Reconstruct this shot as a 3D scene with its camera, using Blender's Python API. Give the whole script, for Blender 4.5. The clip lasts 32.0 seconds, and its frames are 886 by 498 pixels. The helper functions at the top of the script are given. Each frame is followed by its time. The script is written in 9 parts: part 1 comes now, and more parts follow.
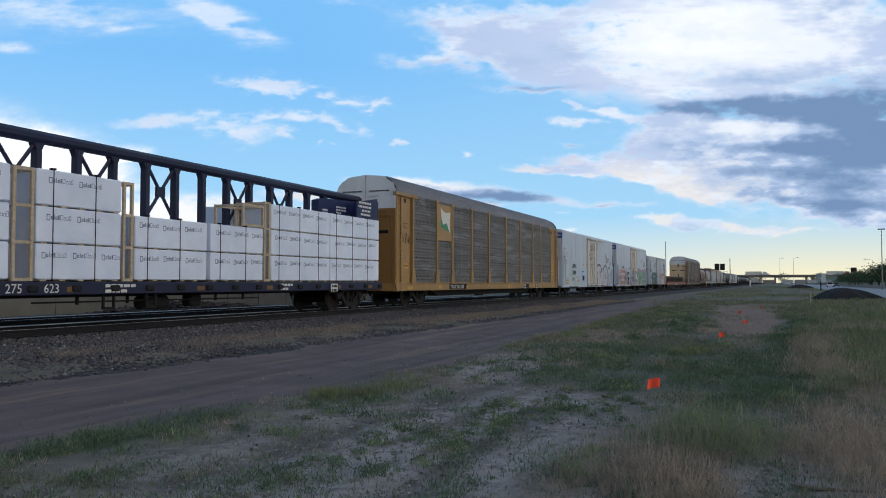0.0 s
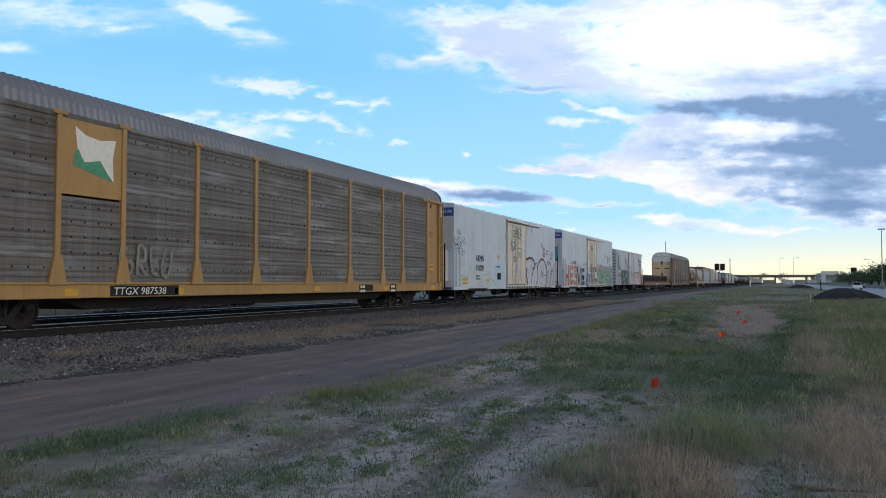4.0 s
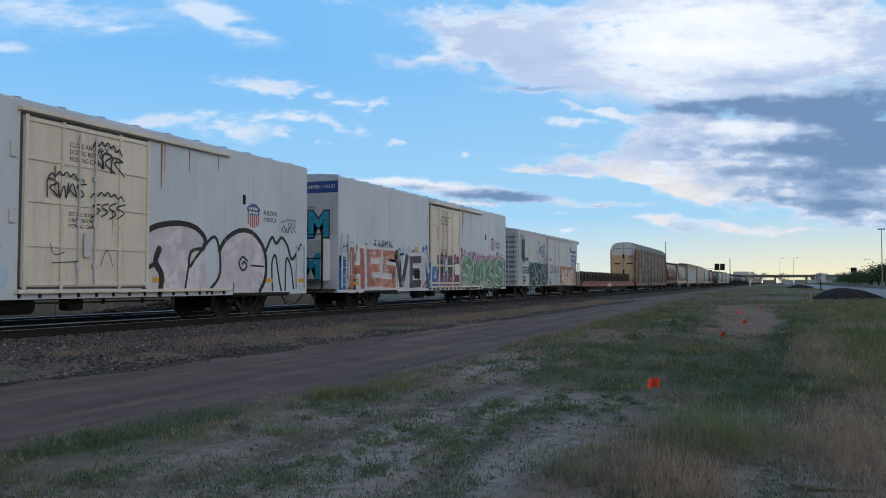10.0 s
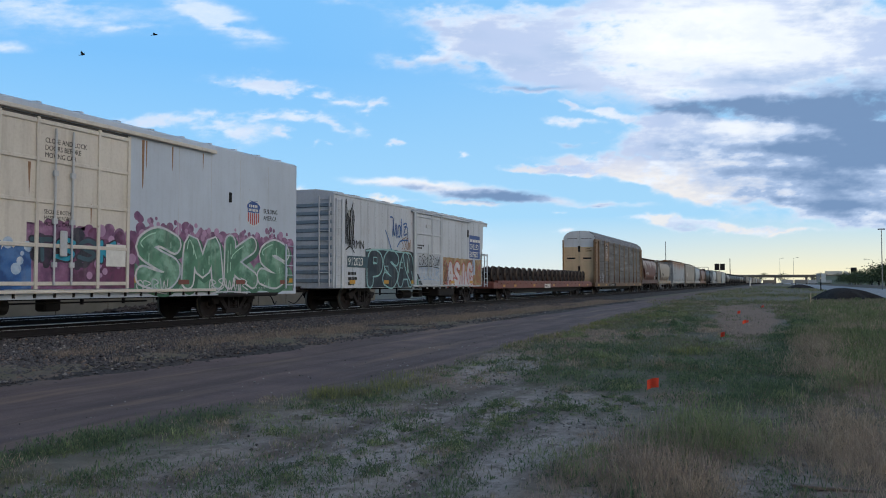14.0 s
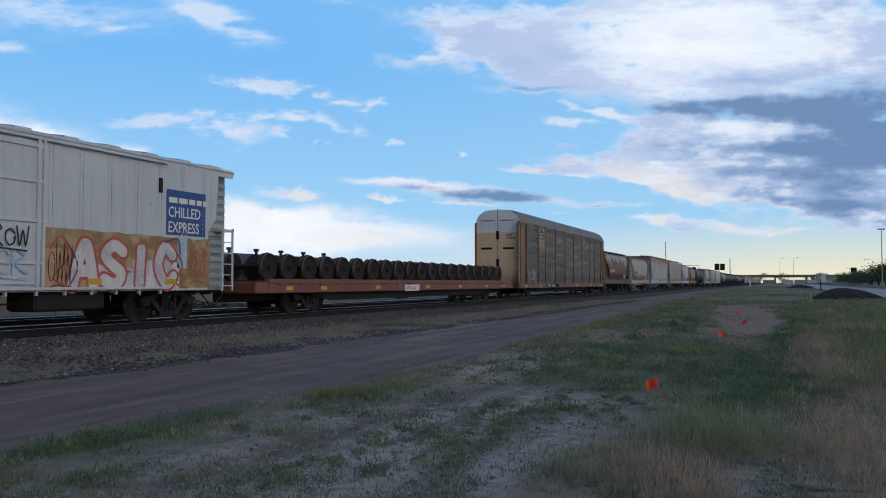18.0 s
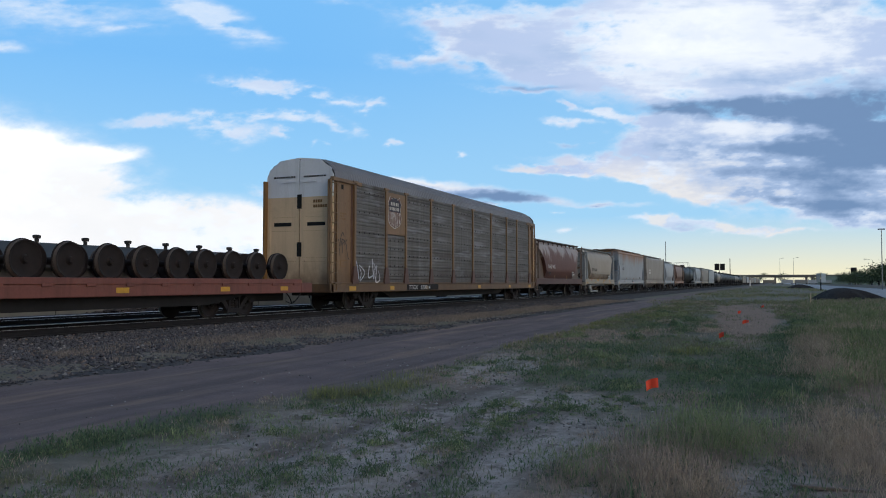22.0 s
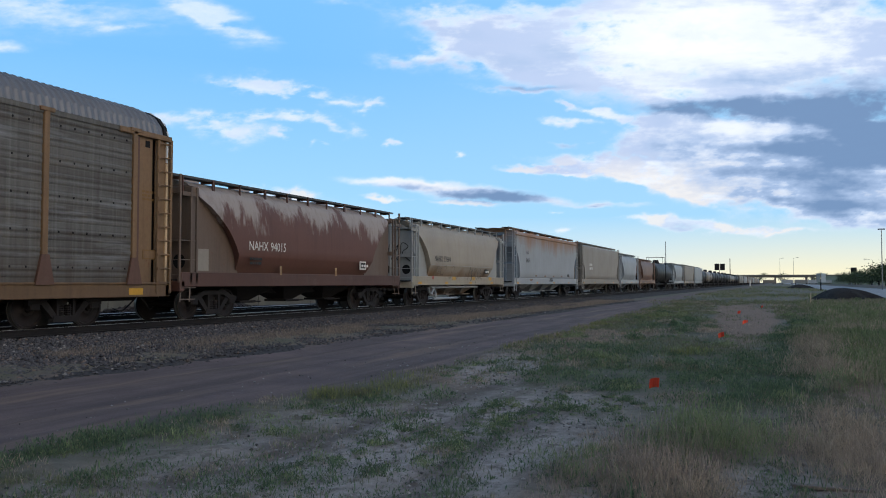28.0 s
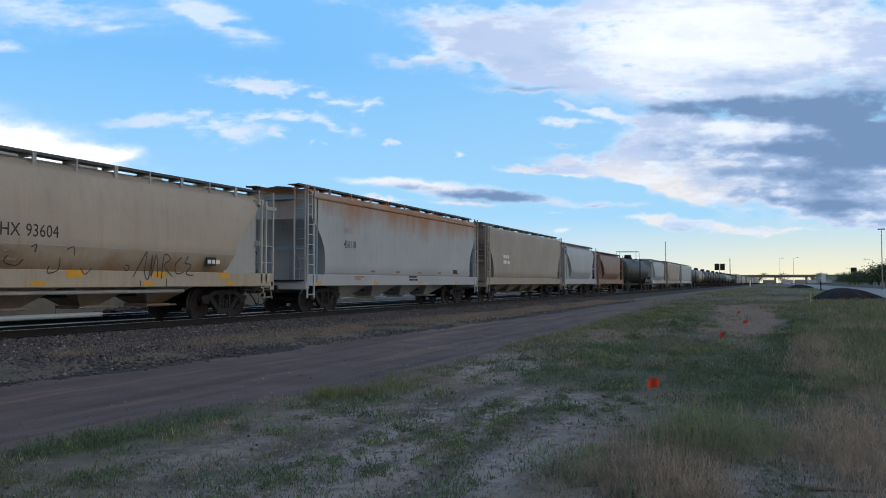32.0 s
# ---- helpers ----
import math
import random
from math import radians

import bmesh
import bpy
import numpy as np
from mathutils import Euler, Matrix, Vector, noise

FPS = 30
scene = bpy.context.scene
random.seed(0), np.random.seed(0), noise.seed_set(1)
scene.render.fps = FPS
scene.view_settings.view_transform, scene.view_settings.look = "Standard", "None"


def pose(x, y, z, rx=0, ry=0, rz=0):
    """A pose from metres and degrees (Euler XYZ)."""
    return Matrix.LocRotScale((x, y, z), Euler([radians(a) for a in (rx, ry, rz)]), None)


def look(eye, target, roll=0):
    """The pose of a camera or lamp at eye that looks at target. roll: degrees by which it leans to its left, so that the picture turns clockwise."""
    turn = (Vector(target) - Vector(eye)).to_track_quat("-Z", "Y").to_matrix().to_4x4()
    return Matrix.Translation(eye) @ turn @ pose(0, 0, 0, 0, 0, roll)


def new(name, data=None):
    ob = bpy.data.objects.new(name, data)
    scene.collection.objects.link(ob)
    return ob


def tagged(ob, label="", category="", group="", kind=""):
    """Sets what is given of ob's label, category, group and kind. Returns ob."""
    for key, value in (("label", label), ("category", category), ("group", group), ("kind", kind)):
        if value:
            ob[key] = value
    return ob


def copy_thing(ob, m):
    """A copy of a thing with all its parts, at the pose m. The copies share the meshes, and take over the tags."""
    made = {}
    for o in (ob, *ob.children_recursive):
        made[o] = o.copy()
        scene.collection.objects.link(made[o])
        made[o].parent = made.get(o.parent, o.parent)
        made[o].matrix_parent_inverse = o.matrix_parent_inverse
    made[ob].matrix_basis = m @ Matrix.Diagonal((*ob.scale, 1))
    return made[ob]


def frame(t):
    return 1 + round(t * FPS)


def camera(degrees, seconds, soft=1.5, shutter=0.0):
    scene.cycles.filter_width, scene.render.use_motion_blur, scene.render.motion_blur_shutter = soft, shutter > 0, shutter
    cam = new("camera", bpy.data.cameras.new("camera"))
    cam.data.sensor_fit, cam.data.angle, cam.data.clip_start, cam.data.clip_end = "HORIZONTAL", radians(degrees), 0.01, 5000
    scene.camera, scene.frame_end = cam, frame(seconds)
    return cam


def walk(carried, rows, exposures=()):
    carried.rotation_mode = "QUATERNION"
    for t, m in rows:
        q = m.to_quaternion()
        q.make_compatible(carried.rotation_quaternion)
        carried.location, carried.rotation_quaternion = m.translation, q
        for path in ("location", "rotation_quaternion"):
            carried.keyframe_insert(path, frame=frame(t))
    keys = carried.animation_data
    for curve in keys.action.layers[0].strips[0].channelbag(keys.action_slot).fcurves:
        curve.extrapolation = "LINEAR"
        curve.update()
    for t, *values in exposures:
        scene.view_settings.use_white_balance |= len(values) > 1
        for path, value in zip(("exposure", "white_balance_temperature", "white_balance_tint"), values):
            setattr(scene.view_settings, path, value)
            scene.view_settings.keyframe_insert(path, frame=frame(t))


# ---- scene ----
# World: +Y runs along the railway away from the camera, -X towards it, z = 0 is the dirt beside it.
EYE_Z, RAIL_Z, TRACK_X = 1.6, 0.5, -17.05
YAW, TILT = radians(22.36), radians(2.36)
eye = Vector((0, 0, EYE_Z))
aim = eye + Vector((-math.sin(YAW) * math.cos(TILT), math.cos(YAW) * math.cos(TILT), math.sin(TILT)))
cam = camera(57.13, 32.0, soft=1.0)
walk(cam, [(0.0, look(eye, aim)), (32.0, look(eye, aim))], exposures=[
    (0.0, -0.03, 6400, 10), (1.0, 0.0, 6400, 10), (2.0, 0.07, 6450, 10), (3.0, 0.22, 6500, 10), (5.5, 0.2, 6500, 10), (7.0, 0.13, 6450, 10), (8.0, 0.04, 6400, 10), (9.0, 0.0, 6400, 10), (10.0, -0.07, 6400, 10),
    (11.0, 0.0, 6400, 10), (14.5, 0.0, 6400, 10), (17.0, -0.1, 6300, 10), (18.0, -0.15, 6200, 11), (20.0, -0.22, 6150, 12), (21.0, -0.18, 6200, 11), (22.0, -0.08, 6300, 10),
    (23.0, 0.08, 6450, 10), (24.0, 0.17, 6400, 10), (25.5, 0.12, 6400, 10), (28.0, 0.05, 6350, 10), (29.0, 0.06, 6350, 10), (31.0, 0.0, 6350, 10), (32.0, 0.0, 6350, 10)])


def gone(t):
    """How far the train has rolled at t seconds."""
    return 5.691 * t + 0.00795 * t * t


# ---- light ----
SUN_AZ, SUN_EL = radians(112), radians(26)  # azimuth from +Y towards +X
world = bpy.data.worlds.new("evening_sky")
scene.world = world
world.use_nodes = True
wn = world.node_tree.nodes
sky = wn.new("ShaderNodeTexSky")
sky.sky_type, sky.sun_disc = "NISHITA", False
sky.sun_elevation, sky.sun_rotation = SUN_EL, SUN_AZ
wn["Background"].inputs["Strength"].default_value = 0.1
world.node_tree.links.new(sky.outputs[0], wn["Background"].inputs[0])
sun = new("sun", bpy.data.lights.new("sun", "SUN"))
sun.data.energy, sun.data.angle, sun.data.color = 0.27, radians(30), (1.0, 0.97, 0.94)
sun_dir = Vector((math.sin(SUN_AZ) * math.cos(SUN_EL), math.cos(SUN_AZ) * math.cos(SUN_EL), math.sin(SUN_EL)))
sun.matrix_world = look(sun_dir * 100, (0, 0, 0))


# ---- materials ----
def lin(h):
    """Linear colour from a hex string."""
    c = [int(h[i:i + 2], 16) / 255 for i in (0, 2, 4)]
    return tuple(v / 12.92 if v <= 0.04045 else ((v + 0.055) / 1.055) ** 2.4 for v in c)


class Nodes:
    """A node material in the making."""

    def __init__(self, name):
        self.m = bpy.data.materials.new(name)
        self.m.use_nodes = True
        self.t = self.m.node_tree
        self.bsdf = self.t.nodes["Principled BSDF"]
        self.out = self.t.nodes["Material Output"]

    def n(self, kind, **inputs):
        node = self.t.nodes.new(kind)
        for k, v in inputs.items():
            self.put(node.inputs[k.replace("_", " ")], v)
        return node

    def put(self, socket, v):
        if isinstance(v, bpy.types.NodeSocket):
            self.t.links.new(v, socket)
        elif isinstance(v, tuple) and len(v) == 3 and socket.type == "RGBA":
            socket.default_value = (*v, 1)
        else:
            socket.default_value = v

    def coords(self, scale=(1, 1, 1), kind="Object"):
        tc = self.n("ShaderNodeTexCoord")
        mp = self.n("ShaderNodeMapping", Scale=scale)
        self.t.links.new(tc.outputs[kind], mp.inputs["Vector"])
        return mp.outputs[0]

    def noise(self, scale, detail=4.0, vec=None, rough=0.6):
        nt = self.n("ShaderNodeTexNoise", Scale=scale, Detail=detail, Roughness=rough)
        self.t.links.new(vec if vec is not None else self.coords(), nt.inputs["Vector"])
        return nt.outputs["Fac"]

    def ramp(self, fac, lo, hi):
        mr = self.n("ShaderNodeMapRange", From_Min=lo, From_Max=hi)
        mr.clamp = True
        self.put(mr.inputs["Value"], fac)
        return mr.outputs[0]

    def mix(self, fac, a, b, blend="MIX"):
        mx = self.t.nodes.new("ShaderNodeMix")
        mx.data_type, mx.blend_type = "RGBA", blend
        self.put(mx.inputs[0], fac)
        self.put(mx.inputs[6], a)
        self.put(mx.inputs[7], b)
        return mx.outputs[2]

    def math(self, op, a, b=0.0):
        mt = self.t.nodes.new("ShaderNodeMath")
        mt.operation = op
        self.put(mt.inputs[0], a)
        self.put(mt.inputs[1], b)
        return mt.outputs[0]

    def attr(self, name):
        at = self.n("ShaderNodeAttribute")
        at.attribute_name = name
        return at

    def bump(self, height, strength=0.4, distance=0.01):
        b = self.n("ShaderNodeBump", Strength=strength, Distance=distance)
        self.t.links.new(height, b.inputs["Height"])
        self.t.links.new(b.outputs[0], self.bsdf.inputs["Normal"])

    def done(self, color, rough=0.6, metal=0.0):
        self.put(self.bsdf.inputs["Base Color"], color)
        self.put(self.bsdf.inputs["Roughness"], rough)
        self.put(self.bsdf.inputs["Metallic"], metal)
        return self.m


def paint(name, hexa, grime="5a5248", amount=0.5, rough=0.5, metal=0.0, streak=True, rust=0.0, dust=0.25, rusthex="6b3a20", bands=0.0, foot=None):
    """Weathered paint: broad fading, fine grain, runs of dirt down the surface, spots of rust."""
    k = Nodes(name)
    base, dirt = lin(hexa), lin(grime)
    broad = k.noise(0.45, 5.0)
    fine = k.noise(14.0, 3.0)
    c = k.mix(k.ramp(broad, 0.35, 0.75), base, tuple(v * 0.86 for v in base))
    c = k.mix(k.math("MULTIPLY", k.ramp(fine, 0.45, 0.8), 0.35 * amount), c, dirt)
    if streak:
        runs = k.noise(1.0, 6.0, k.coords((5.0, 5.0, 0.35)), 0.7)
        c = k.mix(k.math("MULTIPLY", k.ramp(runs, 0.48, 0.78), 0.75 * amount), c, dirt)
    if bands:
        c = k.mix(k.math("MULTIPLY", k.ramp(k.noise(1.0, 4.0, k.coords((0.12, 0.12, 1.9)), 0.6), 0.46, 0.64), bands), c, dirt)
        c = k.mix(k.math("MULTIPLY", k.ramp(k.noise(1.0, 4.0, k.coords((0.2, 0.35, 2.6)), 0.6), 0.54, 0.66), bands * 0.7), c, lin("9c9d9f"))
        c = k.mix(k.math("MULTIPLY", k.ramp(k.noise(1.0, 3.0, k.coords((1.0, 11.0, 0.12)), 0.6), 0.5, 0.7), bands * 0.45), c, lin("8d8a86"))
    blot = k.noise(1.7, 6.0, None, 0.7)
    c = k.mix(k.math("MULTIPLY", k.ramp(blot, 0.55, 0.8), dust), c, lin("7a6e60"))
    if rust:
        spots = k.noise(3.3, 8.0, k.coords((1.0, 1.0, 0.5)), 0.75)
        c = k.mix(k.ramp(spots, 0.66 - 0.14 * rust, 0.74 - 0.08 * rust), c, lin(rusthex))
    if foot:
        hexf, z0, z1, most = foot
        sep = k.n("ShaderNodeSeparateXYZ")
        k.put(sep.inputs[0], k.coords())
        thrown = k.math("ADD", k.ramp(sep.outputs[2], z1, z0), k.math("MULTIPLY", k.math("SUBTRACT", k.noise(1.0, 6.0, k.coords((1.6, 1.6, 0.9)), 0.65), 0.5), 1.8))
        c = k.mix(k.math("MULTIPLY", k.ramp(thrown, 0.2, 1.0), most), c, lin(hexf))
    k.bump(k.noise(30.0, 3.0), 0.12, 0.004)
    return k.done(c, k.math("ADD", k.math("MULTIPLY", broad, 0.25), rough - 0.1), metal)


def plain(name, hexa, rough=0.7, metal=0.0, vary=0.25, scale=8.0):
    k = Nodes(name)
    base = lin(hexa)
    f = k.noise(scale, 5.0)
    c = k.mix(k.ramp(f, 0.3, 0.75), tuple(v * (1 + vary) for v in base), tuple(v * (1 - vary) for v in base))
    k.bump(f, 0.2, 0.01)
    return k.done(c, rough, metal)


M = {
    "tan": paint("tan_yellow_paint", "a9854f", "5f442c", 0.6, rust=0.3),
    "tan_dark": paint("tan_brown_paint", "84602f", "463222", 0.75, rust=0.35),
    "tan_light": paint("cream_tan_paint", "dcc09c", "8e745c", 0.5, rust=0.12, foot=("7a5f48", 1.1, 2.3, 0.8)),
    "galv": paint("weathered_zinc_sheet", "716c68", "4c443c", 0.7, rough=0.55, metal=0.25, dust=0.4, bands=0.65),
    "roof_galv": paint("zinc_roof_sheet", "808084", "58555a", 0.45, rough=0.5, metal=0.3, streak=False),
    "white": paint("white_car_paint", "bfc9d6", "828486", 0.24, rough=0.42, rust=0.02, dust=0.08),
    "white_old": paint("aged_white_paint", "c3c8cf", "6c6058", 0.36, rough=0.5, rust=0.22, dust=0.22),
    "cream": paint("cream_door_paint", "d6cfc4", "7c6a56", 0.42, rough=0.5, rust=0.1),
    "grey_end": paint("silver_grey_paint", "c2c5c9", "6a6660", 0.45, rough=0.5),
    "blue": paint("blue_band_paint", "2f4f8e", "394560", 0.3, rough=0.5, dust=0.1),
    "navy": paint("navy_bulkhead_paint", "1c2450", "2c2e44", 0.3, dust=0.06),
    "beam": paint("blue_black_beam_paint", "1b1c38", "26243a", 0.2, dust=0.04),
    "rust_red": paint("oxide_red_paint", "7c483d", "43291f", 0.7, rust=0.2),
    "grey2_hop": paint("warm_grey_hopper_paint", "989086", "6a5d50", 0.5),
    "pale_hop": paint("silver_hopper_paint", "a4a9ad", "7c7872", 0.35),
    "steelblue": paint("slate_blue_paint", "7f8f9c", "56504a", 0.5),
    "black": paint("sooty_black_paint", "26231f", "4a4038", 0.5, dust=0.2),
    "under": plain("grimy_underframe", "1a1718", 0.85, 0.0, 0.35, 3.0),
    "truckm": plain("cast_steel_grime", "1f1a1b", 0.8, 0.1, 0.35, 5.0),
    "wheel": plain("rusty_wheel_steel", "241d1d", 0.65, 0.35, 0.4, 6.0),
    "tread": plain("polished_tread_steel", "9a9792", 0.3, 0.9, 0.1, 20.0),
    "wheel_new": plain("dark_forged_wheel", "201816", 0.9, 0.0, 0.35, 5.0),
    "rim_new": plain("dull_rim_steel", "5e5249", 0.7, 0.0, 0.2, 8.0),
    "wrap": None,
    "wood": plain("pale_dunnage_timber", "b5a48c", 0.8, 0.0, 0.25, 12.0),
    "tie": plain("oiled_timber_tie", "1a1617", 0.9, 0.0, 0.35, 7.0),
    "railside": plain("rusted_rail_side", "181416", 0.85, 0.0, 0.3, 6.0),
    "railtop": plain("polished_rail_head", "d9d7d6", 0.5, 0.35, 0.08, 10.0),
    "letter_black": plain("black_lettering", "22201f", 0.6, 0.0, 0.15),
    "letter_white": plain("white_lettering", "d8d6d0", 0.6, 0.0, 0.1),
    "yellow": plain("yellow_reflector", "c4932c", 0.45, 0.0, 0.12),
    # near-black for glass, and for the darkness inside slots and holes left uncut
    "glass_dark": plain("dark_opening", "0e0e10", 0.9, 0.0, 0.1),
    "concrete": plain("pale_concrete", "a8a294", 0.9, 0.0, 0.15, 1.5),
    "asphalt": plain("worn_asphalt", "95979b", 0.85, 0.0, 0.12, 0.8),
    "galvpole": plain("galvanised_pole", "7c8084", 0.5, 0.5, 0.1),
    "roofing": plain("dark_felt_roof", "3b3836", 0.85, 0.0, 0.2, 1.2),
    "flagred": plain("fluorescent_red_film", "ff5230", 0.5, 0.0, 0.06),
    "shield_red": plain("faded_red_paint", "a8524a", 0.6),
    "teal": plain("teal_spray_paint", "2f93ad", 0.5, 0.0, 0.2, 4.0),
    "salmon": plain("salmon_spray_paint", "a8634f", 0.55, 0.0, 0.22, 3.0),
    "green": plain("green_spray_paint", "568a6b", 0.55, 0.0, 0.22, 3.0),
    "plum": plain("plum_spray_paint", "6c3a5a", 0.55, 0.0, 0.25, 3.0),
    "sprayblue": plain("blue_spray_paint", "2d5c9a", 0.55, 0.0, 0.25, 3.0),
    "ochre": plain("ochre_spray_paint", "9c7c4c", 0.55, 0.0, 0.22, 3.0),
    "slate": plain("slate_spray_paint", "3e5660", 0.55, 0.0, 0.25, 3.0),
    "spraywhite": plain("white_spray_paint", "c4c5ca", 0.55, 0.0, 0.12, 4.0),
    "paleblue": plain("pale_blue_spray_paint", "9fb9cf", 0.55, 0.0, 0.15, 4.0),
}


def spray(name, *tones, scale=1.1):
    """Sprayed colour that drifts from tone to tone, worn thin in places."""
    k = Nodes(name)
    c = lin(tones[0])
    for i, t in enumerate(tones[1:]):
        c = k.mix(k.ramp(k.noise(scale * (1 + 0.6 * i), 4.0, k.coords((1.0, 1.0 + 0.3 * i, 1.4 - 0.2 * i))), 0.46, 0.6), c, lin(t))
    c = k.mix(k.math("MULTIPLY", k.ramp(k.noise(1.0, 6.0, k.coords((3.0, 3.0, 0.5)), 0.7), 0.52, 0.75), 0.35), c, lin("9a9590"))
    c = k.mix(k.math("MULTIPLY", k.ramp(k.noise(18.0, 4.0), 0.5, 0.8), 0.2), c, lin("5a5550"))
    return k.done(c, 0.58)


for key, tones in (("salmon", ("a2604f", "8c5a58", "b08472")), ("green", ("5c8a70", "86ae98", "4a7660")), ("plum", ("6c3a5a", "7d5878", "533049")), ("sprayblue", ("2d5c9a", "5078ac", "274a80")),
                   ("ochre", ("9c7f52", "b39a72", "8a6c44")), ("spraywhite", ("c4c5ca", "aeb4c0", "d0cfd0")), ("paleblue", ("a9bed2", "c3cbd6", "8fa9c6"))):
    M[key] = spray(key + "_drifting_spray", *tones)


def run_paint(name, base, stain, z0, z1, lo, hi, grime="6a5a48", amount=0.4, along=2.2, foot=None, patchy=0.35):
    """Paint with runs of another colour that thin out from height z0 to z1."""
    k = Nodes(name)
    b = lin(base)
    c = k.mix(k.ramp(k.noise(0.45, 5.0), 0.35, 0.75), b, tuple(v * 0.82 for v in b))
    c = k.mix(k.math("MULTIPLY", k.ramp(k.noise(14.0, 3.0), 0.45, 0.8), 0.3 * amount), c, lin(grime))
    runs = k.noise(1.0, 6.0, k.coords((along, along, 0.22)), 0.68)
    broad = k.noise(0.8, 3.0, k.coords((1.0, 1.0, 0.3))) if patchy < 0.4 else k.noise(0.7, 5.0, k.coords((1.0, 1.0, 0.45)), 0.65)
    sep = k.n("ShaderNodeSeparateXYZ")
    k.put(sep.inputs[0], k.coords())
    reach = k.ramp(sep.outputs[2], z1, z0)
    f = k.math("ADD", k.math("MULTIPLY", runs, 0.65), k.math("ADD", k.math("MULTIPLY", broad, patchy), k.math("MULTIPLY", reach, 0.42)))
    c = k.mix(k.math("MULTIPLY", k.ramp(f, lo, hi), 0.9), c, lin(stain))
    dirt = k.noise(1.0, 6.0, k.coords((5.0, 5.0, 0.35)), 0.7)
    c = k.mix(k.math("MULTIPLY", k.ramp(dirt, 0.48, 0.78), 0.6 * amount), c, lin(grime))
    if foot:
        thrown = k.math("ADD", k.ramp(sep.outputs[2], foot[2], foot[1]), k.math("MULTIPLY", k.math("SUBTRACT", k.noise(1.0, 6.0, k.coords((0.9, 0.9, 2.0)), 0.65), 0.5), 1.6))
        c = k.mix(k.math("MULTIPLY", k.ramp(thrown, 0.15, 1.0), 0.75), c, lin(foot[0]))
    k.bump(k.noise(30.0, 3.0), 0.12, 0.004)
    return k.done(c, 0.6)


M["brown_hop"] = run_paint("red_brown_hopper_paint", "6d4a40", "a89d96", 3.9, 2.0, 0.97, 1.06, "4a302a", 0.6, 1.7, ("604638", 1.1, 1.9), 0.8)
M["beige_hop"] = run_paint("beige_hopper_paint", "a99f91", "805a34", 1.35, 2.2, 0.66, 0.97, "7c6448", 0.4, 1.0)
M["frame_hop"] = run_paint("grey_end_frame_paint", "a2a4a3", "7c5c3c", 0.75, 1.75, 0.74, 1.05, "6e5f50", 0.5, 1.4)
M["beige_sill"] = paint("beige_sill_paint", "a89d8c", "7c6448", 0.6, rust=0.15)
M["grey_hop"] = run_paint("pale_grey_hopper_paint", "a4a9ae", "98683a", 4.5, 2.9, 0.6, 0.9, "8a7a68", 0.35, 1.0)


def wrap_film():
    """White shrink film: glossy, faintly creased."""
    k = Nodes("white_shrink_film")
    c = k.mix(k.ramp(k.noise(0.9, 5.0), 0.3, 0.75), lin("e6edfb"), lin("cfd8ea"))
    k.bump(k.noise(3.0, 4.0, k.coords((1, 1.0, 1.4))), 0.18, 0.03)
    return k.done(c, 0.25)


M["wrap"] = wrap_film()
M["grating"] = paint("grimy_grating_steel", "4c4a49", "302c2a", 0.5)
M["brown2_hop"] = paint("faded_brown_hopper_paint", "86695a", "55402f", 0.6)
M["tan_b"] = paint("dull_tan_paint", "866848", "4f3626", 0.8, rust=0.5, foot=("54402e", 0.9, 2.4, 0.65))
M["rust_foot"] = paint("rusted_post_foot", "63463a", "3f2a22", 0.7, rust=0.2)
M["end_white"] = paint("white_end_paint", "e2e5ea", "8d8880", 0.35, rough=0.5, dust=0.1)
# brown darkened for the shade this end stands in behind the wallboard car
M["end_tan_shaded"] = paint("shaded_brown_end_paint", "96703f", "4a3424", 0.6, rust=0.2)
M["galv_b"] = paint("brown_stained_zinc_sheet", "6e6b67", "443b34", 0.7, rough=0.6, metal=0.2, dust=0.4, bands=0.65, foot=("463a31", 1.0, 2.6, 0.55))


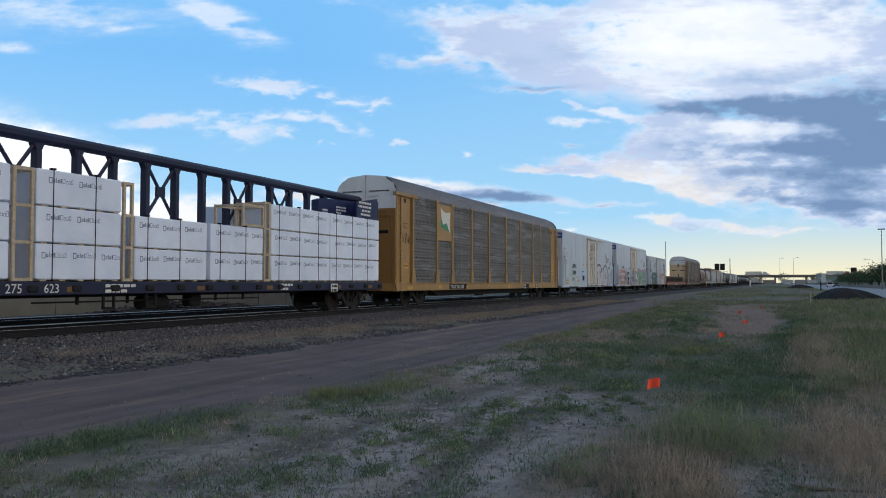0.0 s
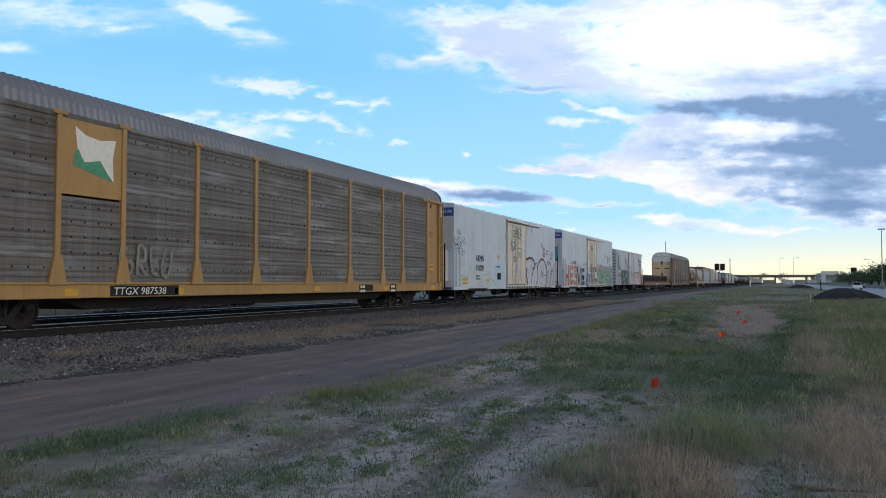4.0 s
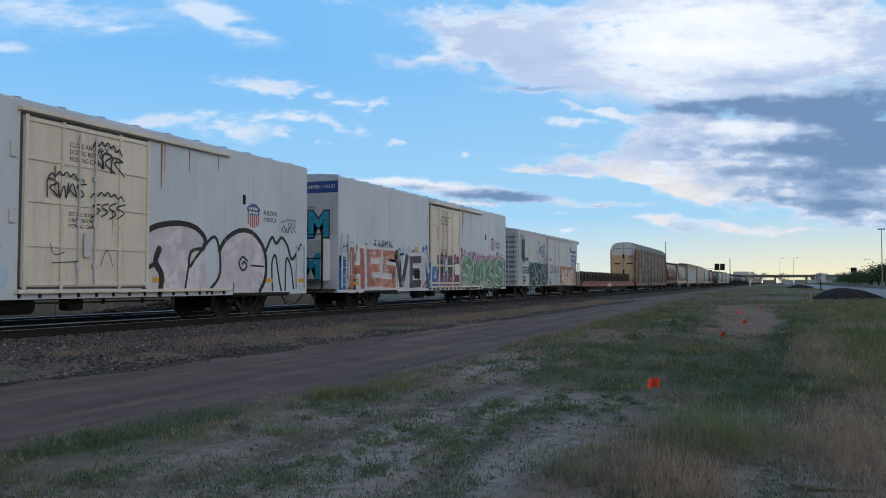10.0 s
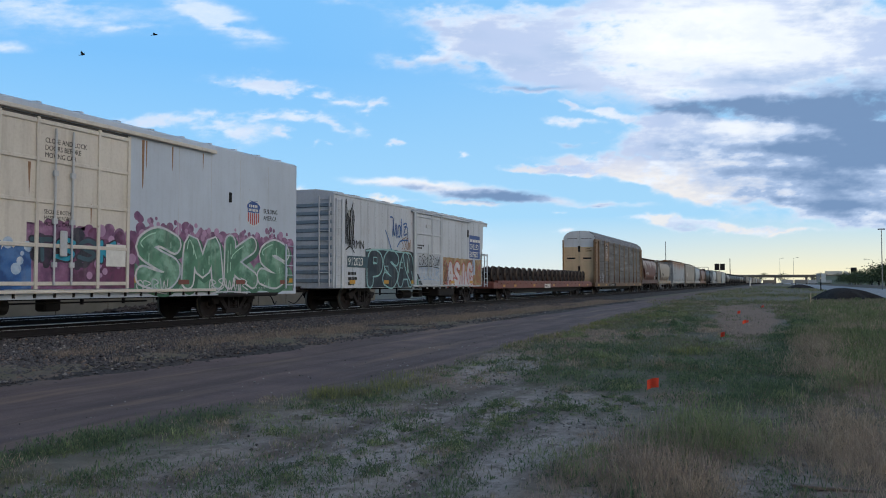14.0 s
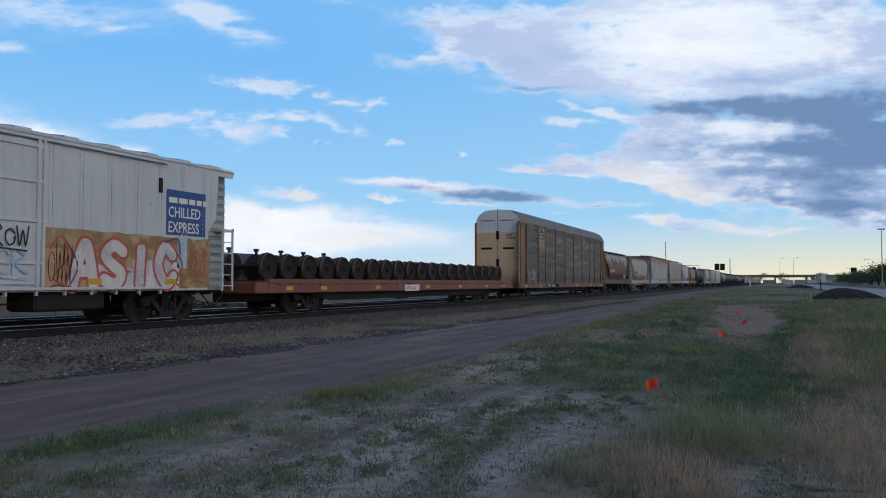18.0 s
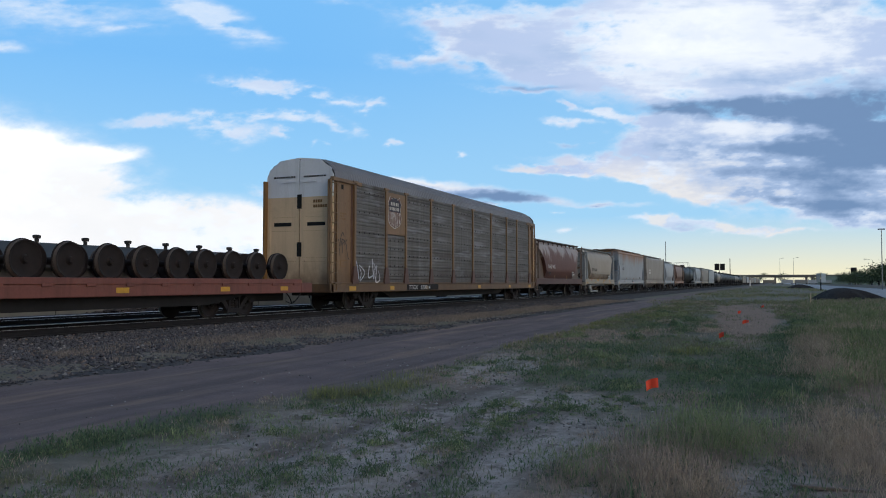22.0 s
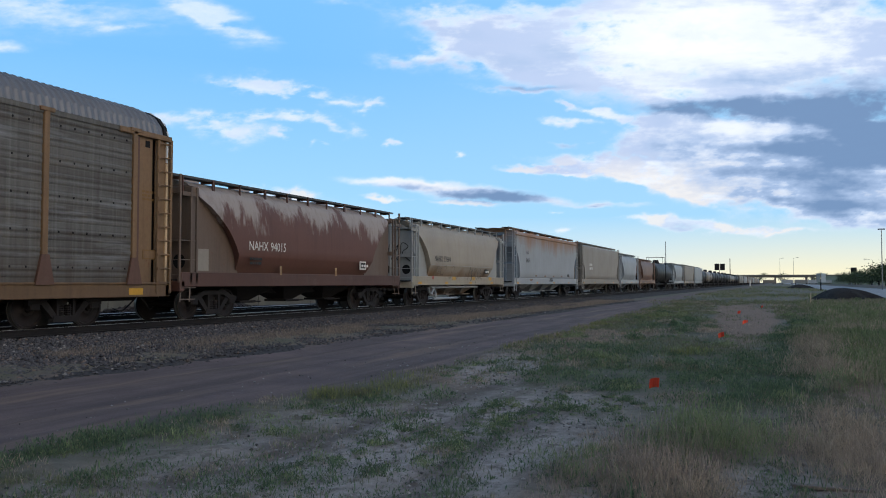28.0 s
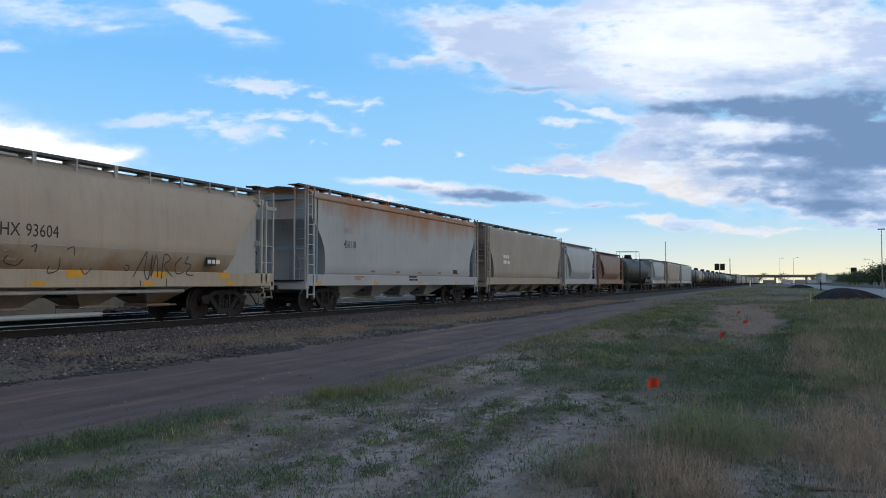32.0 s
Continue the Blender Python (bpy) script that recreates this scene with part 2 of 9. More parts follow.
# ---- mesh tools ----
class Mesh:
    """Gathers faces for one mesh."""

    def __init__(self):
        self.v, self.f, self.mi, self.cur = [], [], [], 0

    def add(self, verts, faces):
        o = len(self.v)
        self.v += [tuple(p) for p in verts]
        self.f += [tuple(i + o for i in f) for f in faces]
        self.mi += [self.cur] * len(faces)
        return self

    def box(self, x0, x1, y0, y1, z0, z1, b=0.0):
        if b <= 0:
            v = [(x, y, z) for x in (x0, x1) for y in (y0, y1) for z in (z0, z1)]
            return self.add(v, [(0, 1, 3, 2), (4, 6, 7, 5), (0, 4, 5, 1), (2, 3, 7, 6), (0, 2, 6, 4), (1, 5, 7, 3)])
        b = min(b, (x1 - x0) / 2.1, (y1 - y0) / 2.1, (z1 - z0) / 2.1)
        prof = [(x0 + b, y0), (x1 - b, y0), (x1, y0 + b), (x1, y1 - b), (x1 - b, y1), (x0 + b, y1), (x0, y1 - b), (x0, y0 + b)]
        cx, cy = (x0 + x1) / 2, (y0 + y1) / 2
        ins = [(cx + (x - cx) * (1 - 2 * b / (x1 - x0)), cy + (y - cy) * (1 - 2 * b / (y1 - y0))) for x, y in prof]
        v = [(x, y, z0) for x, y in ins] + [(x, y, z0 + b) for x, y in prof] + [(x, y, z1 - b) for x, y in prof] + [(x, y, z1) for x, y in ins]
        f = [tuple(range(7, -1, -1)), tuple(range(24, 32))]
        f += [(r * 8 + i, r * 8 + (i + 1) % 8, r * 8 + 8 + (i + 1) % 8, r * 8 + 8 + i) for r in range(3) for i in range(8)]
        return self.add(v, f)

    def rod(self, a, b, r, n=8, r2=None):
        a, b = Vector(a), Vector(b)
        d = (b - a).normalized()
        u = d.orthogonal().normalized()
        w = d.cross(u)
        r2 = r if r2 is None else r2
        ring = lambda p, q: [p + (u * math.cos(2 * math.pi * i / n) + w * math.sin(2 * math.pi * i / n)) * q for i in range(n)]
        f = [(i, (i + 1) % n, n + (i + 1) % n, n + i) for i in range(n)] + [tuple(range(n - 1, -1, -1)), tuple(range(n, 2 * n))]
        return self.add(ring(a, r) + ring(b, r2), f)

    def lathe(self, prof, n=24, axis="x", at=(0, 0, 0), caps=True):
        """Turns (along, radius) pairs round an axis."""
        v = []
        for s, r in prof:
            for i in range(n):
                c, d = r * math.cos(2 * math.pi * i / n), r * math.sin(2 * math.pi * i / n)
                p = {"x": (s, c, d), "y": (c, s, d), "z": (c, d, s)}[axis]
                v.append((p[0] + at[0], p[1] + at[1], p[2] + at[2]))
        f = [(j * n + i, j * n + (i + 1) % n, j * n + n + (i + 1) % n, j * n + n + i) for j in range(len(prof) - 1) for i in range(n)]
        if caps:
            f += [tuple(range(n - 1, -1, -1)), tuple(range((len(prof) - 1) * n, len(prof) * n))]
        return self.add(v, f)

    def slab(self, pts, lo, hi, plane="yz"):
        """A polygon given in a plane, with thickness across it."""
        put = {"yz": lambda a, b, c: (c, a, b), "xz": lambda a, b, c: (a, c, b), "xy": lambda a, b, c: (a, b, c)}[plane]
        n = len(pts)
        v = [put(a, b, lo) for a, b in pts] + [put(a, b, hi) for a, b in pts]
        return self.add(v, [tuple(range(n - 1, -1, -1)), tuple(range(n, 2 * n))] + [(i, (i + 1) % n, n + (i + 1) % n, n + i) for i in range(n)])

    def mesh(self, name, mats, smooth=False):
        me = bpy.data.meshes.new(name)
        me.from_pydata(self.v, [], self.f)
        for m in mats:
            me.materials.append(m)
        if len(mats) > 1:
            me.polygons.foreach_set("material_index", self.mi)
        bm = bmesh.new()
        bm.from_mesh(me)
        bmesh.ops.recalc_face_normals(bm, faces=bm.faces)
        bm.to_mesh(me)
        bm.free()
        if smooth:
            me.polygons.foreach_set("use_smooth", [True] * len(me.polygons))
            me.set_sharp_from_angle(angle=radians(40))
        return me


def each(name, m, material, parent, label="", smooth=False):
    """Links every separate piece of a Mesh as an object of its own."""
    root = list(range(len(m.v)))

    def top(i):
        while root[i] != i:
            root[i] = root[root[i]]
            i = root[i]
        return i

    for f in m.f:
        for i in f[1:]:
            root[top(i)] = top(f[0])
    lots = {}
    for f in m.f:
        lots.setdefault(top(f[0]), []).append(f)
    for fs in lots.values():
        ids = sorted({i for f in fs for i in f})
        at = {i: j for j, i in enumerate(ids)}
        part(name, Mesh().add([m.v[i] for i in ids], [tuple(at[i] for i in f) for f in fs]), material, parent, label, smooth)


def part(name, m, material, parent, label="", smooth=False, at=None):
    """Links a Mesh as one object under a thing or a part."""
    mats = [material] if not isinstance(material, (list, tuple)) else list(material)
    ob = new(name, m if isinstance(m, bpy.types.Mesh) else m.mesh(name, mats, smooth))
    ob.parent = parent
    if at is not None:
        ob.matrix_basis = at if isinstance(at, Matrix) else Matrix.Translation(at)
    return tagged(ob, label)


def thing(name, label, category, group="", kind="", m=None, material=None, at=None, smooth=False):
    """A top-level thing: an Empty, or a mesh."""
    if m is None:
        ob = new(name)
    else:
        mats = [material] if not isinstance(material, (list, tuple)) else list(material)
        ob = new(name, m if isinstance(m, bpy.types.Mesh) else m.mesh(name, mats, smooth))
    if at is not None:
        ob.matrix_basis = at if isinstance(at, Matrix) else Matrix.Translation(at)
    return tagged(ob, label, category, group, kind)


SIDE = Matrix(((0, 0, 1, 0), (1, 0, 0, 0), (0, 1, 0, 0), (0, 0, 0, 1)))  # writing that faces +x
ENDW = Matrix(((1, 0, 0, 0), (0, 0, -1, 0), (0, 1, 0, 0), (0, 0, 0, 1)))  # writing that faces -y


def write(name, text, size, material, parent, place, turn=SIDE, fat=0.0, stretch=1.0, shear=0.0, label="", depth=0.0015):
    """Writing in the built-in font as a thin mesh part; place is the start of its base line."""
    cu = bpy.data.curves.new(name, "FONT")
    cu.body, cu.size, cu.offset, cu.extrude, cu.shear, cu.resolution_u = text, size, fat, depth, shear, 2
    tmp = bpy.data.objects.new(name, cu)
    me = bpy.data.meshes.new_from_object(tmp)
    bpy.data.objects.remove(tmp)
    bpy.data.curves.remove(cu)
    me.transform(Matrix.Translation(place) @ turn @ Matrix.Diagonal((stretch, 1, 1, 1)))
    me.materials.clear()
    me.materials.append(material)
    return part(name, me, material, parent, label)


def stroke(m, pts, w, x, closed=False):
    """A painted line of width w through (y, z) points on the plane x, as one band that lifts a hair as it goes."""
    pts = list(pts) + [pts[0]] if closed else list(pts)
    lo, hi = [], []
    n = len(pts)
    for i, (a, b) in enumerate(pts):
        p, q = pts[max(0, i - 1)], pts[min(n - 1, i + 1)]
        l = math.hypot(q[0] - p[0], q[1] - p[1]) or 1e-6
        ny, nz = -(q[1] - p[1]) / l * w / 2, (q[0] - p[0]) / l * w / 2
        up = x + 0.0015 * i / n + 0.00002 * len(m.v)
        lo.append((up, a + ny, b + nz))
        hi.append((up, a - ny, b - nz))
    return m.add(lo + hi, [(i, i + 1, n + i + 1, n + i) for i in range(n - 1)])


def ribbon(m, pts, w, x):
    """A brush stroke of even width with rounded ends along (y, z) points; it lifts a little as it goes."""
    lo, hi = [], []
    n = len(pts)
    for i, (a, b) in enumerate(pts):
        p, q = pts[max(0, i - 1)], pts[min(n - 1, i + 1)]
        l = math.hypot(q[0] - p[0], q[1] - p[1]) or 1e-6
        ny, nz = -(q[1] - p[1]) / l * w / 2, (q[0] - p[0]) / l * w / 2
        up = x + 0.0016 * i / n
        lo.append((up, a + ny, b + nz))
        hi.append((up, a - ny, b - nz))
    m.add(lo + hi, [(i, i + 1, n + i + 1, n + i) for i in range(n - 1)])
    for up, (a, b) in ((x + 0.0001, pts[0]), (x + 0.0017, pts[-1])):
        m.add([(up, a + w / 2 * math.cos(t), b + w / 2 * math.sin(t)) for t in np.linspace(0, 2 * math.pi, 13)[:-1]], [tuple(range(12))])
    return m


def curve_pts(pts, n=5):
    """A smooth line through points."""
    out = []
    p = [pts[0]] + list(pts) + [pts[-1]]
    for i in range(1, len(p) - 2):
        for j in range(n):
            t = j / n
            out.append(tuple(0.5 * (2 * b + (c - a) * t + (2 * a - 5 * b + 4 * c - d) * t * t + (3 * b - a - 3 * c + d) * t ** 3)
                             for a, b, c, d in zip(p[i - 1], p[i], p[i + 1], p[i + 2])))
    return out + [pts[-1]]


# ---- rolling stock: x across (towards the camera +), y along the track, z over the rail head ----
WR = 0.457  # wheel radius


def make_wheelset(fresh=False):
    """Two flanged wheels on an axle, about its own centre."""
    m = Mesh()
    for s in (1, -1):
        m.cur = 0
        m.lathe([(s * 0.68, 0.06), (s * 0.68, 0.16), (s * 0.70, 0.30), (s * 0.685, WR - 0.07), (s * 0.685, WR + 0.025), (s * 0.71, WR + 0.027), (s * 0.72, WR + 0.003)], 28, caps=False)
        if fresh:
            m.lathe([(s * 0.82, WR - 0.006), (s * 0.822, WR - 0.03), (s * 0.80, WR - 0.05), (s * 0.775, 0.34), (s * 0.765, 0.2), (s * 0.77, 0.12), (s * 0.80, 0.09), (s * 0.86, 0.08), (s * 0.86, 0.001)], 28, caps=False)
        else:
            m.lathe([(s * 0.82, WR - 0.006), (s * 0.822, WR - 0.055), (s * 0.785, WR - 0.075), (s * 0.765, 0.27), (s * 0.80, 0.17), (s * 0.83, 0.15), (s * 0.835, 0.085), (s * 0.90, 0.08), (s * 0.90, 0.001)], 28, caps=False)
        m.cur = 1
        m.lathe([(s * 0.72, WR + 0.003), (s * 0.82, WR - 0.006)], 28, caps=False)
        m.cur = 0
        for i in range(3):
            a = 2 * math.pi * i / 3
            y, z = 0.05 * math.cos(a), 0.05 * math.sin(a)
            m.rod((s * (0.86 if fresh else 0.90), y, z), (s * (0.872 if fresh else 0.912), y, z), 0.014, 6)
        for i in range(0 if fresh else 2):
            a = 2 * math.pi * (i / 2 + 0.1)
            y, z = 0.24 * math.cos(a), 0.24 * math.sin(a)
            m.rod((s * 0.765, y, z), (s * 0.775, y, z), 0.03, 6)
    m.rod((-0.7, 0, 0), (0.7, 0, 0), 0.085, 12)
    return m.mesh("wheelset", [M["wheel_new"] if fresh else M["wheel"], M["rim_new"] if fresh else M["tread"]], True)


WHEELSET = make_wheelset()
WHEELSET_NEW = make_wheelset(True)


def make_frame():
    """A cast side frame with its two windows, between y = -0.89 and 0.89."""
    m = Mesh()
    x0, x1 = 0.93, 1.08
    m.slab([(-1.1, 0.55), (-0.75, 0.58), (-0.45, 0.73), (0.45, 0.73), (0.75, 0.58), (1.1, 0.55), (1.1, 0.68), (0.8, 0.72), (0.5, 0.86), (-0.5, 0.86), (-0.8, 0.72), (-1.1, 0.68)], x0, x1)
    for s in (1, -1):
        m.slab([(s * 0.72, 0.58), (s * 0.56, 0.66), (s * 0.24, 0.28), (s * 0.34, 0.2)], x0, x1 - 0.02)
        m.slab([(s * 0.28, 0.76), (s * 0.2, 0.76), (s * 0.2, 0.26), (s * 0.28, 0.26)], x0, x1 - 0.01)
        m.box(x0 - 0.02, x1 + 0.01, s * 0.89 - 0.14, s * 0.89 + 0.14, 0.44, 0.62, 0.03)
    m.slab([(-0.4, 0.15), (0.4, 0.15), (0.36, 0.3), (-0.36, 0.3)], x0, x1)
    return m.mesh("side_frame", [M["truckm"]])


def make_springs():
    prof = []
    for i in range(5):
        prof += [(0.30 + i * 0.055, 0.065), (0.325 + i * 0.055, 0.09)]
    return Mesh().lathe(prof + [(0.56, 0.065)], 8, "z", (1.0, 0, 0)).mesh("spring", [M["truckm"]])


FRAME, SPRINGS = make_frame(), make_springs()
m = Mesh()
m.box(-0.95, 0.95, -0.17, 0.17, 0.45, 0.78, 0.04)
m.lathe([(0.78, 0.3), (0.84, 0.3)], 16, "z")
for s in (1, -1):
    m.box(-0.7, 0.7, s * 0.42 - 0.05, s * 0.42 + 0.05, 0.32, 0.42, 0.02)
    m.rod((0.1, s * 0.42, 0.37), (0.1, 0, 0.5), 0.025, 6)
BOLSTER = m.mesh("truck", [M["truckm"]])
TURNING = []  # wheelsets that roll with the train


def bogie(car, y):
    b = part("truck", BOLSTER, None, car, at=(0, y, 0))
    for s in (1, -1):
        turn = Matrix.Identity(4) if s > 0 else pose(0, 0, 0, 0, 0, 180)
        part("side_frame", FRAME, None, b, at=turn)
        for q in (-0.11, 0.11):
            part("spring", SPRINGS, None, b, at=Matrix.Translation((0, q, 0)) @ turn)
        w = part("wheelset", WHEELSET, None, b, at=(0, s * 0.89, WR))
        TURNING.append(w)
    return b


def coupler(car, y, out):
    """A knuckle coupler with its draft gear and air hose; out is +1 or -1."""
    m = Mesh()
    m.box(-0.14, 0.14, min(y, y - out * 0.5), max(y, y - out * 0.5), 0.72, 1.0, 0.02)
    a, b = sorted((y, y + out * 0.42))
    m.box(-0.07, 0.07, a, b, 0.8, 0.94, 0.02)
    a, b = sorted((y + out * 0.42, y + out * 0.72))
    m.box(-0.15, 0.13, a, b, 0.72, 1.0, 0.05)
    part("coupler", m, M["truckm"], car)
    h = Mesh()
    pts = curve_pts([(0.25, y, 0.8), (0.28, y + out * 0.3, 0.55), (0.2, y + out * 0.6, 0.32), (0.1, y + out * 0.85, 0.4)], 5)
    ring = [(0.022 * math.cos(a), 0.022 * math.sin(a)) for a in np.arange(6) * math.pi / 3]
    v = [(p[0] + u, p[1] + w * 0.7, p[2] + w * 0.7 * out) for p in pts for u, w in ring]
    h.add(v, [(i * 6 + j, i * 6 + (j + 1) % 6, i * 6 + 6 + (j + 1) % 6, i * 6 + 6 + j) for i in range(len(pts) - 1) for j in range(6)])
    part("air_hose", h, M["under"], car)


def underframe(car, L, z0, z1, kit=True):
    m = Mesh()
    m.box(-0.35, 0.35, 0.3, L - 0.3, z0, z1, 0.02)
    part("centre_sill", m, M["under"], car)
    if kit:
        b = Mesh()
        c = L * 0.47
        b.lathe([(c - 0.9, 0.05), (c - 0.88, 0.2), (c + 0.1, 0.2), (c + 0.12, 0.05)], 14, "y", (0.75, 0, 0.55))
        b.box(0.45, 0.8, c + 1.2, c + 1.7, 0.4, 0.75, 0.04)
        b.rod((0.9, c - 4.5, 0.62), (0.9, c + 4.5, 0.6), 0.022, 6)
        for y in (-3.2, -1.5, 2.2, 3.6):
            b.box(0.87, 0.93, c + y, c + y + 0.06, 0.55, z1, 0)
        part("brake_gear", b, M["under"], car)


def ladder(car, x, y0, y1, z0, z1, material, step=0.4, name="ladder"):
    """Two stiles and rungs in the plane x."""
    m = Mesh()
    for y in (y0, y1):
        m.box(x, x + 0.05, y - 0.025, y + 0.025, z0, z1)
    z = z0 + 0.12
    while z < z1:
        m.rod((x + 0.03, y0, z), (x + 0.03, y1, z), 0.016, 6)
        z += step
    return part(name, m, material, car)


def end_ladder(car, y, x0, x1, z0, z1, material, step=0.4):
    m = Mesh()
    for x in (x0, x1):
        m.box(x - 0.025, x + 0.025, y - 0.025, y + 0.025, z0, z1)
    z = z0 + 0.12
    while z < z1:
        m.rod((x0, y, z), (x1, y, z), 0.016, 6)
        z += step
    return part("end_ladder", m, material, car)


def patch(name, car, x, y0, y1, z0, z1, material, label="", proud=0.004):
    return part(name, Mesh().box(x, x + proud, y0, y1, z0, z1), material, car, label)


def bars(name, car, x, y0, z0, words, size, material, seed=1, label=""):
    """Small writing that cannot be read, as rows of bars."""
    rnd = random.Random(seed)
    m = Mesh()
    for r, n in enumerate(words):
        y = y0
        for i in range(n):
            w = size * rnd.uniform(1.0, 2.6)
            m.box(x, x + 0.003, y, y + w, z0 - r * size * 1.7, z0 - r * size * 1.7 + size)
            y += w + size * 0.45
    each(name, m, material, car, label)


TRAIN = []  # (thing, place along the train)


def car_thing(name, label, S, category="rail car"):
    c = thing(name, label, category, "cars of the freight train")
    TRAIN.append((c, S, (0, 0, 0)))
    return c


# ---- enclosed car carrier ----
def corrugated(y0, y1, z0, z1, x, depth=0.016):
    """A side screen of level sheets, each a smooth band under two pressed ribs; a tapered foot keeps clear of the posts."""
    zs, xs = [], []
    n = max(1, round((z1 - z0) / 0.43))
    h = (z1 - z0) / n
    for i in range(n):
        b = z0 + i * h
        zs += [b, b + 0.25 * h]
        xs += [x + 0.004, x + 0.004]
        for j in range(2):
            c = b + (0.3 + 0.35 * j) * h
            zs += [c, c + 0.09 * h, c + 0.2 * h, c + 0.29 * h]
            xs += [x, x + depth, x + depth, x]
    zs.append(z1)
    xs.append(x)
    v = []
    for z, xx in zip(zs, xs):
        k = max(0.0, 1 - (z - z0) / 0.75) * 0.13
        v += [(xx, y0 + k, z), (xx, y1 - k, z)]
    m = Mesh().add(v, [(2 * i, 2 * i + 1, 2 * i + 3, 2 * i + 2) for i in range(len(zs) - 1)])
    m.add([(x - 0.04, yy, z) for z in (z0, z1) for yy in (y0, y1)], [(0, 1, 3, 2)])
    return m


def rivets(y0, y1, z0, z1, x):
    m = Mesh()
    for i in range(5):
        z = z0 + 0.35 + i * (z1 - z0 - 0.6) / 4
        for y in np.arange(y0 + 0.3, y1 - 0.15, 0.42):
            m.box(x, x + 0.012, y, y + 0.035, z, z + 0.05)
    return m


def autorack(S, posts, label, logo, L, rear, lad, leaf, worn):
    W = 1.5
    foot = M["rust_foot"] if worn else M["tan"]
    c = car_thing("autorack_car", label, S)
    sill = Mesh()
    for s in (1, -1):
        sill.box(s * W - 0.08 if s > 0 else -W, s * W + 0.0 if s > 0 else -W + 0.08, 0.15, L - 0.15, 0.72, 1.05, 0.015)
    sill.box(-W, W, 0.15, 0.35, 0.72, 1.05, 0.02)
    sill.box(-W, W, L - 0.35, L - 0.15, 0.72, 1.05, 0.02)
    sill.box(-W + 0.1, W - 0.1, 0.3, L - 0.3, 0.98, 1.04)
    each("side_sill", sill, M["tan"], c)
    underframe(c, L, 0.6, 0.95)
    part("centre_girder", Mesh().slab([(5.2, 0.8), (L - 5.2, 0.8), (L - 6.4, 0.42), (6.4, 0.42)], -0.95, 0.95), M["under"], c, "deep black centre girder")
    for y in (3.75, L - rear):
        bogie(c, y)
    coupler(c, 0.1, -1)
    coupler(c, L - 0.1, 1)
    # posts with flared feet
    for y in posts:
        m = Mesh()
        m.box(W - 0.06, W + 0.05, y - 0.075, y + 0.075, 1.05, 5.12, 0.01)
        p = part("post", m, M["tan"], c)
        part("post_foot", Mesh().slab([(y - 0.26, 1.05), (y + 0.26, 1.05), (y + 0.1, 1.75), (y - 0.1, 1.75)], W + 0.0, W + 0.07), foot, p, "rusted flared foot" if worn else "flared foot")
        part("post_cap", Mesh().box(W - 0.05, W + 0.07, y - 0.2, y + 0.2, 5.05, 5.15, 0.01), M["tan"], c)
    for a, b in zip(posts, posts[1:]):
        top = 5.0
        if logo == (a, b):
            top = 3.15
            part("logo_plate", Mesh().box(W - 0.03, W + 0.01, a + 0.08, b - 0.08, 3.2, 5.05), M["tan"], c, "tan steel plate under the emblem")
        p = part("side_screen", corrugated(a + 0.08, b - 0.08, 1.08, top, W - 0.02), M["galv"], c, "weathered grey ribbed steel screen")
        tagged(part("rivets", rivets(a + 0.08, b - 0.08, 1.08, top, W + 0.012), M["under"], p), kind="stuff")
    # far side
    m = Mesh()
    m.box(-W, -W + 0.05, 0.9, L - 0.9, 1.05, 5.1)
    part("far_side_screen", m, M["galv"], c)
    # added strip that closes the dark gap between screens and roof
    part("roof_rail", Mesh().box(W - 0.06, W + 0.012, 0.6, L - 0.6, 5.0, 5.13, 0.008), M["galv"], c, "grey strip closing the gap under the roof edge")
    part("sill_lip", Mesh().box(W - 0.03, W + 0.03, 0.35, L - 0.35, 1.05, 1.105, 0.008), M["tan"], c)
    # corner bays: a dark sheet coloured as the gap's shade, a plain panel, the eave beam and the ladder
    for near in (True, False):
        y0, y1 = (lad + 0.55, posts[0] - 0.09) if near else (posts[-1] + 0.09, L - 0.85)
        a_, b_ = (0.35, posts[0]) if near else (posts[-1], L - 0.35)
        part("corner_jamb", Mesh().box(W - 0.3, W - 0.2, a_, b_, 1.05, 5.0), M["under"], c, "dark sheet for the shaded gap behind the corner panel")
        q = lad if near else L - 0.68
        part("ladder_plate", Mesh().box(W - 0.12, W - 0.06, q - 0.03, q + 0.52, 1.05, 5.0, 0.01), M["tan"], c)
        part("corner_panel", Mesh().box(W - 0.14, W - 0.05, y0, y1, 1.06, 5.0, 0.012), M["tan"], c, "tan brown corner panel with spray marks")
        part("panel_bar", Mesh().box(W - 0.05, W - 0.03, y1 - 0.13 if near else y0 + 0.01, y1 - 0.01 if near else y0 + 0.13, 1.1, 4.95), M["rust_foot"] if worn else M["tan_dark"], c)
        # small black box coloured as the dark inside of the hook opening
        part("hook_slot", Mesh().box(W - 0.052, W - 0.045, y0 + 0.35, y0 + 0.52, 4.72, 4.9), M["glass_dark"], c)
        note = patch("notice", c, W - 0.05, y0 + 0.3, y0 + 0.78, 1.72, 1.98, M["tan_dark"] if worn else M["yellow"], "faded notice" if worn else "small yellow notice")
        part("notice_line", Mesh().box(W - 0.045, W - 0.044, y0 + 0.33, y0 + 0.75, *((1.75, 1.95) if worn else (1.83, 1.88))), M["tan"] if worn else M["letter_black"], note)
        bars("small_marking", c, W - 0.049, y0 + 0.25, 3.75 if near else 3.5, (4, 3, 3), 0.06, M["tan_dark"], 12)
        e0, e1 = (0.2, posts[0] + 0.55) if near else (posts[-1] - 0.55, L - 0.2)
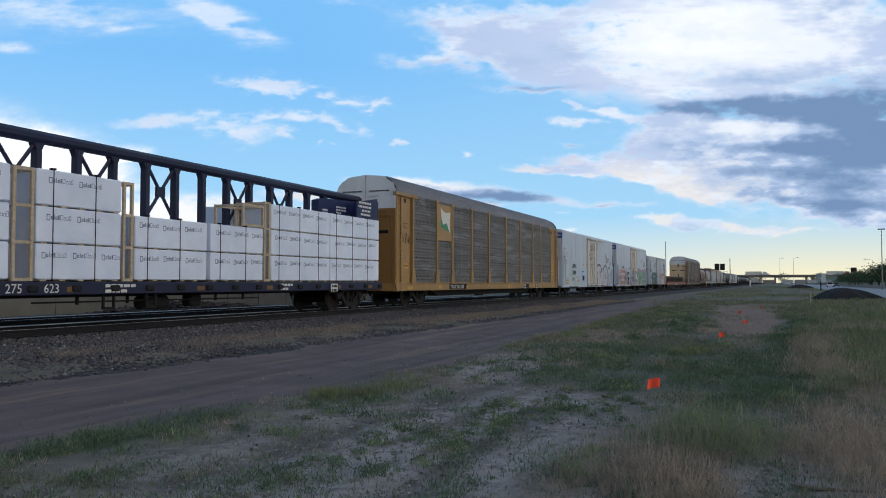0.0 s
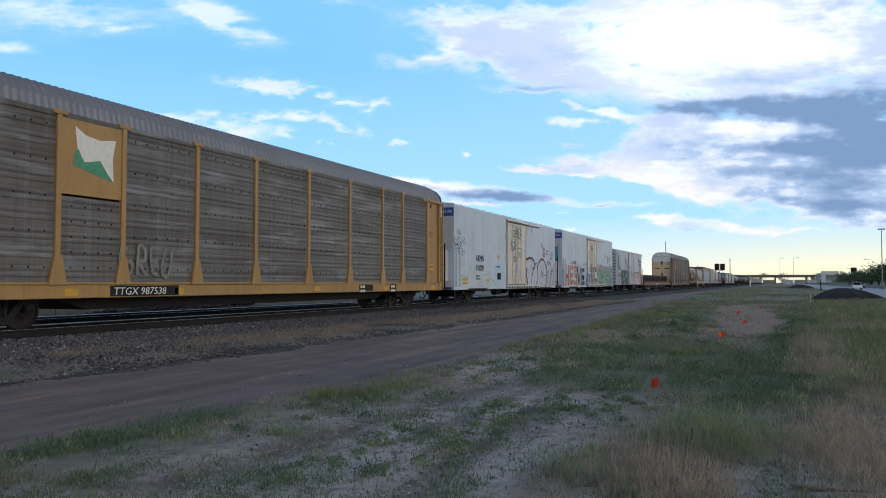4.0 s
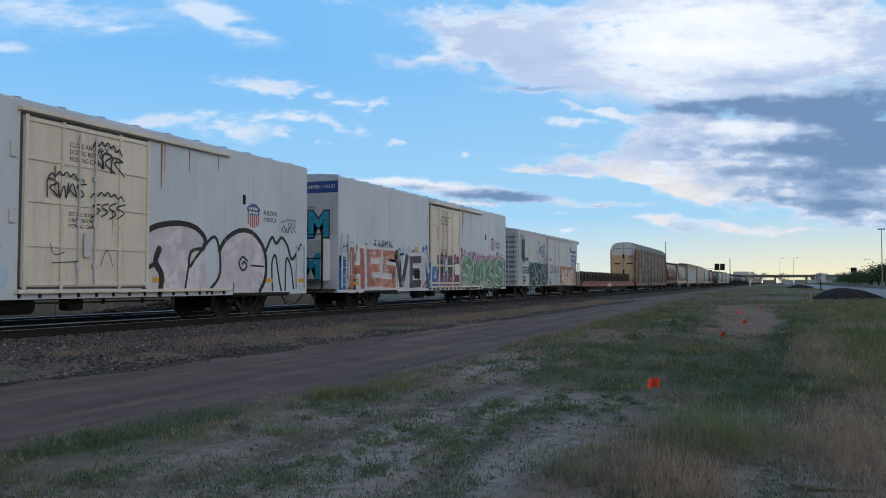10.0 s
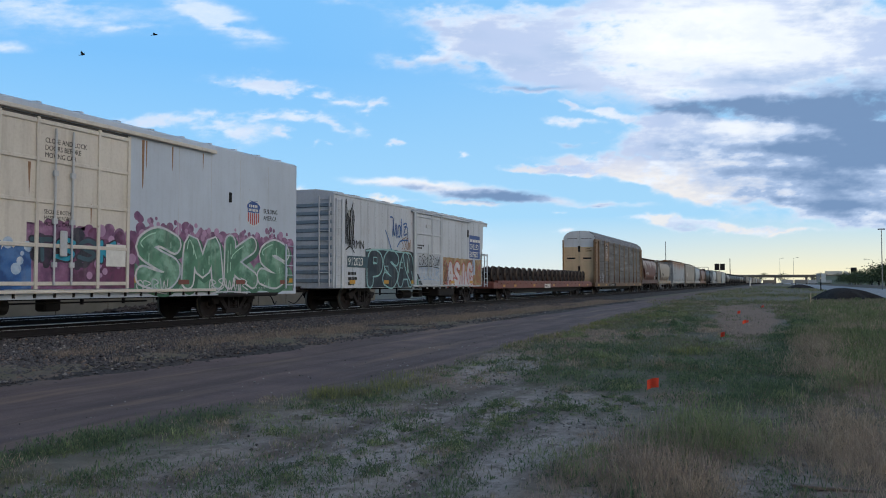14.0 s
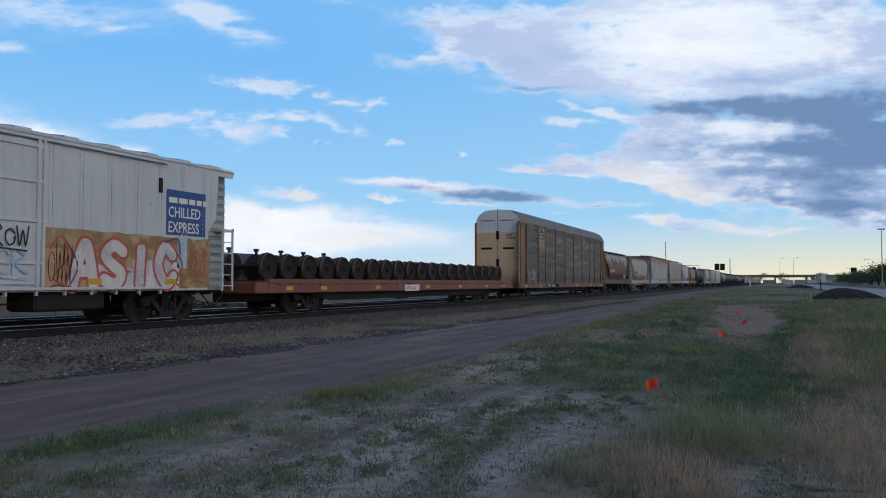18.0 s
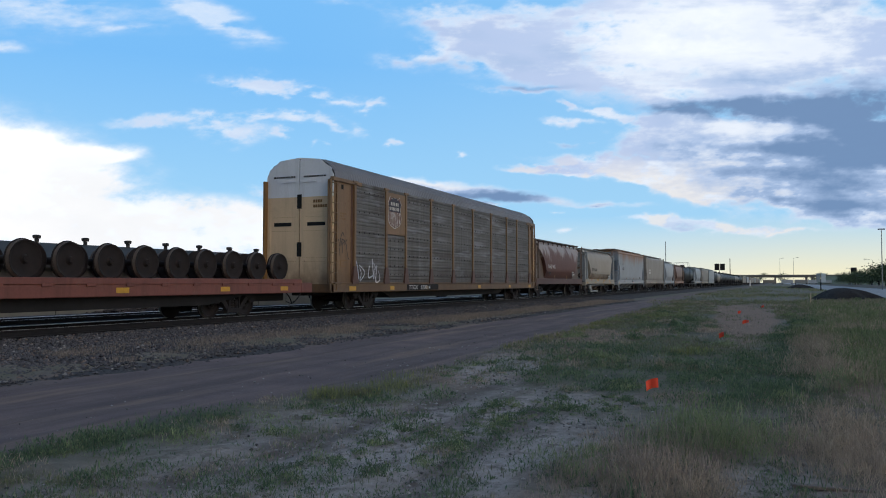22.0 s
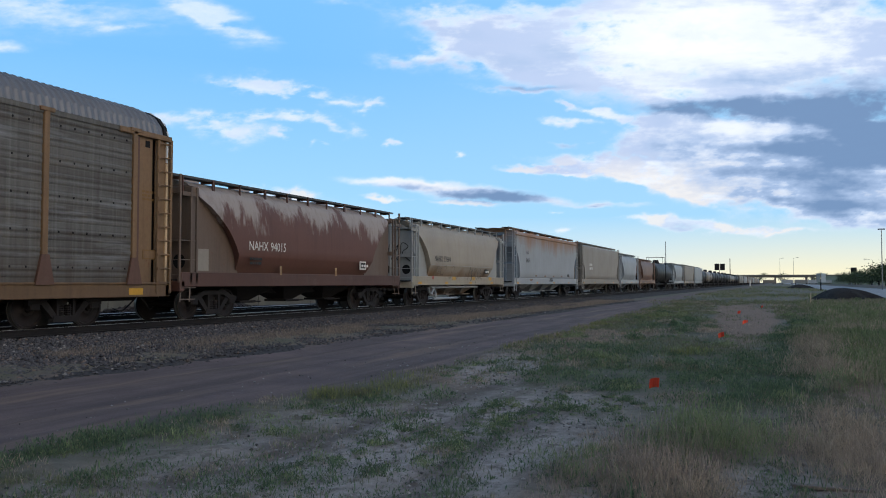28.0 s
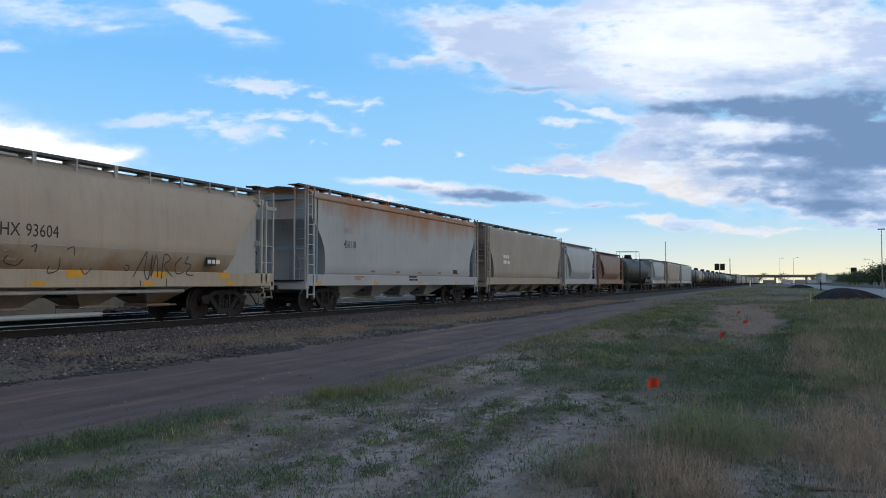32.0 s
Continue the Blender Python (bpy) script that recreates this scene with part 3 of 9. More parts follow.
        part("eave_beam", Mesh().box(W - 0.1, W + 0.05, e0, e1, 4.98, 5.13, 0.015), M["tan"], c)
    for y in (lad, L - 0.68):
        m = Mesh()
        m.box(W - 0.03, W + 0.03, y - 0.04, y + 0.03, 0.8, 5.05, 0.01)
        m.box(W - 0.03, W + 0.03, y + 0.46, y + 0.54, 0.8, 5.05, 0.01)
        for i in range(11):
            z = 1.1 + i * 0.38
            m.rod((W + 0.02, y, z), (W + 0.02, y + 0.5, z), 0.022, 6)
            m.box(W + 0.0, W + 0.05, y - 0.03, y + 0.05, z - 0.05, z + 0.05)
        part("ladder", m, M["tan"], c)
        m = Mesh()
        m.box(-W - 0.03, -W + 0.05, y, y + 0.5, 0.9, 5.05, 0.01)
        part("far_ladder_post", m, M["tan_dark"], c)
    # ribbed roof
    prof = [(-1.5, 5.1), (-1.42, 5.4), (-1.2, 5.66), (-0.8, 5.86), (-0.4, 5.9), (0.4, 5.9), (0.8, 5.86), (1.2, 5.66), (1.42, 5.4), (1.5, 5.1)]
    m = Mesh()
    ys = np.arange(0.35, L - 0.3, 0.052)
    v = []
    for i, y in enumerate(ys):
        d = (0.0, 0.0, 0.035, 0.035)[i % 4]
        close = max(0.0, 1 - min(y - 0.35, L - 0.375 - y) / 0.5) * 0.05
        v += [(x * (1 + d * 0.35 - close * 0.6), y, z + d - close * 1.2) for x, z in prof]
    n = len(prof)
    m.add(v, [(i * n + j, i * n + j + 1, i * n + n + j + 1, i * n + n + j) for i in range(len(ys) - 1) for j in range(n - 1)])
    part("roof", m, M["roof_galv"], c, "ribbed zinc roof")
    # end doors, two leaves at each end
    for y, out in ((0.34, -1), (L - 0.34, 1)):
        for s in (1, -1):
            pr = [(0.02, 1.05), (1.28, 1.05), (1.3, 4.4), (0.02, 4.4)]
            pr2 = [(0.02, 4.4), (1.47, 4.4), (1.49, 5.2), (1.36, 5.5), (0.88, 5.84), (0.02, 5.93)]
            a, b = sorted((y, y + out * 0.06))
            d = part("end_door", Mesh().slab([(s * q, z) for q, z in pr], a, b, "xz"), leaf, c, "dusty tan end door leaf")
            part("upper_panel", Mesh().slab([(s * q, z) for q, z in pr2], a, b, "xz"), M["end_white"], d, "white upper door panel")
            f = y + out * 0.062
            a, b = sorted((f, f + out * 0.02))
            m = Mesh()
            xa, xb = sorted((s * 0.36, s * 1.14))
            m.box(xa, xb, a, b, 3.28, 3.42, 0.004)
            xa, xb = sorted((s * 0.0, s * 0.1))
            m.box(xa, xb, a, b, 3.95, 4.5, 0.004)
            m.box(xa, xb, a, b, 2.1, 2.65, 0.004)
            each("latch_slot", m, M["glass_dark"], d)
            m = Mesh()
            m.rod((s * 0.15, f + out * 0.05, 4.98), (s * 0.75, f + out * 0.05, 4.98), 0.02, 6)
            part("grab_bar", m, M["end_white"], d)
            m = Mesh()
            rnd = random.Random(5)
            q = 0.2
            while q < 1.1:
                w = rnd.uniform(0.03, 0.09)
                xa, xb = sorted((s * q, s * (q + w)))
                m.box(xa, xb, a, b, 5.16, 5.22)
                q += w + 0.04
            each("marking", m, M["under"], d)
            if s > 0:
                m = Mesh()
                for r, cnt in ((4.22, 4), (4.03, 6)):
                    for i in range(cnt):
                        m.box(0.62 + i * 0.105, 0.69 + i * 0.105, a, b, r - 0.055, r + 0.055)
                each("door_marking", m, M["tan_dark"], d)
            m = Mesh()
            for z in (1.9, 2.04, 3.08, 3.62):
                for q in np.arange(0.16, 1.26, 0.075):
                    m.box(min(s * q, s * (q + 0.018)), max(s * q, s * (q + 0.018)), min(f, f + out * 0.006), max(f, f + out * 0.006), z, z + 0.018)
            tagged(part("rivets", m, M["tan_dark"], d), kind="stuff")
        m = Mesh()
        a, b = sorted((y, y + out * 0.07))
        for s in (1, -1):
            m.box(min(s * 1.3, s * 1.48), max(s * 1.3, s * 1.48), a, b, 1.05, 4.38, 0.01)
        each("end_post", m, leaf, c)
        # dark rubber lip under the roof edge
        a, b = sorted((y - out * 0.1, y + out * 0.035))
        arc = len(prof)
        v = [(x * q, yy, z - d) for q, d, yy in ((1.005, 0.01, a), (1.005, 0.01, b), (0.97, 0.07, b), (0.97, 0.07, a)) for x, z in prof]
        m = Mesh().add(v, [(r * arc + i, r * arc + i + 1, (r + 1) % 4 * arc + i + 1, (r + 1) % 4 * arc + i) for r in range(4) for i in range(arc - 1)])
        part("roof_lip", m, M["under"], c, "black lip round the roof end")
    for i, (ya, yb) in enumerate(((1.55, 2.1), (5.2, 5.6), (9.0, 9.35), (16.4, 16.8), (22.0, 22.4), (L - 1.7, L - 1.2))):
        patch("reflector", c, W + 0.001, ya, yb, 0.78, 0.95, M["yellow"], "yellow reflector strip")
    return c, L, W


def shield(car, x, y, z, w, h, edge, top, stripe, field):
    """A plain heraldic shield: a pale rim, a dark cap with letter bars and upright stripes below."""
    half = [(0.0, 0.47), (0.12, 0.44), (0.26, 0.43), (0.36, 0.5), (0.5, 0.3), (0.43, 0.14), (0.46, 0.0), (0.5, -0.16), (0.46, -0.3), (0.34, -0.4), (0.16, -0.45), (0.0, -0.5)]
    ring = [(y + a * w, z + b * h) for a, b in half] + [(y - a * w, z + b * h) for a, b in half[-2:0:-1]]
    e = part("emblem", Mesh().slab(ring, x, x + 0.004), edge, car, "heraldic shield emblem with upright stripes")
    inner = [(y + (a - y) * 0.95, z + (b - z) * 0.96) for a, b in ring]
    part("emblem_field", Mesh().slab(inner, x + 0.004, x + 0.006), field, e)
    cap = [p for p in inner if p[1] > z + 0.02 * h]
    cap = sorted([p for p in cap if p[0] > y], key=lambda p: p[1]) + [(y, z + 0.45 * h)] + sorted([p for p in cap if p[0] < y], key=lambda p: -p[1])
    part("emblem_cap", Mesh().slab([(y - 0.42 * w, z + 0.03 * h), (y + 0.42 * w, z + 0.03 * h)] + cap, x + 0.0065, x + 0.009), top, e)
    m = Mesh()
    for i in range(6):
        yy = y - w * 0.4 + i * w * 0.144
        m.box(x + 0.0065, x + 0.009, yy, yy + w * 0.078, z - h * (0.33, 0.4, 0.44, 0.44, 0.4, 0.33)[i], z + h * 0.02)
    each("emblem_stripe", m, stripe, e)
    m = Mesh()
    for r, cnt, wide in ((0.27, 5, 0.125), (0.12, 7, 0.098)):
        for i in range(cnt):
            yy = y + (i - cnt / 2) * w * wide
            m.box(x + 0.0095, x + 0.011, yy, yy + w * wide * 0.6, z + h * (r - 0.05), z + h * (r + 0.05))
    each("emblem_letter", m, edge, e)


POSTS_A = [2.09, 4.95, 7.0, 9.88, 12.75, 15.95, 18.98, 21.86, 23.87, 26.65]
POSTS = [1.95, 4.76, 6.76, 9.64, 12.55, 15.5, 18.6, 21.54, 23.68, 26.48]
a_car, L, W = autorack(32.05, POSTS_A, "tan car-carrier wagon with ribbed grey sides, coupled behind the wallboard car", (4.95, 7.0), 28.8, 3.6, 0.34, M["end_tan_shaded"], False)
m = Mesh().slab([(5.42, 4.86), (5.75, 4.68), (6.2, 4.62), (6.72, 4.7), (6.62, 4.2), (6.66, 3.62), (6.2, 3.72), (5.38, 3.9), (5.5, 4.3)], W + 0.012, W + 0.016)
e = part("emblem", m, M["letter_white"], a_car, "white and green pennant emblem")
part("emblem_base", Mesh().slab([(5.42, 4.2), (5.52, 4.32), (5.7, 4.02), (5.95, 4.06), (6.2, 4.12), (6.45, 3.82), (6.66, 3.62), (6.2, 3.72), (5.38, 3.9)], W + 0.017, W + 0.02), plain("faded_green_paint", "4a8a6a"), e)
patch("number_plate_panel", a_car, W + 0.001, 6.62, 9.15, 0.75, 1.02, M["under"], "black panel with white lettering")
write("reporting_mark", "TTGX 987538", 0.27, M["letter_white"], a_car, (W + 0.007, 6.72, 0.79), shear=0.15, stretch=1.2)
for y0, y1 in ((19.8, 21.0), (22.6, 23.2)):
    patch("number_plate_panel", a_car, W + 0.001, y0, y1, 0.76, 1.02, M["under"], "black panel with white marks")
    bars("panel_lettering", a_car, W + 0.007, y0 + 0.1, 0.88, (2, 2), 0.1, M["letter_white"], 3)
kept = M["tan"], M["galv"]
M["tan"], M["galv"] = M["tan_b"], M["galv_b"]
b_car, L, W = autorack(155.65, POSTS, "tan car-carrier wagon with ribbed grey sides and a shield emblem", (4.76, 6.76), 28.05, 3.3, 0.06, M["tan_light"], True)
M["tan"], M["galv"] = kept
shield(b_car, W + 0.012, 5.6, 4.15, 1.34, 1.42, plain("faded_white_rim", "c2bdb2"), plain("dark_emblem_paint", "3d3a42"), spray("worn_white_stripe", "cfcac2", "a89c90", "8a7568", scale=3.0), plain("faded_maroon_field", "6a4a44", vary=0.3))
patch("number_plate_panel", b_car, W + 0.001, 6.9, 10.6, 0.75, 1.02, M["under"], "black panel with white lettering")
write("reporting_mark", "TTGX   920014", 0.27, M["letter_white"], b_car, (W + 0.007, 7.1, 0.79), shear=0.15, stretch=1.4)
scrawl = Mesh()
for pts in ([(2.03, 1.95), (2.15, 1.6), (2.23, 1.24)], [(2.26, 1.8), (2.53, 1.68), (2.74, 1.51), (2.6, 1.33), (2.33, 1.17), (2.44, 1.47), (2.29, 1.7)], [(3.13, 1.8), (3.05, 1.31), (3.48, 1.41)], [(3.39, 2.08), (3.45, 1.63), (3.52, 1.24)],
            [(3.5, 1.92), (3.66, 1.73), (3.54, 1.52), (3.74, 1.14)], [(3.8, 1.82), (3.71, 1.15), (4.08, 1.22), (3.96, 1.58)]):
    stroke(scrawl, curve_pts(pts), 0.045, W + 0.045)
    stroke(scrawl, [(a + 0.035, b - 0.02) for a, b in curve_pts(pts[:3])], 0.02, W + 0.045)
each("spray_tag", scrawl, M["spraywhite"], b_car, "white spray-can scrawl")
scrawl = Mesh()
for pts in ([(0.84, 2.78), (0.98, 2.5), (1.01, 2.82), (1.13, 2.52)], [(1.14, 2.81), (1.17, 2.24)], [(1.16, 2.77), (1.32, 2.72), (1.18, 2.59)], [(1.36, 2.79), (1.34, 2.55)], [(1.54, 2.8), (1.41, 2.66), (1.52, 2.54)],
            [(1.05, 2.86), (1.17, 3.04), (1.3, 2.88)], [(0.91, 2.49), (0.97, 2.13)], [(1.46, 2.53), (1.58, 2.13), (1.71, 2.0)]):
    stroke(scrawl, curve_pts([(a - 0.1, b) for a, b in pts]), 0.045, W - 0.047)
each("spray_tag", scrawl, plain("thin_black_spray", "4a4038"), b_car, "thin dark spray-can scrawl")
scrawl = Mesh()
for pts in ([(1.1, 3.4), (1.12, 2.9), (1.25, 3.3), (1.2, 3.1)], [(1.35, 3.3), (1.42, 2.85), (1.5, 3.35), (1.58, 2.9)], [(1.7, 3.3), (1.66, 2.9), (1.9, 3.2), (1.7, 3.05), (1.92, 2.8)]):
    stroke(scrawl, curve_pts(pts), 0.035, W - 0.047)
each("spray_tag", scrawl, M["under"], a_car, "dark spray-can scrawl")
ghost = Mesh()
for pts in ([(7.15, 1.95), (6.95, 2.0), (6.9, 1.5), (7.05, 1.3), (7.3, 1.4), (7.28, 1.65), (7.12, 1.62)], [(7.5, 1.3), (7.55, 2.05), (7.78, 1.95), (7.75, 1.68), (7.55, 1.65), (7.85, 1.28)], [(8.05, 1.35), (8.0, 1.98), (8.3, 2.02)],
            [(8.03, 1.66), (8.24, 1.68)], [(8.05, 1.35), (8.3, 1.3)], [(8.55, 2.05), (8.42, 1.4), (8.62, 1.26), (8.75, 1.5), (8.8, 2.0)]):
    stroke(ghost, curve_pts(pts), 0.1, W + 0.045)
each("spray_tag", ghost, plain("faded_pale_spray", "77766f", vary=0.4), a_car, "faded pale spray lettering")
# ---- refrigerator cars ----
def seams(L, x, ys, z0, z1, w=0.012):
    m = Mesh()
    for y in ys:
        m.box(x, x + 0.004, y, y + w, z0, z1)
    return m


def reefer(S, label, L=20.6):
    W, Z0, Z1 = 1.6, 0.72, 5.16
    c = car_thing("refrigerator_car", label, S)
    # body with a shallow crowned roof
    prof = [(-W, Z0), (W, Z0), (W, Z1 - 0.02), (W - 0.08, Z1 + 0.04), (0.8, Z1 + 0.1), (0, Z1 + 0.13), (-0.8, Z1 + 0.1), (-W + 0.08, Z1 + 0.04), (-W, Z1 - 0.02)]
    part("body", Mesh().slab(prof, 0.0, L, "xz"), M["white"], c)
    m = Mesh()
    for y in np.arange(0.2, L, 1.22):
        m.slab([(W - 0.12, Z1 + 0.03), (W - 0.12, Z1 + 0.09), (0.6, Z1 + 0.17), (-0.6, Z1 + 0.17), (-W + 0.1, Z1 + 0.05)], y, y + 0.12, "xz")
    each("roof_rib", m, M["white"], c)
    each("panel_seam", seams(L, W + 0.001, [1.5, 2.95, 4.4, 5.85, 7.3, 14.6, 16.0, 17.4, 18.9], 1.3, Z1 - 0.25), M["grey_end"], c)
    # plug door with frame bars, lock rods and rails
    y0, y1, za, zb = 8.75, 12.7, 0.95, 4.85
    d = part("plug_door", Mesh().box(W, W + 0.05, y0 + 0.05, y1 - 0.05, za + 0.05, zb - 0.03, 0.01), M["cream"], c, "cream plug door with grey lock bars")
    # dark strips laid on the body, coloured as the shaded gap round the door
    m = Mesh()
    for ya, yb, zc, zd in ((y0 - 0.02, y0 + 0.045, za, zb), (y1 - 0.045, y1 + 0.02, za, zb), (y0, y1, za, za + 0.045), (y0, y1, zb - 0.02, zb + 0.04)):
        m.box(W + 0.001, W + 0.006, ya, yb, zc, zd)
    each("door_gap", m, M["grating"], c, "dark strips for the shaded gap round the door")
    m = Mesh()
    for y in (y0 + 0.05, y0 + 1.05, y0 + 2.85, y1 - 0.12):
        m.box(W + 0.05, W + 0.1, y, y + 0.09, za, zb, 0.01)
    for z in (za + 0.08, za + 0.95, za + 1.95, za + 2.9, zb - 0.14):
        m.box(W + 0.05, W + 0.085, y0 + 0.05, y1 - 0.05, z, z + 0.09, 0.01)
    each("door_bar", m, M["cream"], d)
    m = Mesh()
    for y in (y0 + 1.55, y0 + 2.05):
        m.rod((W + 0.12, y, za + 0.1), (W + 0.12, y, zb - 0.2), 0.025, 6)
        for z in (za + 0.5, za + 1.5, za + 2.6):
            m.box(W + 0.09, W + 0.15, y - 0.06, y + 0.06, z, z + 0.12)
    each("lock_rod", m, M["grey_end"], d)
    m = Mesh()
    m.box(W + 0.1, W + 0.16, y0 + 1.7, y0 + 1.9, za + 0.75, za + 1.35, 0.02)
    part("lock_box", m, M["grey_end"], d)
    write("door_notice", "CLOSE AND LOCK\nDOORS BEFORE\nMOVING CAR", 0.17, M["under"], d, (W + 0.053, y0 + 1.3, zb - 0.55), stretch=0.85)
    write("door_notice", "SECURE BOTH\nHASPS BEFORE\nMOVING CAR", 0.14, M["under"], d, (W + 0.053, y0 + 1.3, za + 1.72), stretch=0.85)
    m = Mesh()
    m.box(W, W + 0.14, y0 - 0.1, 16.1, zb + 0.06, zb + 0.16, 0.015)
    m.box(W, W + 0.16, y0 - 0.1, 16.1, za - 0.1, za - 0.02, 0.01)
    each("door_rail", m, M["cream"], c)
    m = Mesh()
    for y in np.arange(y0, 16.1, 0.55):
        m.box(W, W + 0.05, y, y + 0.04, za - 0.2, za - 0.1)
    each("rail_bracket", m, M["under"], c)
    m = Mesh()
    m.box(W, W + 0.05, y0 - 0.28, y0 - 0.12, 3.85, 4.2, 0.01)
    m.box(W, W + 0.05, y0 - 0.28, y0 - 0.12, 2.4, 2.7, 0.01)
    each("door_stop", m, M["grey_end"], c)
    ladder(c, W + 0.03, 0.2, 0.72, 0.9, 2.95, M["white"], 0.33)
    ladder(c, W + 0.03, L - 0.7, L - 0.2, 0.9, 2.4, M["white"], 0.33)
    part("fuel_hatch", Mesh().box(W, W + 0.03, 7.0, 7.6, 1.28, 1.68, 0.01), M["glass_dark"], c, "black grille hatch")
    part("vent_slot", Mesh().box(W, W + 0.02, 16.85, 16.97, 3.55, 3.85), M["glass_dark"], c)
    for ya, za2 in ((1.15, 1.0), (1.15, 1.2), (5.05, 1.15), (12.9, 1.1), (18.0, 1.1), (19.9, 1.1)):
        patch("reflector", c, W + 0.001, ya, ya + 0.85 if ya < 2 else ya + 0.5, za2, za2 + 0.14, M["yellow"])
    patch("notice", c, W + 0.001, 7.1, 7.4, 2.5, 2.74, M["yellow"], "yellow warning notice")
    # dark boxes coloured as the shaded notches over the bogies, sill brackets
    for y in (3.55, L - 2.75):
        m = Mesh()
        m.box(W - 0.4, W + 0.012, y - 1.5, y + 1.7, 0.66, 0.82, 0.05)
        part("bogie_recess", m, M["under"], c)
        m = Mesh()
        for r in range(2):
            for i in range(5):
                m.rod((W, y + 0.3 + i * 0.14, 0.93 + r * 0.15), (W + 0.02, y + 0.3 + i * 0.14, 0.93 + r * 0.15), 0.022, 6)
        part("bolts", m, M["grey_end"], c)
        bogie(c, y)
    underframe(c, L, 0.66, 0.74)
    coupler(c, -0.2, -1)
    coupler(c, L + 0.2, 1)
    # near end: blue band, cooling unit deck and its rails
    part("blue_band", Mesh().box(-W + 0.02, W - 0.02, -0.006, 0.0, 4.55, 5.0), M["blue"], c, "dark blue band")
    part("end_face", Mesh().box(-W + 0.01, W - 0.01, -0.004, 0.0, 2.9, 4.54), M["grey_end"], c)
    m = Mesh()
    m.box(-1.3, 1.3, -0.62, -0.01, 1.15, 2.75, 0.05)
    part("cooling_unit", m, M["grey_end"], c, "grey boxed cooling unit")
    m = Mesh()
    for x in (-1.45, -0.5, 0.5, 1.45):
        m.box(x - 0.03, x + 0.03, -0.95, -0.89, 0.8, 3.1)
    for z in (1.2, 2.0, 2.9):
        m.rod((-1.45, -0.92, z), (1.45, -0.92, z), 0.022, 6)
    m.box(-1.5, 1.5, -1.0, 0.0, 0.78, 0.86)
    part("end_platform", m, M["under"], c)
    return c, L, W


r1, L, W = reefer(61.95, "white refrigerator car with black loop graffiti and a cream plug door")
for shift in (0.0, 0.013, 0.026):
    write("reporting_mark", "ARMN", 0.52, M["letter_black"], r1, (W + 0.003 + 0.1 * shift, 3.27 + shift, 2.28), stretch=0.92)
    write("car_number", "110190", 0.5, M["letter_black"], r1, (W + 0.006 + 0.1 * shift, 3.27 + shift, 1.75), stretch=0.84)
bars("weight_line", r1, W + 0.002, 3.3, 1.42, (4, 4), 0.09, M["letter_black"], 7)
bars("side_marking", r1, W + 0.002, 6.7, 2.0, (6,), 0.07, M["letter_black"], 8)
g = Mesh()
for p in ([(0.2, 3.3), (0.45, 3.05), (0.75, 2.62), (0.9, 2.45), (0.55, 2.5), (0.15, 2.55)], [(0.62, 3.1), (0.66, 2.85)], [(0.8, 3.15), (0.82, 2.9)]):
    q = curve_pts(p, 5)
    for a, b in zip(q, q[1:]):
        g.rod((a[0], -0.008, a[1]), (b[0], -0.008, b[1]), 0.03, 5)
part("spray_tag", g, M["letter_black"], r1, "black arrow tag on the car end")
write("height_notice", "EXCESS HEIGHT CAR", 0.2, M["under"], r1, (-1.3, -0.008, 3.92), ENDW)
write("signature", "ARMN 110190", 0.2, M["letter_white"], r1, (0.25, -0.008, 4.72), ENDW)
for car, faded in ((r1, 1),):
    shield(car, W + 0.003, 17.4, 3.22, 0.75, 0.85, M["letter_white"], M["blue"], M["shield_red"], M["white"])
write("slogan", "BUILDING\nAMERICA", 0.22, M["letter_black"], r1, (W + 0.003, 17.95, 3.3), stretch=0.8)
# black bubble outlines across door and side
HAZE = spray("pale_lilac_spray", "c2bdc6", "d0cdd4", "b4b3c0")
arch = [(12.6, 0.9), (12.66, 1.47), (12.51, 2.16), (12.87, 2.56), (13.81, 2.75), (14.6, 2.68), (15.05, 2.37), (14.97, 2.09)]
dome = [(15.71, 2.06), (16.07, 2.45), (16.74, 2.72), (17.43, 2.65), (18.03, 2.12), (18.1, 1.32), (17.79, 0.83)]
part("graffiti_fill", Mesh().slab(curve_pts(arch + [(15.2, 0.85)], 4), W + 0.0012, W + 0.0018), HAZE, r1, "pale lilac fill of the big letters")
part("graffiti_fill", Mesh().slab(curve_pts(dome + [(15.6, 0.85)], 4), W + 0.0012, W + 0.002), HAZE, r1, "pale lilac fill of the big letters")
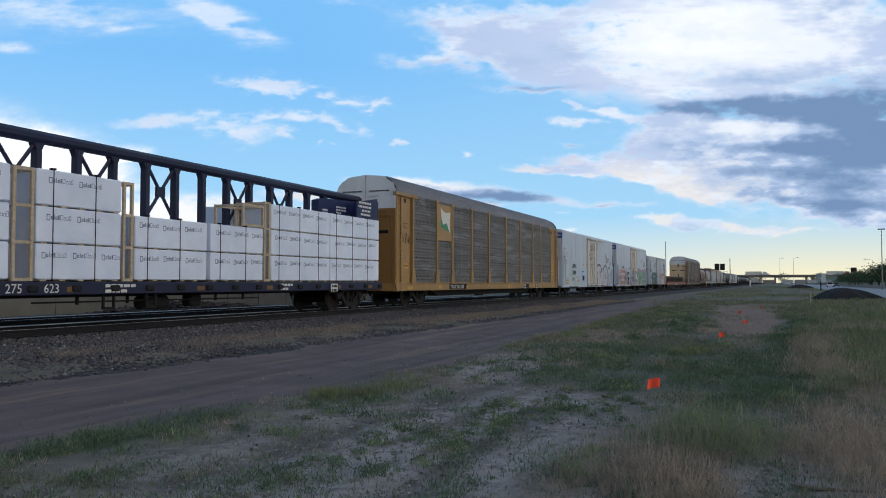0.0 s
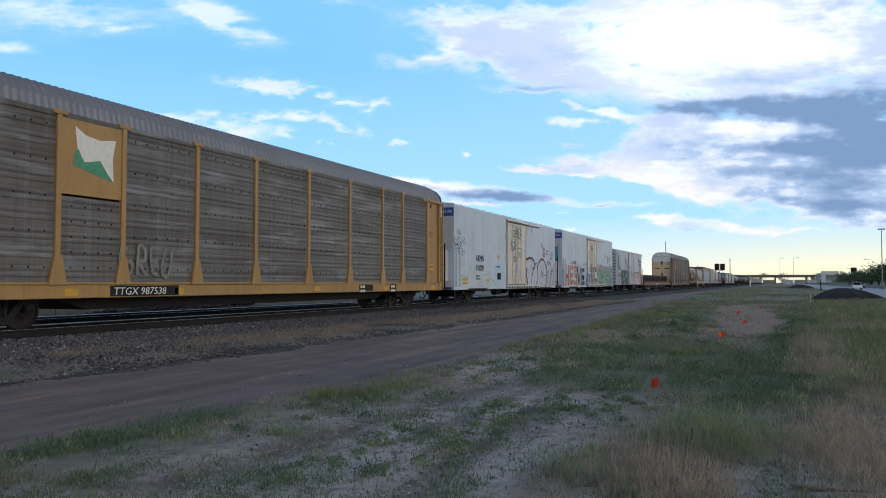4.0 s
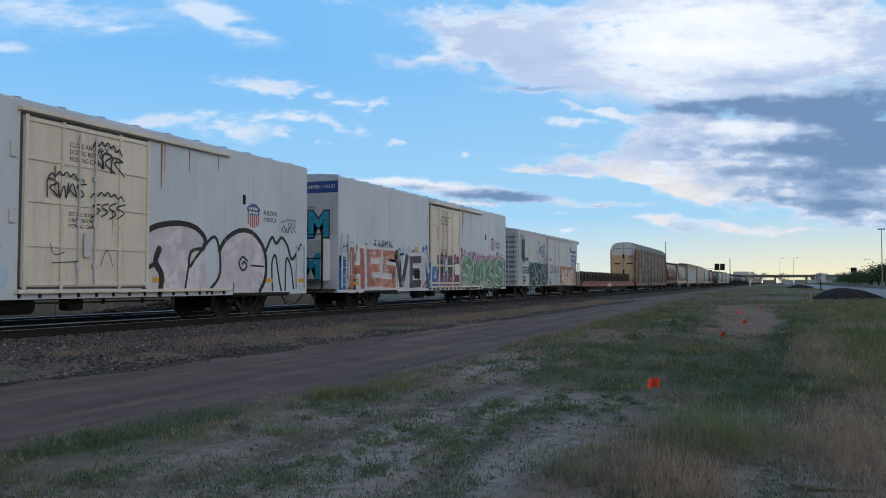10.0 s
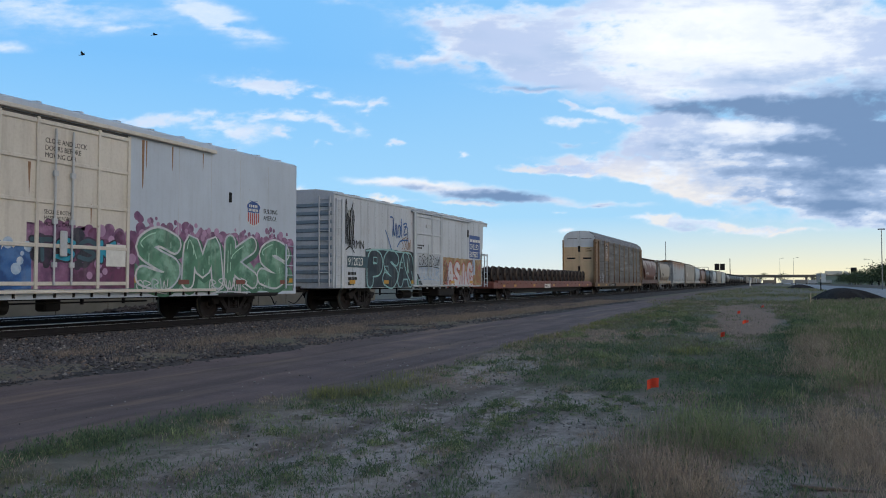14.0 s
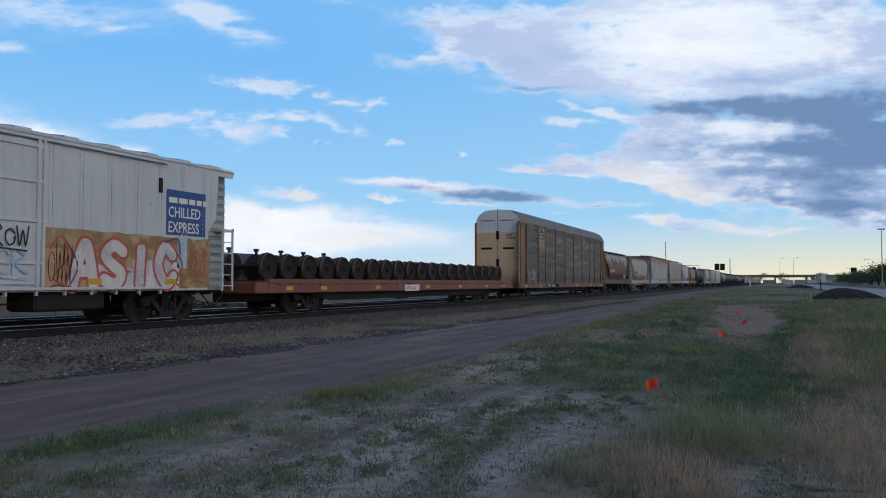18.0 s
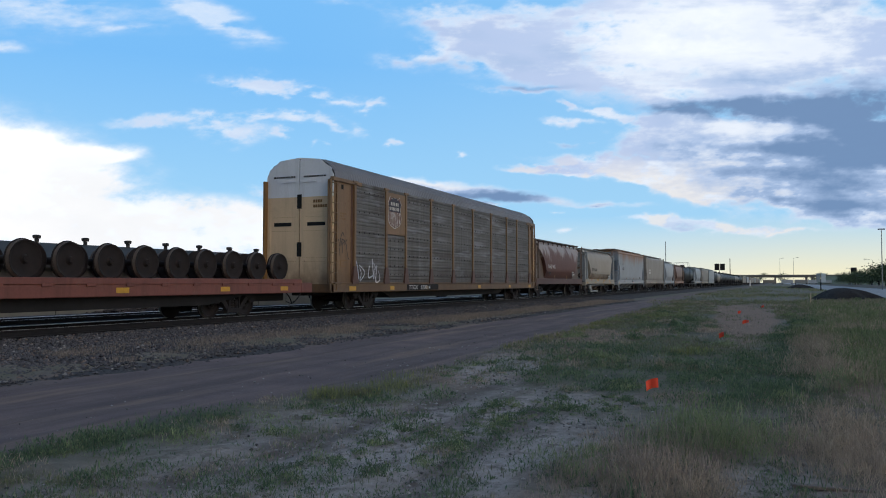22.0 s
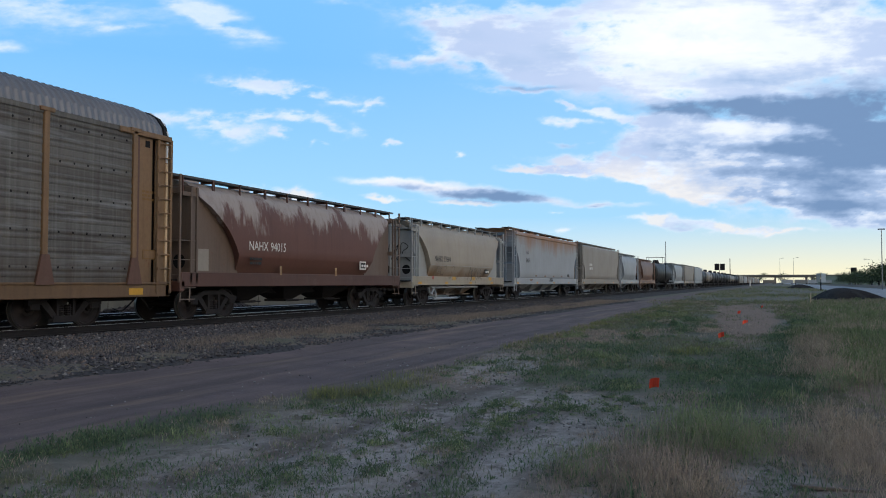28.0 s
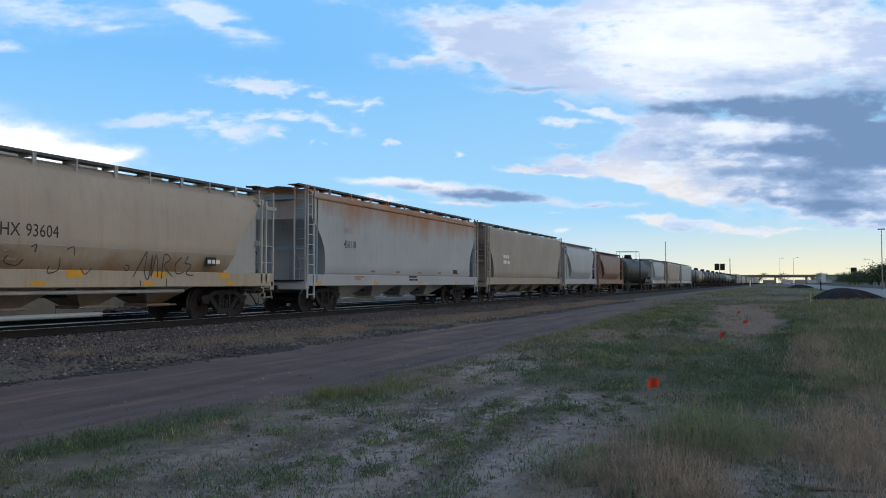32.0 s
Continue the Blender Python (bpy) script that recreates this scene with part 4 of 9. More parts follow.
for pts, w in ((arch, 0.16), ([(13.15, 2.0), (13.02, 1.65), (13.25, 1.3), (13.2, 0.8)], 0.2), ([(12.66, 1.47), (13.05, 1.62)], 0.12), (dome, 0.15),
               ([(14.97, 2.09), (14.45, 1.98), (14.38, 1.55), (14.75, 1.9), (15.43, 2.45), (15.71, 2.06), (15.72, 1.3), (15.15, 0.8)], 0.1), ([(14.2, 0.85), (14.35, 1.6)], 0.08),
               ([(17.1, 1.78), (16.86, 1.9), (16.68, 1.69), (16.86, 1.48), (17.08, 1.6), (16.95, 1.75), (16.84, 1.68)], 0.07), ([(17.3, 1.64), (18.0, 1.62)], 0.06),
               ([(18.1, 2.13), (18.44, 2.59), (18.69, 2.4), (19.01, 2.61), (19.35, 2.36), (19.66, 1.9), (20.2, 2.42)], 0.11), ([(18.5, 0.85), (18.45, 1.7), (18.65, 2.0), (18.85, 1.3), (19.0, 0.85)], 0.09),
               ([(19.25, 0.85), (19.3, 1.9), (19.6, 1.6), (19.75, 0.9)], 0.09), ([(16.4, 0.82), (16.42, 1.1)], 0.05)):
    part("graffiti_outline", ribbon(Mesh(), curve_pts(pts, 8), w, W + 0.004), M["letter_black"], r1, "big black looping graffiti")
rnd = random.Random(11)


def scribble(car, x, y, z, w, h, n, material, width=0.035, seed=0, name="spray_tag"):
    """A quick tag: looping letters in one line, with an underline."""
    rnd = random.Random(seed)
    m = Mesh()
    for i in range(n):
        q = w / n
        a = y + q * i + q * 0.1
        kind = rnd.randrange(4)
        j = lambda: rnd.uniform(-0.12, 0.12) * q
        up = h * rnd.uniform(0.7, 1.1)
        if kind == 0:
            pts = [(a + j(), z + j()), (a + j(), z + up), (a + q * 0.8, z + up * 0.75), (a + q * 0.2, z + up * 0.45), (a + q * 0.95, z + j())]
        elif kind == 1:
            pts = [(a + q * 0.9, z + up), (a + q * 0.1, z + up * 0.8), (a + q * 0.8, z + up * 0.35), (a + j(), z + j())]
        elif kind == 2:
            pts = [(a + q * 0.5 + q * 0.4 * math.cos(t), z + up * (0.5 + 0.45 * math.sin(t))) for t in np.linspace(0.4, 6.5, 7)]
        else:
            pts = [(a, z + up), (a + q * 0.25, z + j()), (a + q * 0.5, z + up * 0.8), (a + q * 0.75, z + j()), (a + q, z + up)]
        stroke(m, curve_pts(pts, 4), width, x)
    stroke(m, curve_pts([(y, z - h * 0.15), (y + w * 0.5, z - h * 0.05), (y + w, z - h * 0.2)], 4), width, x)
    return part(name, m, material, car, "thin spray-can tag")


def tag(car, lines, width, x, material, label="thin spray-can tag"):
    """A hand-drawn tag: each line a stroke through (y, z) points."""
    m = Mesh()
    for pts in lines:
        stroke(m, curve_pts(pts, 5), width, x)
    return part("spray_tag", m, material, car, label)


tag(r1, ([(0.45, 3.55), (0.42, 3.85), (0.58, 3.62), (0.66, 3.95), (0.75, 3.62), (0.9, 3.85), (0.86, 3.5), (0.5, 3.5)],
         [(0.02, 3.5), (0.08, 3.1)], [(0.28, 3.5), (0.06, 3.28), (0.32, 3.05)], [(0.34, 3.3), (0.5, 3.42), (0.55, 3.22), (0.38, 3.12), (0.34, 3.3)],
         [(0.72, 3.45), (0.58, 3.3), (0.7, 3.12), (0.82, 3.2)], [(0.9, 3.42), (0.82, 3.28), (0.95, 3.22), (0.86, 3.08), (1.05, 3.05)], [(1.1, 3.4), (1.0, 3.1), (1.25, 3.3)],
         [(0.1, 3.0), (0.4, 3.08), (0.62, 2.95), (0.3, 2.82), (0.1, 2.95), (0.35, 3.1), (1.1, 2.9), (1.3, 2.6)],
         [(0.6, 2.55), (0.66, 2.9), (0.85, 2.8), (0.7, 2.68), (0.9, 2.5)], [(1.05, 2.55), (1.2, 2.9), (1.3, 2.5), (1.1, 2.7), (1.45, 2.72), (1.55, 2.6)],
         [(1.2, 3.5), (1.35, 3.15), (1.42, 3.55)], [(1.4, 3.35), (1.6, 3.5)], [(1.42, 3.32), (1.62, 3.15)]), 0.032, W + 0.004, M["letter_black"], "black spray-can tag with a small crown")
FADED = plain("faded_grey_spray", "8a8a90")
tag(r1, ([(1.1, 2.4), (1.3, 2.2), (1.15, 2.0)], [(1.3, 2.15), (1.4, 1.95)], [(0.95, 2.45), (1.02, 1.9)]), 0.03, W + 0.005, FADED)
GLYPHS = [[(0.0, 0.0), (0.1, 1.0), (0.75, 0.8), (0.2, 0.5), (0.9, 0.0)], [(0.9, 0.95), (0.15, 0.8), (0.8, 0.35), (0.1, 0.02)], [(0.1, 0.2), (0.5, 1.0), (0.9, 0.1), (0.2, 0.5)], [(0.0, 0.9), (0.3, 0.0), (0.5, 0.7), (0.7, 0.0), (1.0, 1.0)]]


def wild(car, y, z, w, h, n, x, seed, width=0.03, rise=0.0):
    """A crowded hand-style of overlapping letters under an arched row of spikes."""
    r_ = random.Random(seed)
    lines = []
    for i in range(n):
        q, a = w / n * 1.35, y + w * i / n
        b = z + rise * i / n + r_.uniform(-0.05, 0.05) * h
        lines.append([(a + (u + r_.uniform(-0.1, 0.1)) * q, b + (v + r_.uniform(-0.12, 0.12)) * h * 0.62) for u, v in GLYPHS[r_.randrange(4)]])
    lines.append([(y + w * t / 10, z + rise * t / 10 + h * (0.72 + 0.14 * (t % 2)) + h * 0.16 * math.sin(t * 0.314)) for t in range(11)])
    return tag(car, lines, width, x, M["letter_black"], "crowded black spray-can tag")


wild(r1, 10.7, 3.85, 0.95, 0.75, 3, W + 0.105, 5, 0.04, -0.1)
wild(r1, 9.4, 3.05, 1.05, 0.62, 4, W + 0.105, 6, 0.035)
wild(r1, 10.65, 2.7, 1.1, 0.62, 4, W + 0.105, 7, 0.035)
tag(r1, ([(9.5, 2.0), (9.6, 1.75), (9.9, 1.8)], [(9.55, 1.55), (10.3, 1.6)], [(11.0, 1.5), (11.2, 1.9), (11.4, 1.5)]), 0.02, W + 0.106, M["under"])
wild(r1, 18.95, 2.75, 0.9, 0.45, 4, W + 0.004, 9, 0.028, 0.1)
ghost = [(0.9, 0.85), (1.13, 1.23), (1.02, 1.51), (1.64, 1.41), (2.12, 1.36), (2.05, 2.24), (2.79, 1.62), (3.31, 2.06), (3.74, 1.84), (4.11, 1.73), (4.31, 1.81), (4.51, 1.49), (4.96, 1.54), (5.5, 1.75), (5.75, 1.3), (6.5, 1.2), (6.6, 0.95), (5.2, 0.8), (3.2, 0.85)]
part("graffiti_fill", Mesh().slab(ghost, W + 0.0012, W + 0.0018), spray("washed_grey_spray", "c0c6cb", "c9cdd2", "b6c2c4"), r1, "washed-out pale grey graffiti")
part("graffiti_outline", stroke(Mesh(), ghost[1:16], 0.03, W + 0.0035), plain("faded_violet_spray", "7f83a0", 0.5), r1, "thin faded violet graffiti line")
g = Mesh()
for i, (cx, cz, rx, rz) in enumerate(((6.75, 1.75, 0.4, 0.35), (7.35, 1.95, 0.5, 0.3), (7.95, 1.65, 0.35, 0.4), (6.9, 1.1, 0.35, 0.25), (8.3, 1.2, 0.2, 0.3))):
    g.slab([(cx + rx * math.cos(t) * (1 + 0.15 * math.sin(3 * t)), cz + rz * math.sin(t)) for t in np.linspace(0, 6.0, 12)], W + 0.002, W + 0.0028 + i * 0.0002)
each("graffiti_fill", g, plain("faded_blue_spray", "a9bfd6", 0.5, 0.0, 0.12, 3.0), r1, "washed-out pale blue spray patch")
g = Mesh()
for cx, cz, rx, rz in ((1.5, 1.25, 0.5, 0.25), (3.3, 1.7, 0.3, 0.3), (6.6, 1.0, 0.4, 0.2), (2.4, 1.95, 0.2, 0.3), (0.6, 1.9, 0.3, 0.4)):
    g.slab([(cx + rx * math.cos(t), cz + rz * math.sin(t) * (1 + 0.2 * math.sin(2 * t))) for t in np.linspace(0, 6.0, 12)], W + 0.002, W + 0.0026)
each("graffiti_fill", g, plain("mint_spray_paint", "abc9b6", 0.5, 0.0, 0.12, 3.0), r1)

r2, L, W = reefer(84.78, "white refrigerator car with salmon, blue and green graffiti along its foot")
write("reporting_mark", "A R M N", 0.44, M["letter_black"], r2, (W + 0.026, 3.3, 2.58), stretch=0.8)
write("car_number", "110151", 0.5, M["letter_white"], r2, (W + 0.026, 3.25, 1.88), stretch=0.8)
write("weight_line", "LD LMT  154900\nLT WT    91100", 0.15, M["letter_white"], r2, (W + 0.026, 3.35, 1.58), stretch=0.9)
write("signature", "ARMN 110151", 0.2, M["letter_white"], r2, (0.25, -0.008, 4.72), ENDW)
write("height_notice", "EXCESS HEIGHT CAR", 0.2, M["under"], r2, (-1.3, -0.008, 3.92), ENDW)
shield(r2, W + 0.003, 18.1, 3.3, 0.75, 0.85, M["letter_white"], M["blue"], M["shield_red"], M["white"])
write("slogan", "BUILDING\nAMERICA", 0.22, M["letter_black"], r2, (W + 0.003, 18.65, 3.35), stretch=0.8)


def cloud_patch(car, material, y0, y1, z0, z1, x, seed, jag=0.35, label="sprayed colour ground"):
    """An uneven sprayed patch with a ragged top."""
    rnd = random.Random(seed)
    n = max(6, int((y1 - y0) / 0.35))
    top = [(y1 - (y1 - y0) * i / n, z1 + rnd.uniform(-jag, jag)) for i in range(n + 1)]
    return part("graffiti_fill", Mesh().slab([(y0, z0), (y1, z0)] + top, x, x + 0.001), material, car, label)


CHAR = spray("charcoal_spray_paint", "35323c", "4c3650", "2c2d38")
SEAGREEN = spray("sea_green_spray", "74a097", "a9bdb8", "5b8a80")
MISTY = spray("misty_white_spray", "bfc3ca", "9db4b4", "c9c0c4", "a6b6cb", scale=0.8)
MAGENTA = spray("magenta_spray_paint", "855a7c", "a07a98", "6a4868")
MAUVE = plain("mauve_spray_paint", "a583a0", 0.55, 0.0, 0.25, 2.5)
DEEPGREEN = plain("dark_green_spray", "3f6a55", 0.55, 0.0, 0.25, 3.0)
MINT = plain("mint_green_spray", "a9cdb8", 0.55, 0.0, 0.15, 3.0)
ROSE = spray("rose_spray_paint", "ad7062", "96605c", "bd8d80")
SKELETON = {
    "S": [[(0.95, 0.85), (0.5, 1.0), (0.1, 0.75), (0.45, 0.5), (0.9, 0.28), (0.6, 0.0), (0.05, 0.12)]],
    "M": [[(0.05, 0.0), (0.16, 0.95), (0.5, 0.3), (0.84, 0.95), (0.98, 0.0)]],
    "K": [[(0.12, 0.0), (0.14, 1.0)], [(0.9, 1.0), (0.25, 0.5), (0.95, 0.0)]],
    "H": [[(0.1, 0.0), (0.14, 1.0)], [(0.9, 0.0), (0.86, 1.0)], [(0.12, 0.5), (0.88, 0.52)]],
    "E": [[(0.95, 0.95), (0.2, 0.92), (0.12, 0.5), (0.16, 0.08), (0.95, 0.05)], [(0.14, 0.5), (0.75, 0.5)]],
    "A": [[(0.02, 0.0), (0.3, 0.75), (0.5, 1.0), (0.7, 0.75), (0.98, 0.0)], [(0.25, 0.35), (0.75, 0.35)]],
    "V": [[(0.05, 1.0), (0.35, 0.3), (0.5, 0.02), (0.65, 0.3), (0.95, 1.0)]],
    "P": [[(0.12, 0.0), (0.12, 0.6), (0.3, 0.97), (0.85, 0.85), (0.8, 0.5), (0.2, 0.42)]],
    "I": [[(0.5, 0.0), (0.5, 1.0)]],
    "T": [[(0.02, 0.95), (0.98, 0.98)], [(0.5, 0.95), (0.48, 0.0)]],
    "C": [[(0.95, 0.8), (0.5, 1.0), (0.1, 0.5), (0.5, 0.0), (0.95, 0.2)]],
}


BLOCK = {
    "H": [[(0.1, 0.0), (0.14, 1.0)], [(0.9, 0.0), (0.86, 1.0)], [(0.12, 0.45), (0.88, 0.47)]],
    "E": [[(0.98, 0.97), (0.12, 0.95), (0.1, 0.03), (0.95, 0.05)], [(0.1, 0.48), (0.8, 0.5)]],
    "S": [[(0.95, 0.95), (0.1, 0.97), (0.12, 0.52), (0.9, 0.48), (0.88, 0.03), (0.02, 0.05)]],
    "V": [[(0.02, 0.98), (0.42, 0.06), (0.58, 0.06), (0.98, 0.98)]],
}


def slabs(m, pts, w, x):
    """Straight bars with square joints along (y, z) points."""
    for i, ((a, b), (c, d)) in enumerate(zip(pts, pts[1:])):
        l = math.hypot(c - a, d - b) or 1e-6
        uy, uz = (c - a) / l * w / 2, (d - b) / l * w / 2
        m.add([(x + i * 0.0003, *q) for q in ((a - uy - uz, b - uz + uy), (a - uy + uz, b - uz - uy), (c + uy + uz, d + uz - uy), (c + uy - uz, d + uz + uy))], [(0, 1, 2, 3)])
    return m


def throw_up(car, text, y, z, w, h, fat, fills, edge, x, seed, shade=None, edge_w=0.09, shine=None, slant=0.1, soft=True):
    """Fat letters drawn with a brush: shade, edge and fill one over the other, every letter a part."""
    rnd = random.Random(seed)
    cell = w / len(text)
    draw = ribbon if soft else slabs
    for i, ch in enumerate(text):
        y0, wide = y + cell * i + fat * 0.35, cell - fat * 0.75
        z0, tall, sl = z + fat / 2 + rnd.uniform(-0.03, 0.05), h * rnd.uniform(0.93, 1.05) - fat, rnd.uniform(-slant, slant)
        lines = [[(y0 + (u + sl * (v - 0.5)) * wide, z0 + v * tall) for u, v in ln] for ln in (SKELETON if soft else BLOCK)[ch]]
        if soft:
            lines = [curve_pts(ln, 6) for ln in lines]
        layers = [(shade, fat + edge_w * 2, 0.09)] if shade else []
        layers += [(edge, fat + edge_w, 0.0), (fills[i % len(fills)], fat - edge_w * 0.4, 0.0)]
        for j, (mt, width, off) in enumerate(layers):
            m = Mesh()
            for k, ln in enumerate(lines):
                draw(m, [(a + off, b - off) for a, b in ln], width, x + (i % 2) * 0.0011 + j * 0.0044 + k * 0.0019)
            part("graffiti_letter", m, mt, car, "fat sprayed graffiti letter")
        if shine:
            m = Mesh()
            for ln in lines:
                c = len(ln) // 3
                ribbon(m, [(a - fat * 0.22, b + fat * 0.2) for a, b in ln[c // 2:c + 3]], 0.035, x + 0.018)
            for k in range(3):
                a, b = lines[0][rnd.randrange(len(lines[0]))]
                m.box(x + 0.018, x + 0.0182, a, a + 0.03, b - rnd.uniform(0.15, 0.32), b)
            part("graffiti_shine", m, shine, car, "pale highlights and drips on the letter")


def bumpy(car, material, y0, y1, z0, z1, x, seed, r=(0.1, 0.24), label="sprayed colour cloud"):
    """A sprayed ground whose top ends in round puffs, in one piece."""
    rnd = random.Random(seed)
    top, y = [], y1
    while y > y0:
        q = rnd.uniform(*r)
        c = z1 + rnd.uniform(-0.15, 0.12)
        top += [(min(y1, max(y0, y - q + q * math.cos(t))), c + q * math.sin(t)) for t in np.linspace(0.3, 2.84, 7)]
        y -= 1.75 * q
    part("graffiti_fill", Mesh().slab([(y0, z0), (y1, z0)] + top, x, x + 0.0006), material, car, label)


def dots(car, material, y0, y1, z0, z1, n, x, seed, r=(0.04, 0.13)):
    rnd = random.Random(seed)
    for i in range(n):
        q, cy, cz = rnd.uniform(*r), rnd.uniform(y0, y1), rnd.uniform(z0, z1)
        part("spray_dot", Mesh().add([(x + i * 0.00004, cy + q * math.cos(t), cz + q * math.sin(t)) for t in np.linspace(0, 6.2832, 13)[:-1]], [tuple(range(12))]), material, car)


# blue, rose and charcoal letters ahead of the door
bumpy(r2, M["paleblue"], 0.3, 9.0, 0.82, 2.25, W + 0.001, 51, (0.2, 0.45), "pale blue sprayed ground")
bumpy(r2, M["sprayblue"], 0.05, 2.2, 0.82, 1.9, W + 0.002, 52, (0.15, 0.3), "blue sprayed ground")
bumpy(r2, M["sprayblue"], 6.8, 9.1, 0.82, 1.5, W + 0.002, 53, (0.15, 0.3), "blue sprayed ground")
dots(r2, M["sprayblue"], 1.2, 9.0, 2.2, 2.85, 22, W + 0.0005, 54, (0.05, 0.15))
dots(r2, M["spraywhite"], 0.4, 9.0, 1.0, 2.3, 16, W + 0.003, 55, (0.06, 0.2))
cloud_patch(r2, MISTY, 0.6, 8.5, 0.82, 2.3, W + 0.0035, 74, 0.2, "misty pale sprayed ground")
throw_up(r2, "HES", 0.8, 0.82, 4.35, 1.72, 0.44, [M["salmon"], ROSE, M["salmon"]], M["spraywhite"], W + 0.0045, 3, None, 0.22, None, 0.08, False)
throw_up(r2, "VE", 4.95, 0.8, 2.85, 1.74, 0.42, [CHAR, CHAR], M["spraywhite"], W + 0.0045, 4, None, 0.2, None, 0.05, False)
for k, (mt, off) in enumerate(((M["spraywhite"], 0.0), (M["salmon"], 0.28), (M["spraywhite"], 0.62), (M["sprayblue"], 0.8))):
    part("spray_chevron", Mesh().slab([(7.6 + off * 0.6, 0.85), (9.0, 1.95 - off), (9.0, 1.6 - off * 0.9), (8.3 + off * 0.5, 0.85)], W + 0.022 + k * 0.0006, W + 0.0223 + k * 0.0006), mt, r2, "sprayed slanting band")
for k, (a, b) in enumerate(((1.25, 1.9), (1.3, 1.2), (2.6, 1.75), (2.7, 1.05), (3.9, 1.5), (4.7, 1.1), (5.3, 2.1), (7.4, 1.05))):
    m = Mesh()
    ribbon(m, curve_pts([(a, b), (a + 0.12, b + 0.1), (a + 0.05, b + 0.24), (a - 0.07, b + 0.34), (a + 0.04, b + 0.44), (a + 0.14, b + 0.33), (a + 0.03, b + 0.2), (a - 0.08, b + 0.1), (a, b)], 4), 0.03, W + 0.022)
    part("spray_ring", m, CHAR if k % 2 else M["spraywhite"], r2, "small sprayed ring")
for q in (0.22, 0.12):
    m = Mesh()
    ribbon(m, [(5.75 - q * 0.7, 1.05), (5.75, 1.05 - q), (5.75 + q * 0.7, 1.05), (5.75, 1.05 + q), (5.75 - q * 0.7, 1.05)], 0.035, W + 0.024)
    part("spray_square", m, M["spraywhite"], r2, "small white sprayed diamond")
m = Mesh()
for pts in ([(5.2, 2.35), (5.45, 1.7)], [(6.55, 2.3), (7.4, 2.35)], [(6.5, 1.1), (6.5, 2.1)], [(1.0, 2.3), (1.02, 1.4)], [(2.5, 2.3), (3.1, 2.32)]):
    ribbon(m, curve_pts(pts, 4), 0.035, W + 0.023)
part("graffiti_shine", m, M["spraywhite"], r2, "thin white lines inside the letters")
# plum ground and small teal letters over the door
bumpy(r2, M["sprayblue"], 8.35, 9.75, 0.95, 1.75, W + 0.052, 56, (0.12, 0.25), "blue sprayed ground")
bumpy(r2, MAGENTA, 9.6, 12.85, 0.95, 2.35, W + 0.0515, 57, (0.08, 0.2), "magenta sprayed ground")
bumpy(r2, M["plum"], 10.9, 12.9, 0.95, 2.1, W + 0.0525, 58, (0.1, 0.25), "plum sprayed ground")
dots(r2, M["paleblue"], 8.4, 9.7, 1.1, 2.0, 10, W + 0.0535, 59, (0.05, 0.16))
dots(r2, CHAR, 9.6, 11.4, 1.5, 2.3, 14, W + 0.0535, 60, (0.08, 0.24))
dots(r2, MAUVE, 11.2, 12.8, 1.2, 2.4, 16, W + 0.054, 61, (0.05, 0.16))
throw_up(r2, "TSSK", 9.7, 1.55, 2.6, 0.62, 0.13, [M["slate"], M["teal"]], CHAR, W + 0.055, 9, None, 0.06)
patch("door_placard", r2, W + 0.075, 11.9, 12.55, 1.5, 2.05, M["letter_white"], "white paper placard on the door")
# green letters behind the door on a mauve cloud
bumpy(r2, MAGENTA, 12.85, 20.45, 0.82, 2.5, W + 0.001, 62, (0.08, 0.22), "magenta sprayed cloud")
dots(r2, MAUVE, 12.9, 20.3, 2.15, 2.75, 46, W + 0.002, 63, (0.04, 0.14))
dots(r2, MAGENTA, 12.9, 20.3, 2.5, 2.85, 26, W + 0.0015, 64, (0.04, 0.13))
bumpy(r2, M["green"], 12.75, 20.4, 0.82, 1.35, W + 0.003, 65, (0.3, 0.5), "green sprayed ground")
throw_up(r2, "SMKS", 12.95, 0.9, 7.2, 1.62, 0.5, [M["green"]], M["spraywhite"], W + 0.0055, 8, DEEPGREEN, 0.09, MINT)
scribble(r2, W + 0.026, 15.9, 0.85, 1.9, 0.4, 5, M["spraywhite"], 0.04, 70)
scribble(r2, W + 0.026, 12.95, 0.86, 1.2, 0.35, 4, M["spraywhite"], 0.03, 71)
for y in (14.6, 17.2, 19.6):
    patch("reflector", r2, W + 0.027, y, y + 0.45, 1.05, 1.18, M["rust_red"])
for i, (mat_, fat) in enumerate(((M["letter_black"], 0.11), (M["teal"], 0.06))):
    write("graffiti_letters", "DAM", 1.3, mat_, r2, (-1.5, -0.0065 - i * 0.002, 2.9), ENDW, fat=fat, stretch=0.95, depth=0.0008, label="teal graffiti letters on the car end")
write("graffiti_letters", "DAM", 1.25, M["teal"], r2, (-1.25, -0.625, 1.3), ENDW, fat=0.07, stretch=0.9, depth=0.001)

RUSTRUN = plain("brown_rust_run", "8a6a50", 0.8, 0.0, 0.3, 3.0)
for car in (r1, r2):
    for y, z, w in ((13.15, 3.7, 0.1), (13.3, 4.2, 0.05), (14.3, 4.3, 0.06), (9.6, 3.0, 0.08), (11.4, 2.2, 0.05), (15.6, 4.5, 0.05)):
        x = W + (0.0512 if y < 12.6 else 0.0012)
        part("rust_run", Mesh().slab([(y, 4.86), (y + w, 4.86), (y + w * 0.7, z), (y + w * 0.3, z - 0.15)] if y > 12.6 else [(y, z + 0.8), (y + w, z + 0.8), (y + w * 0.6, z)], x, x + 0.0006), RUSTRUN, car, "brown run of rust")

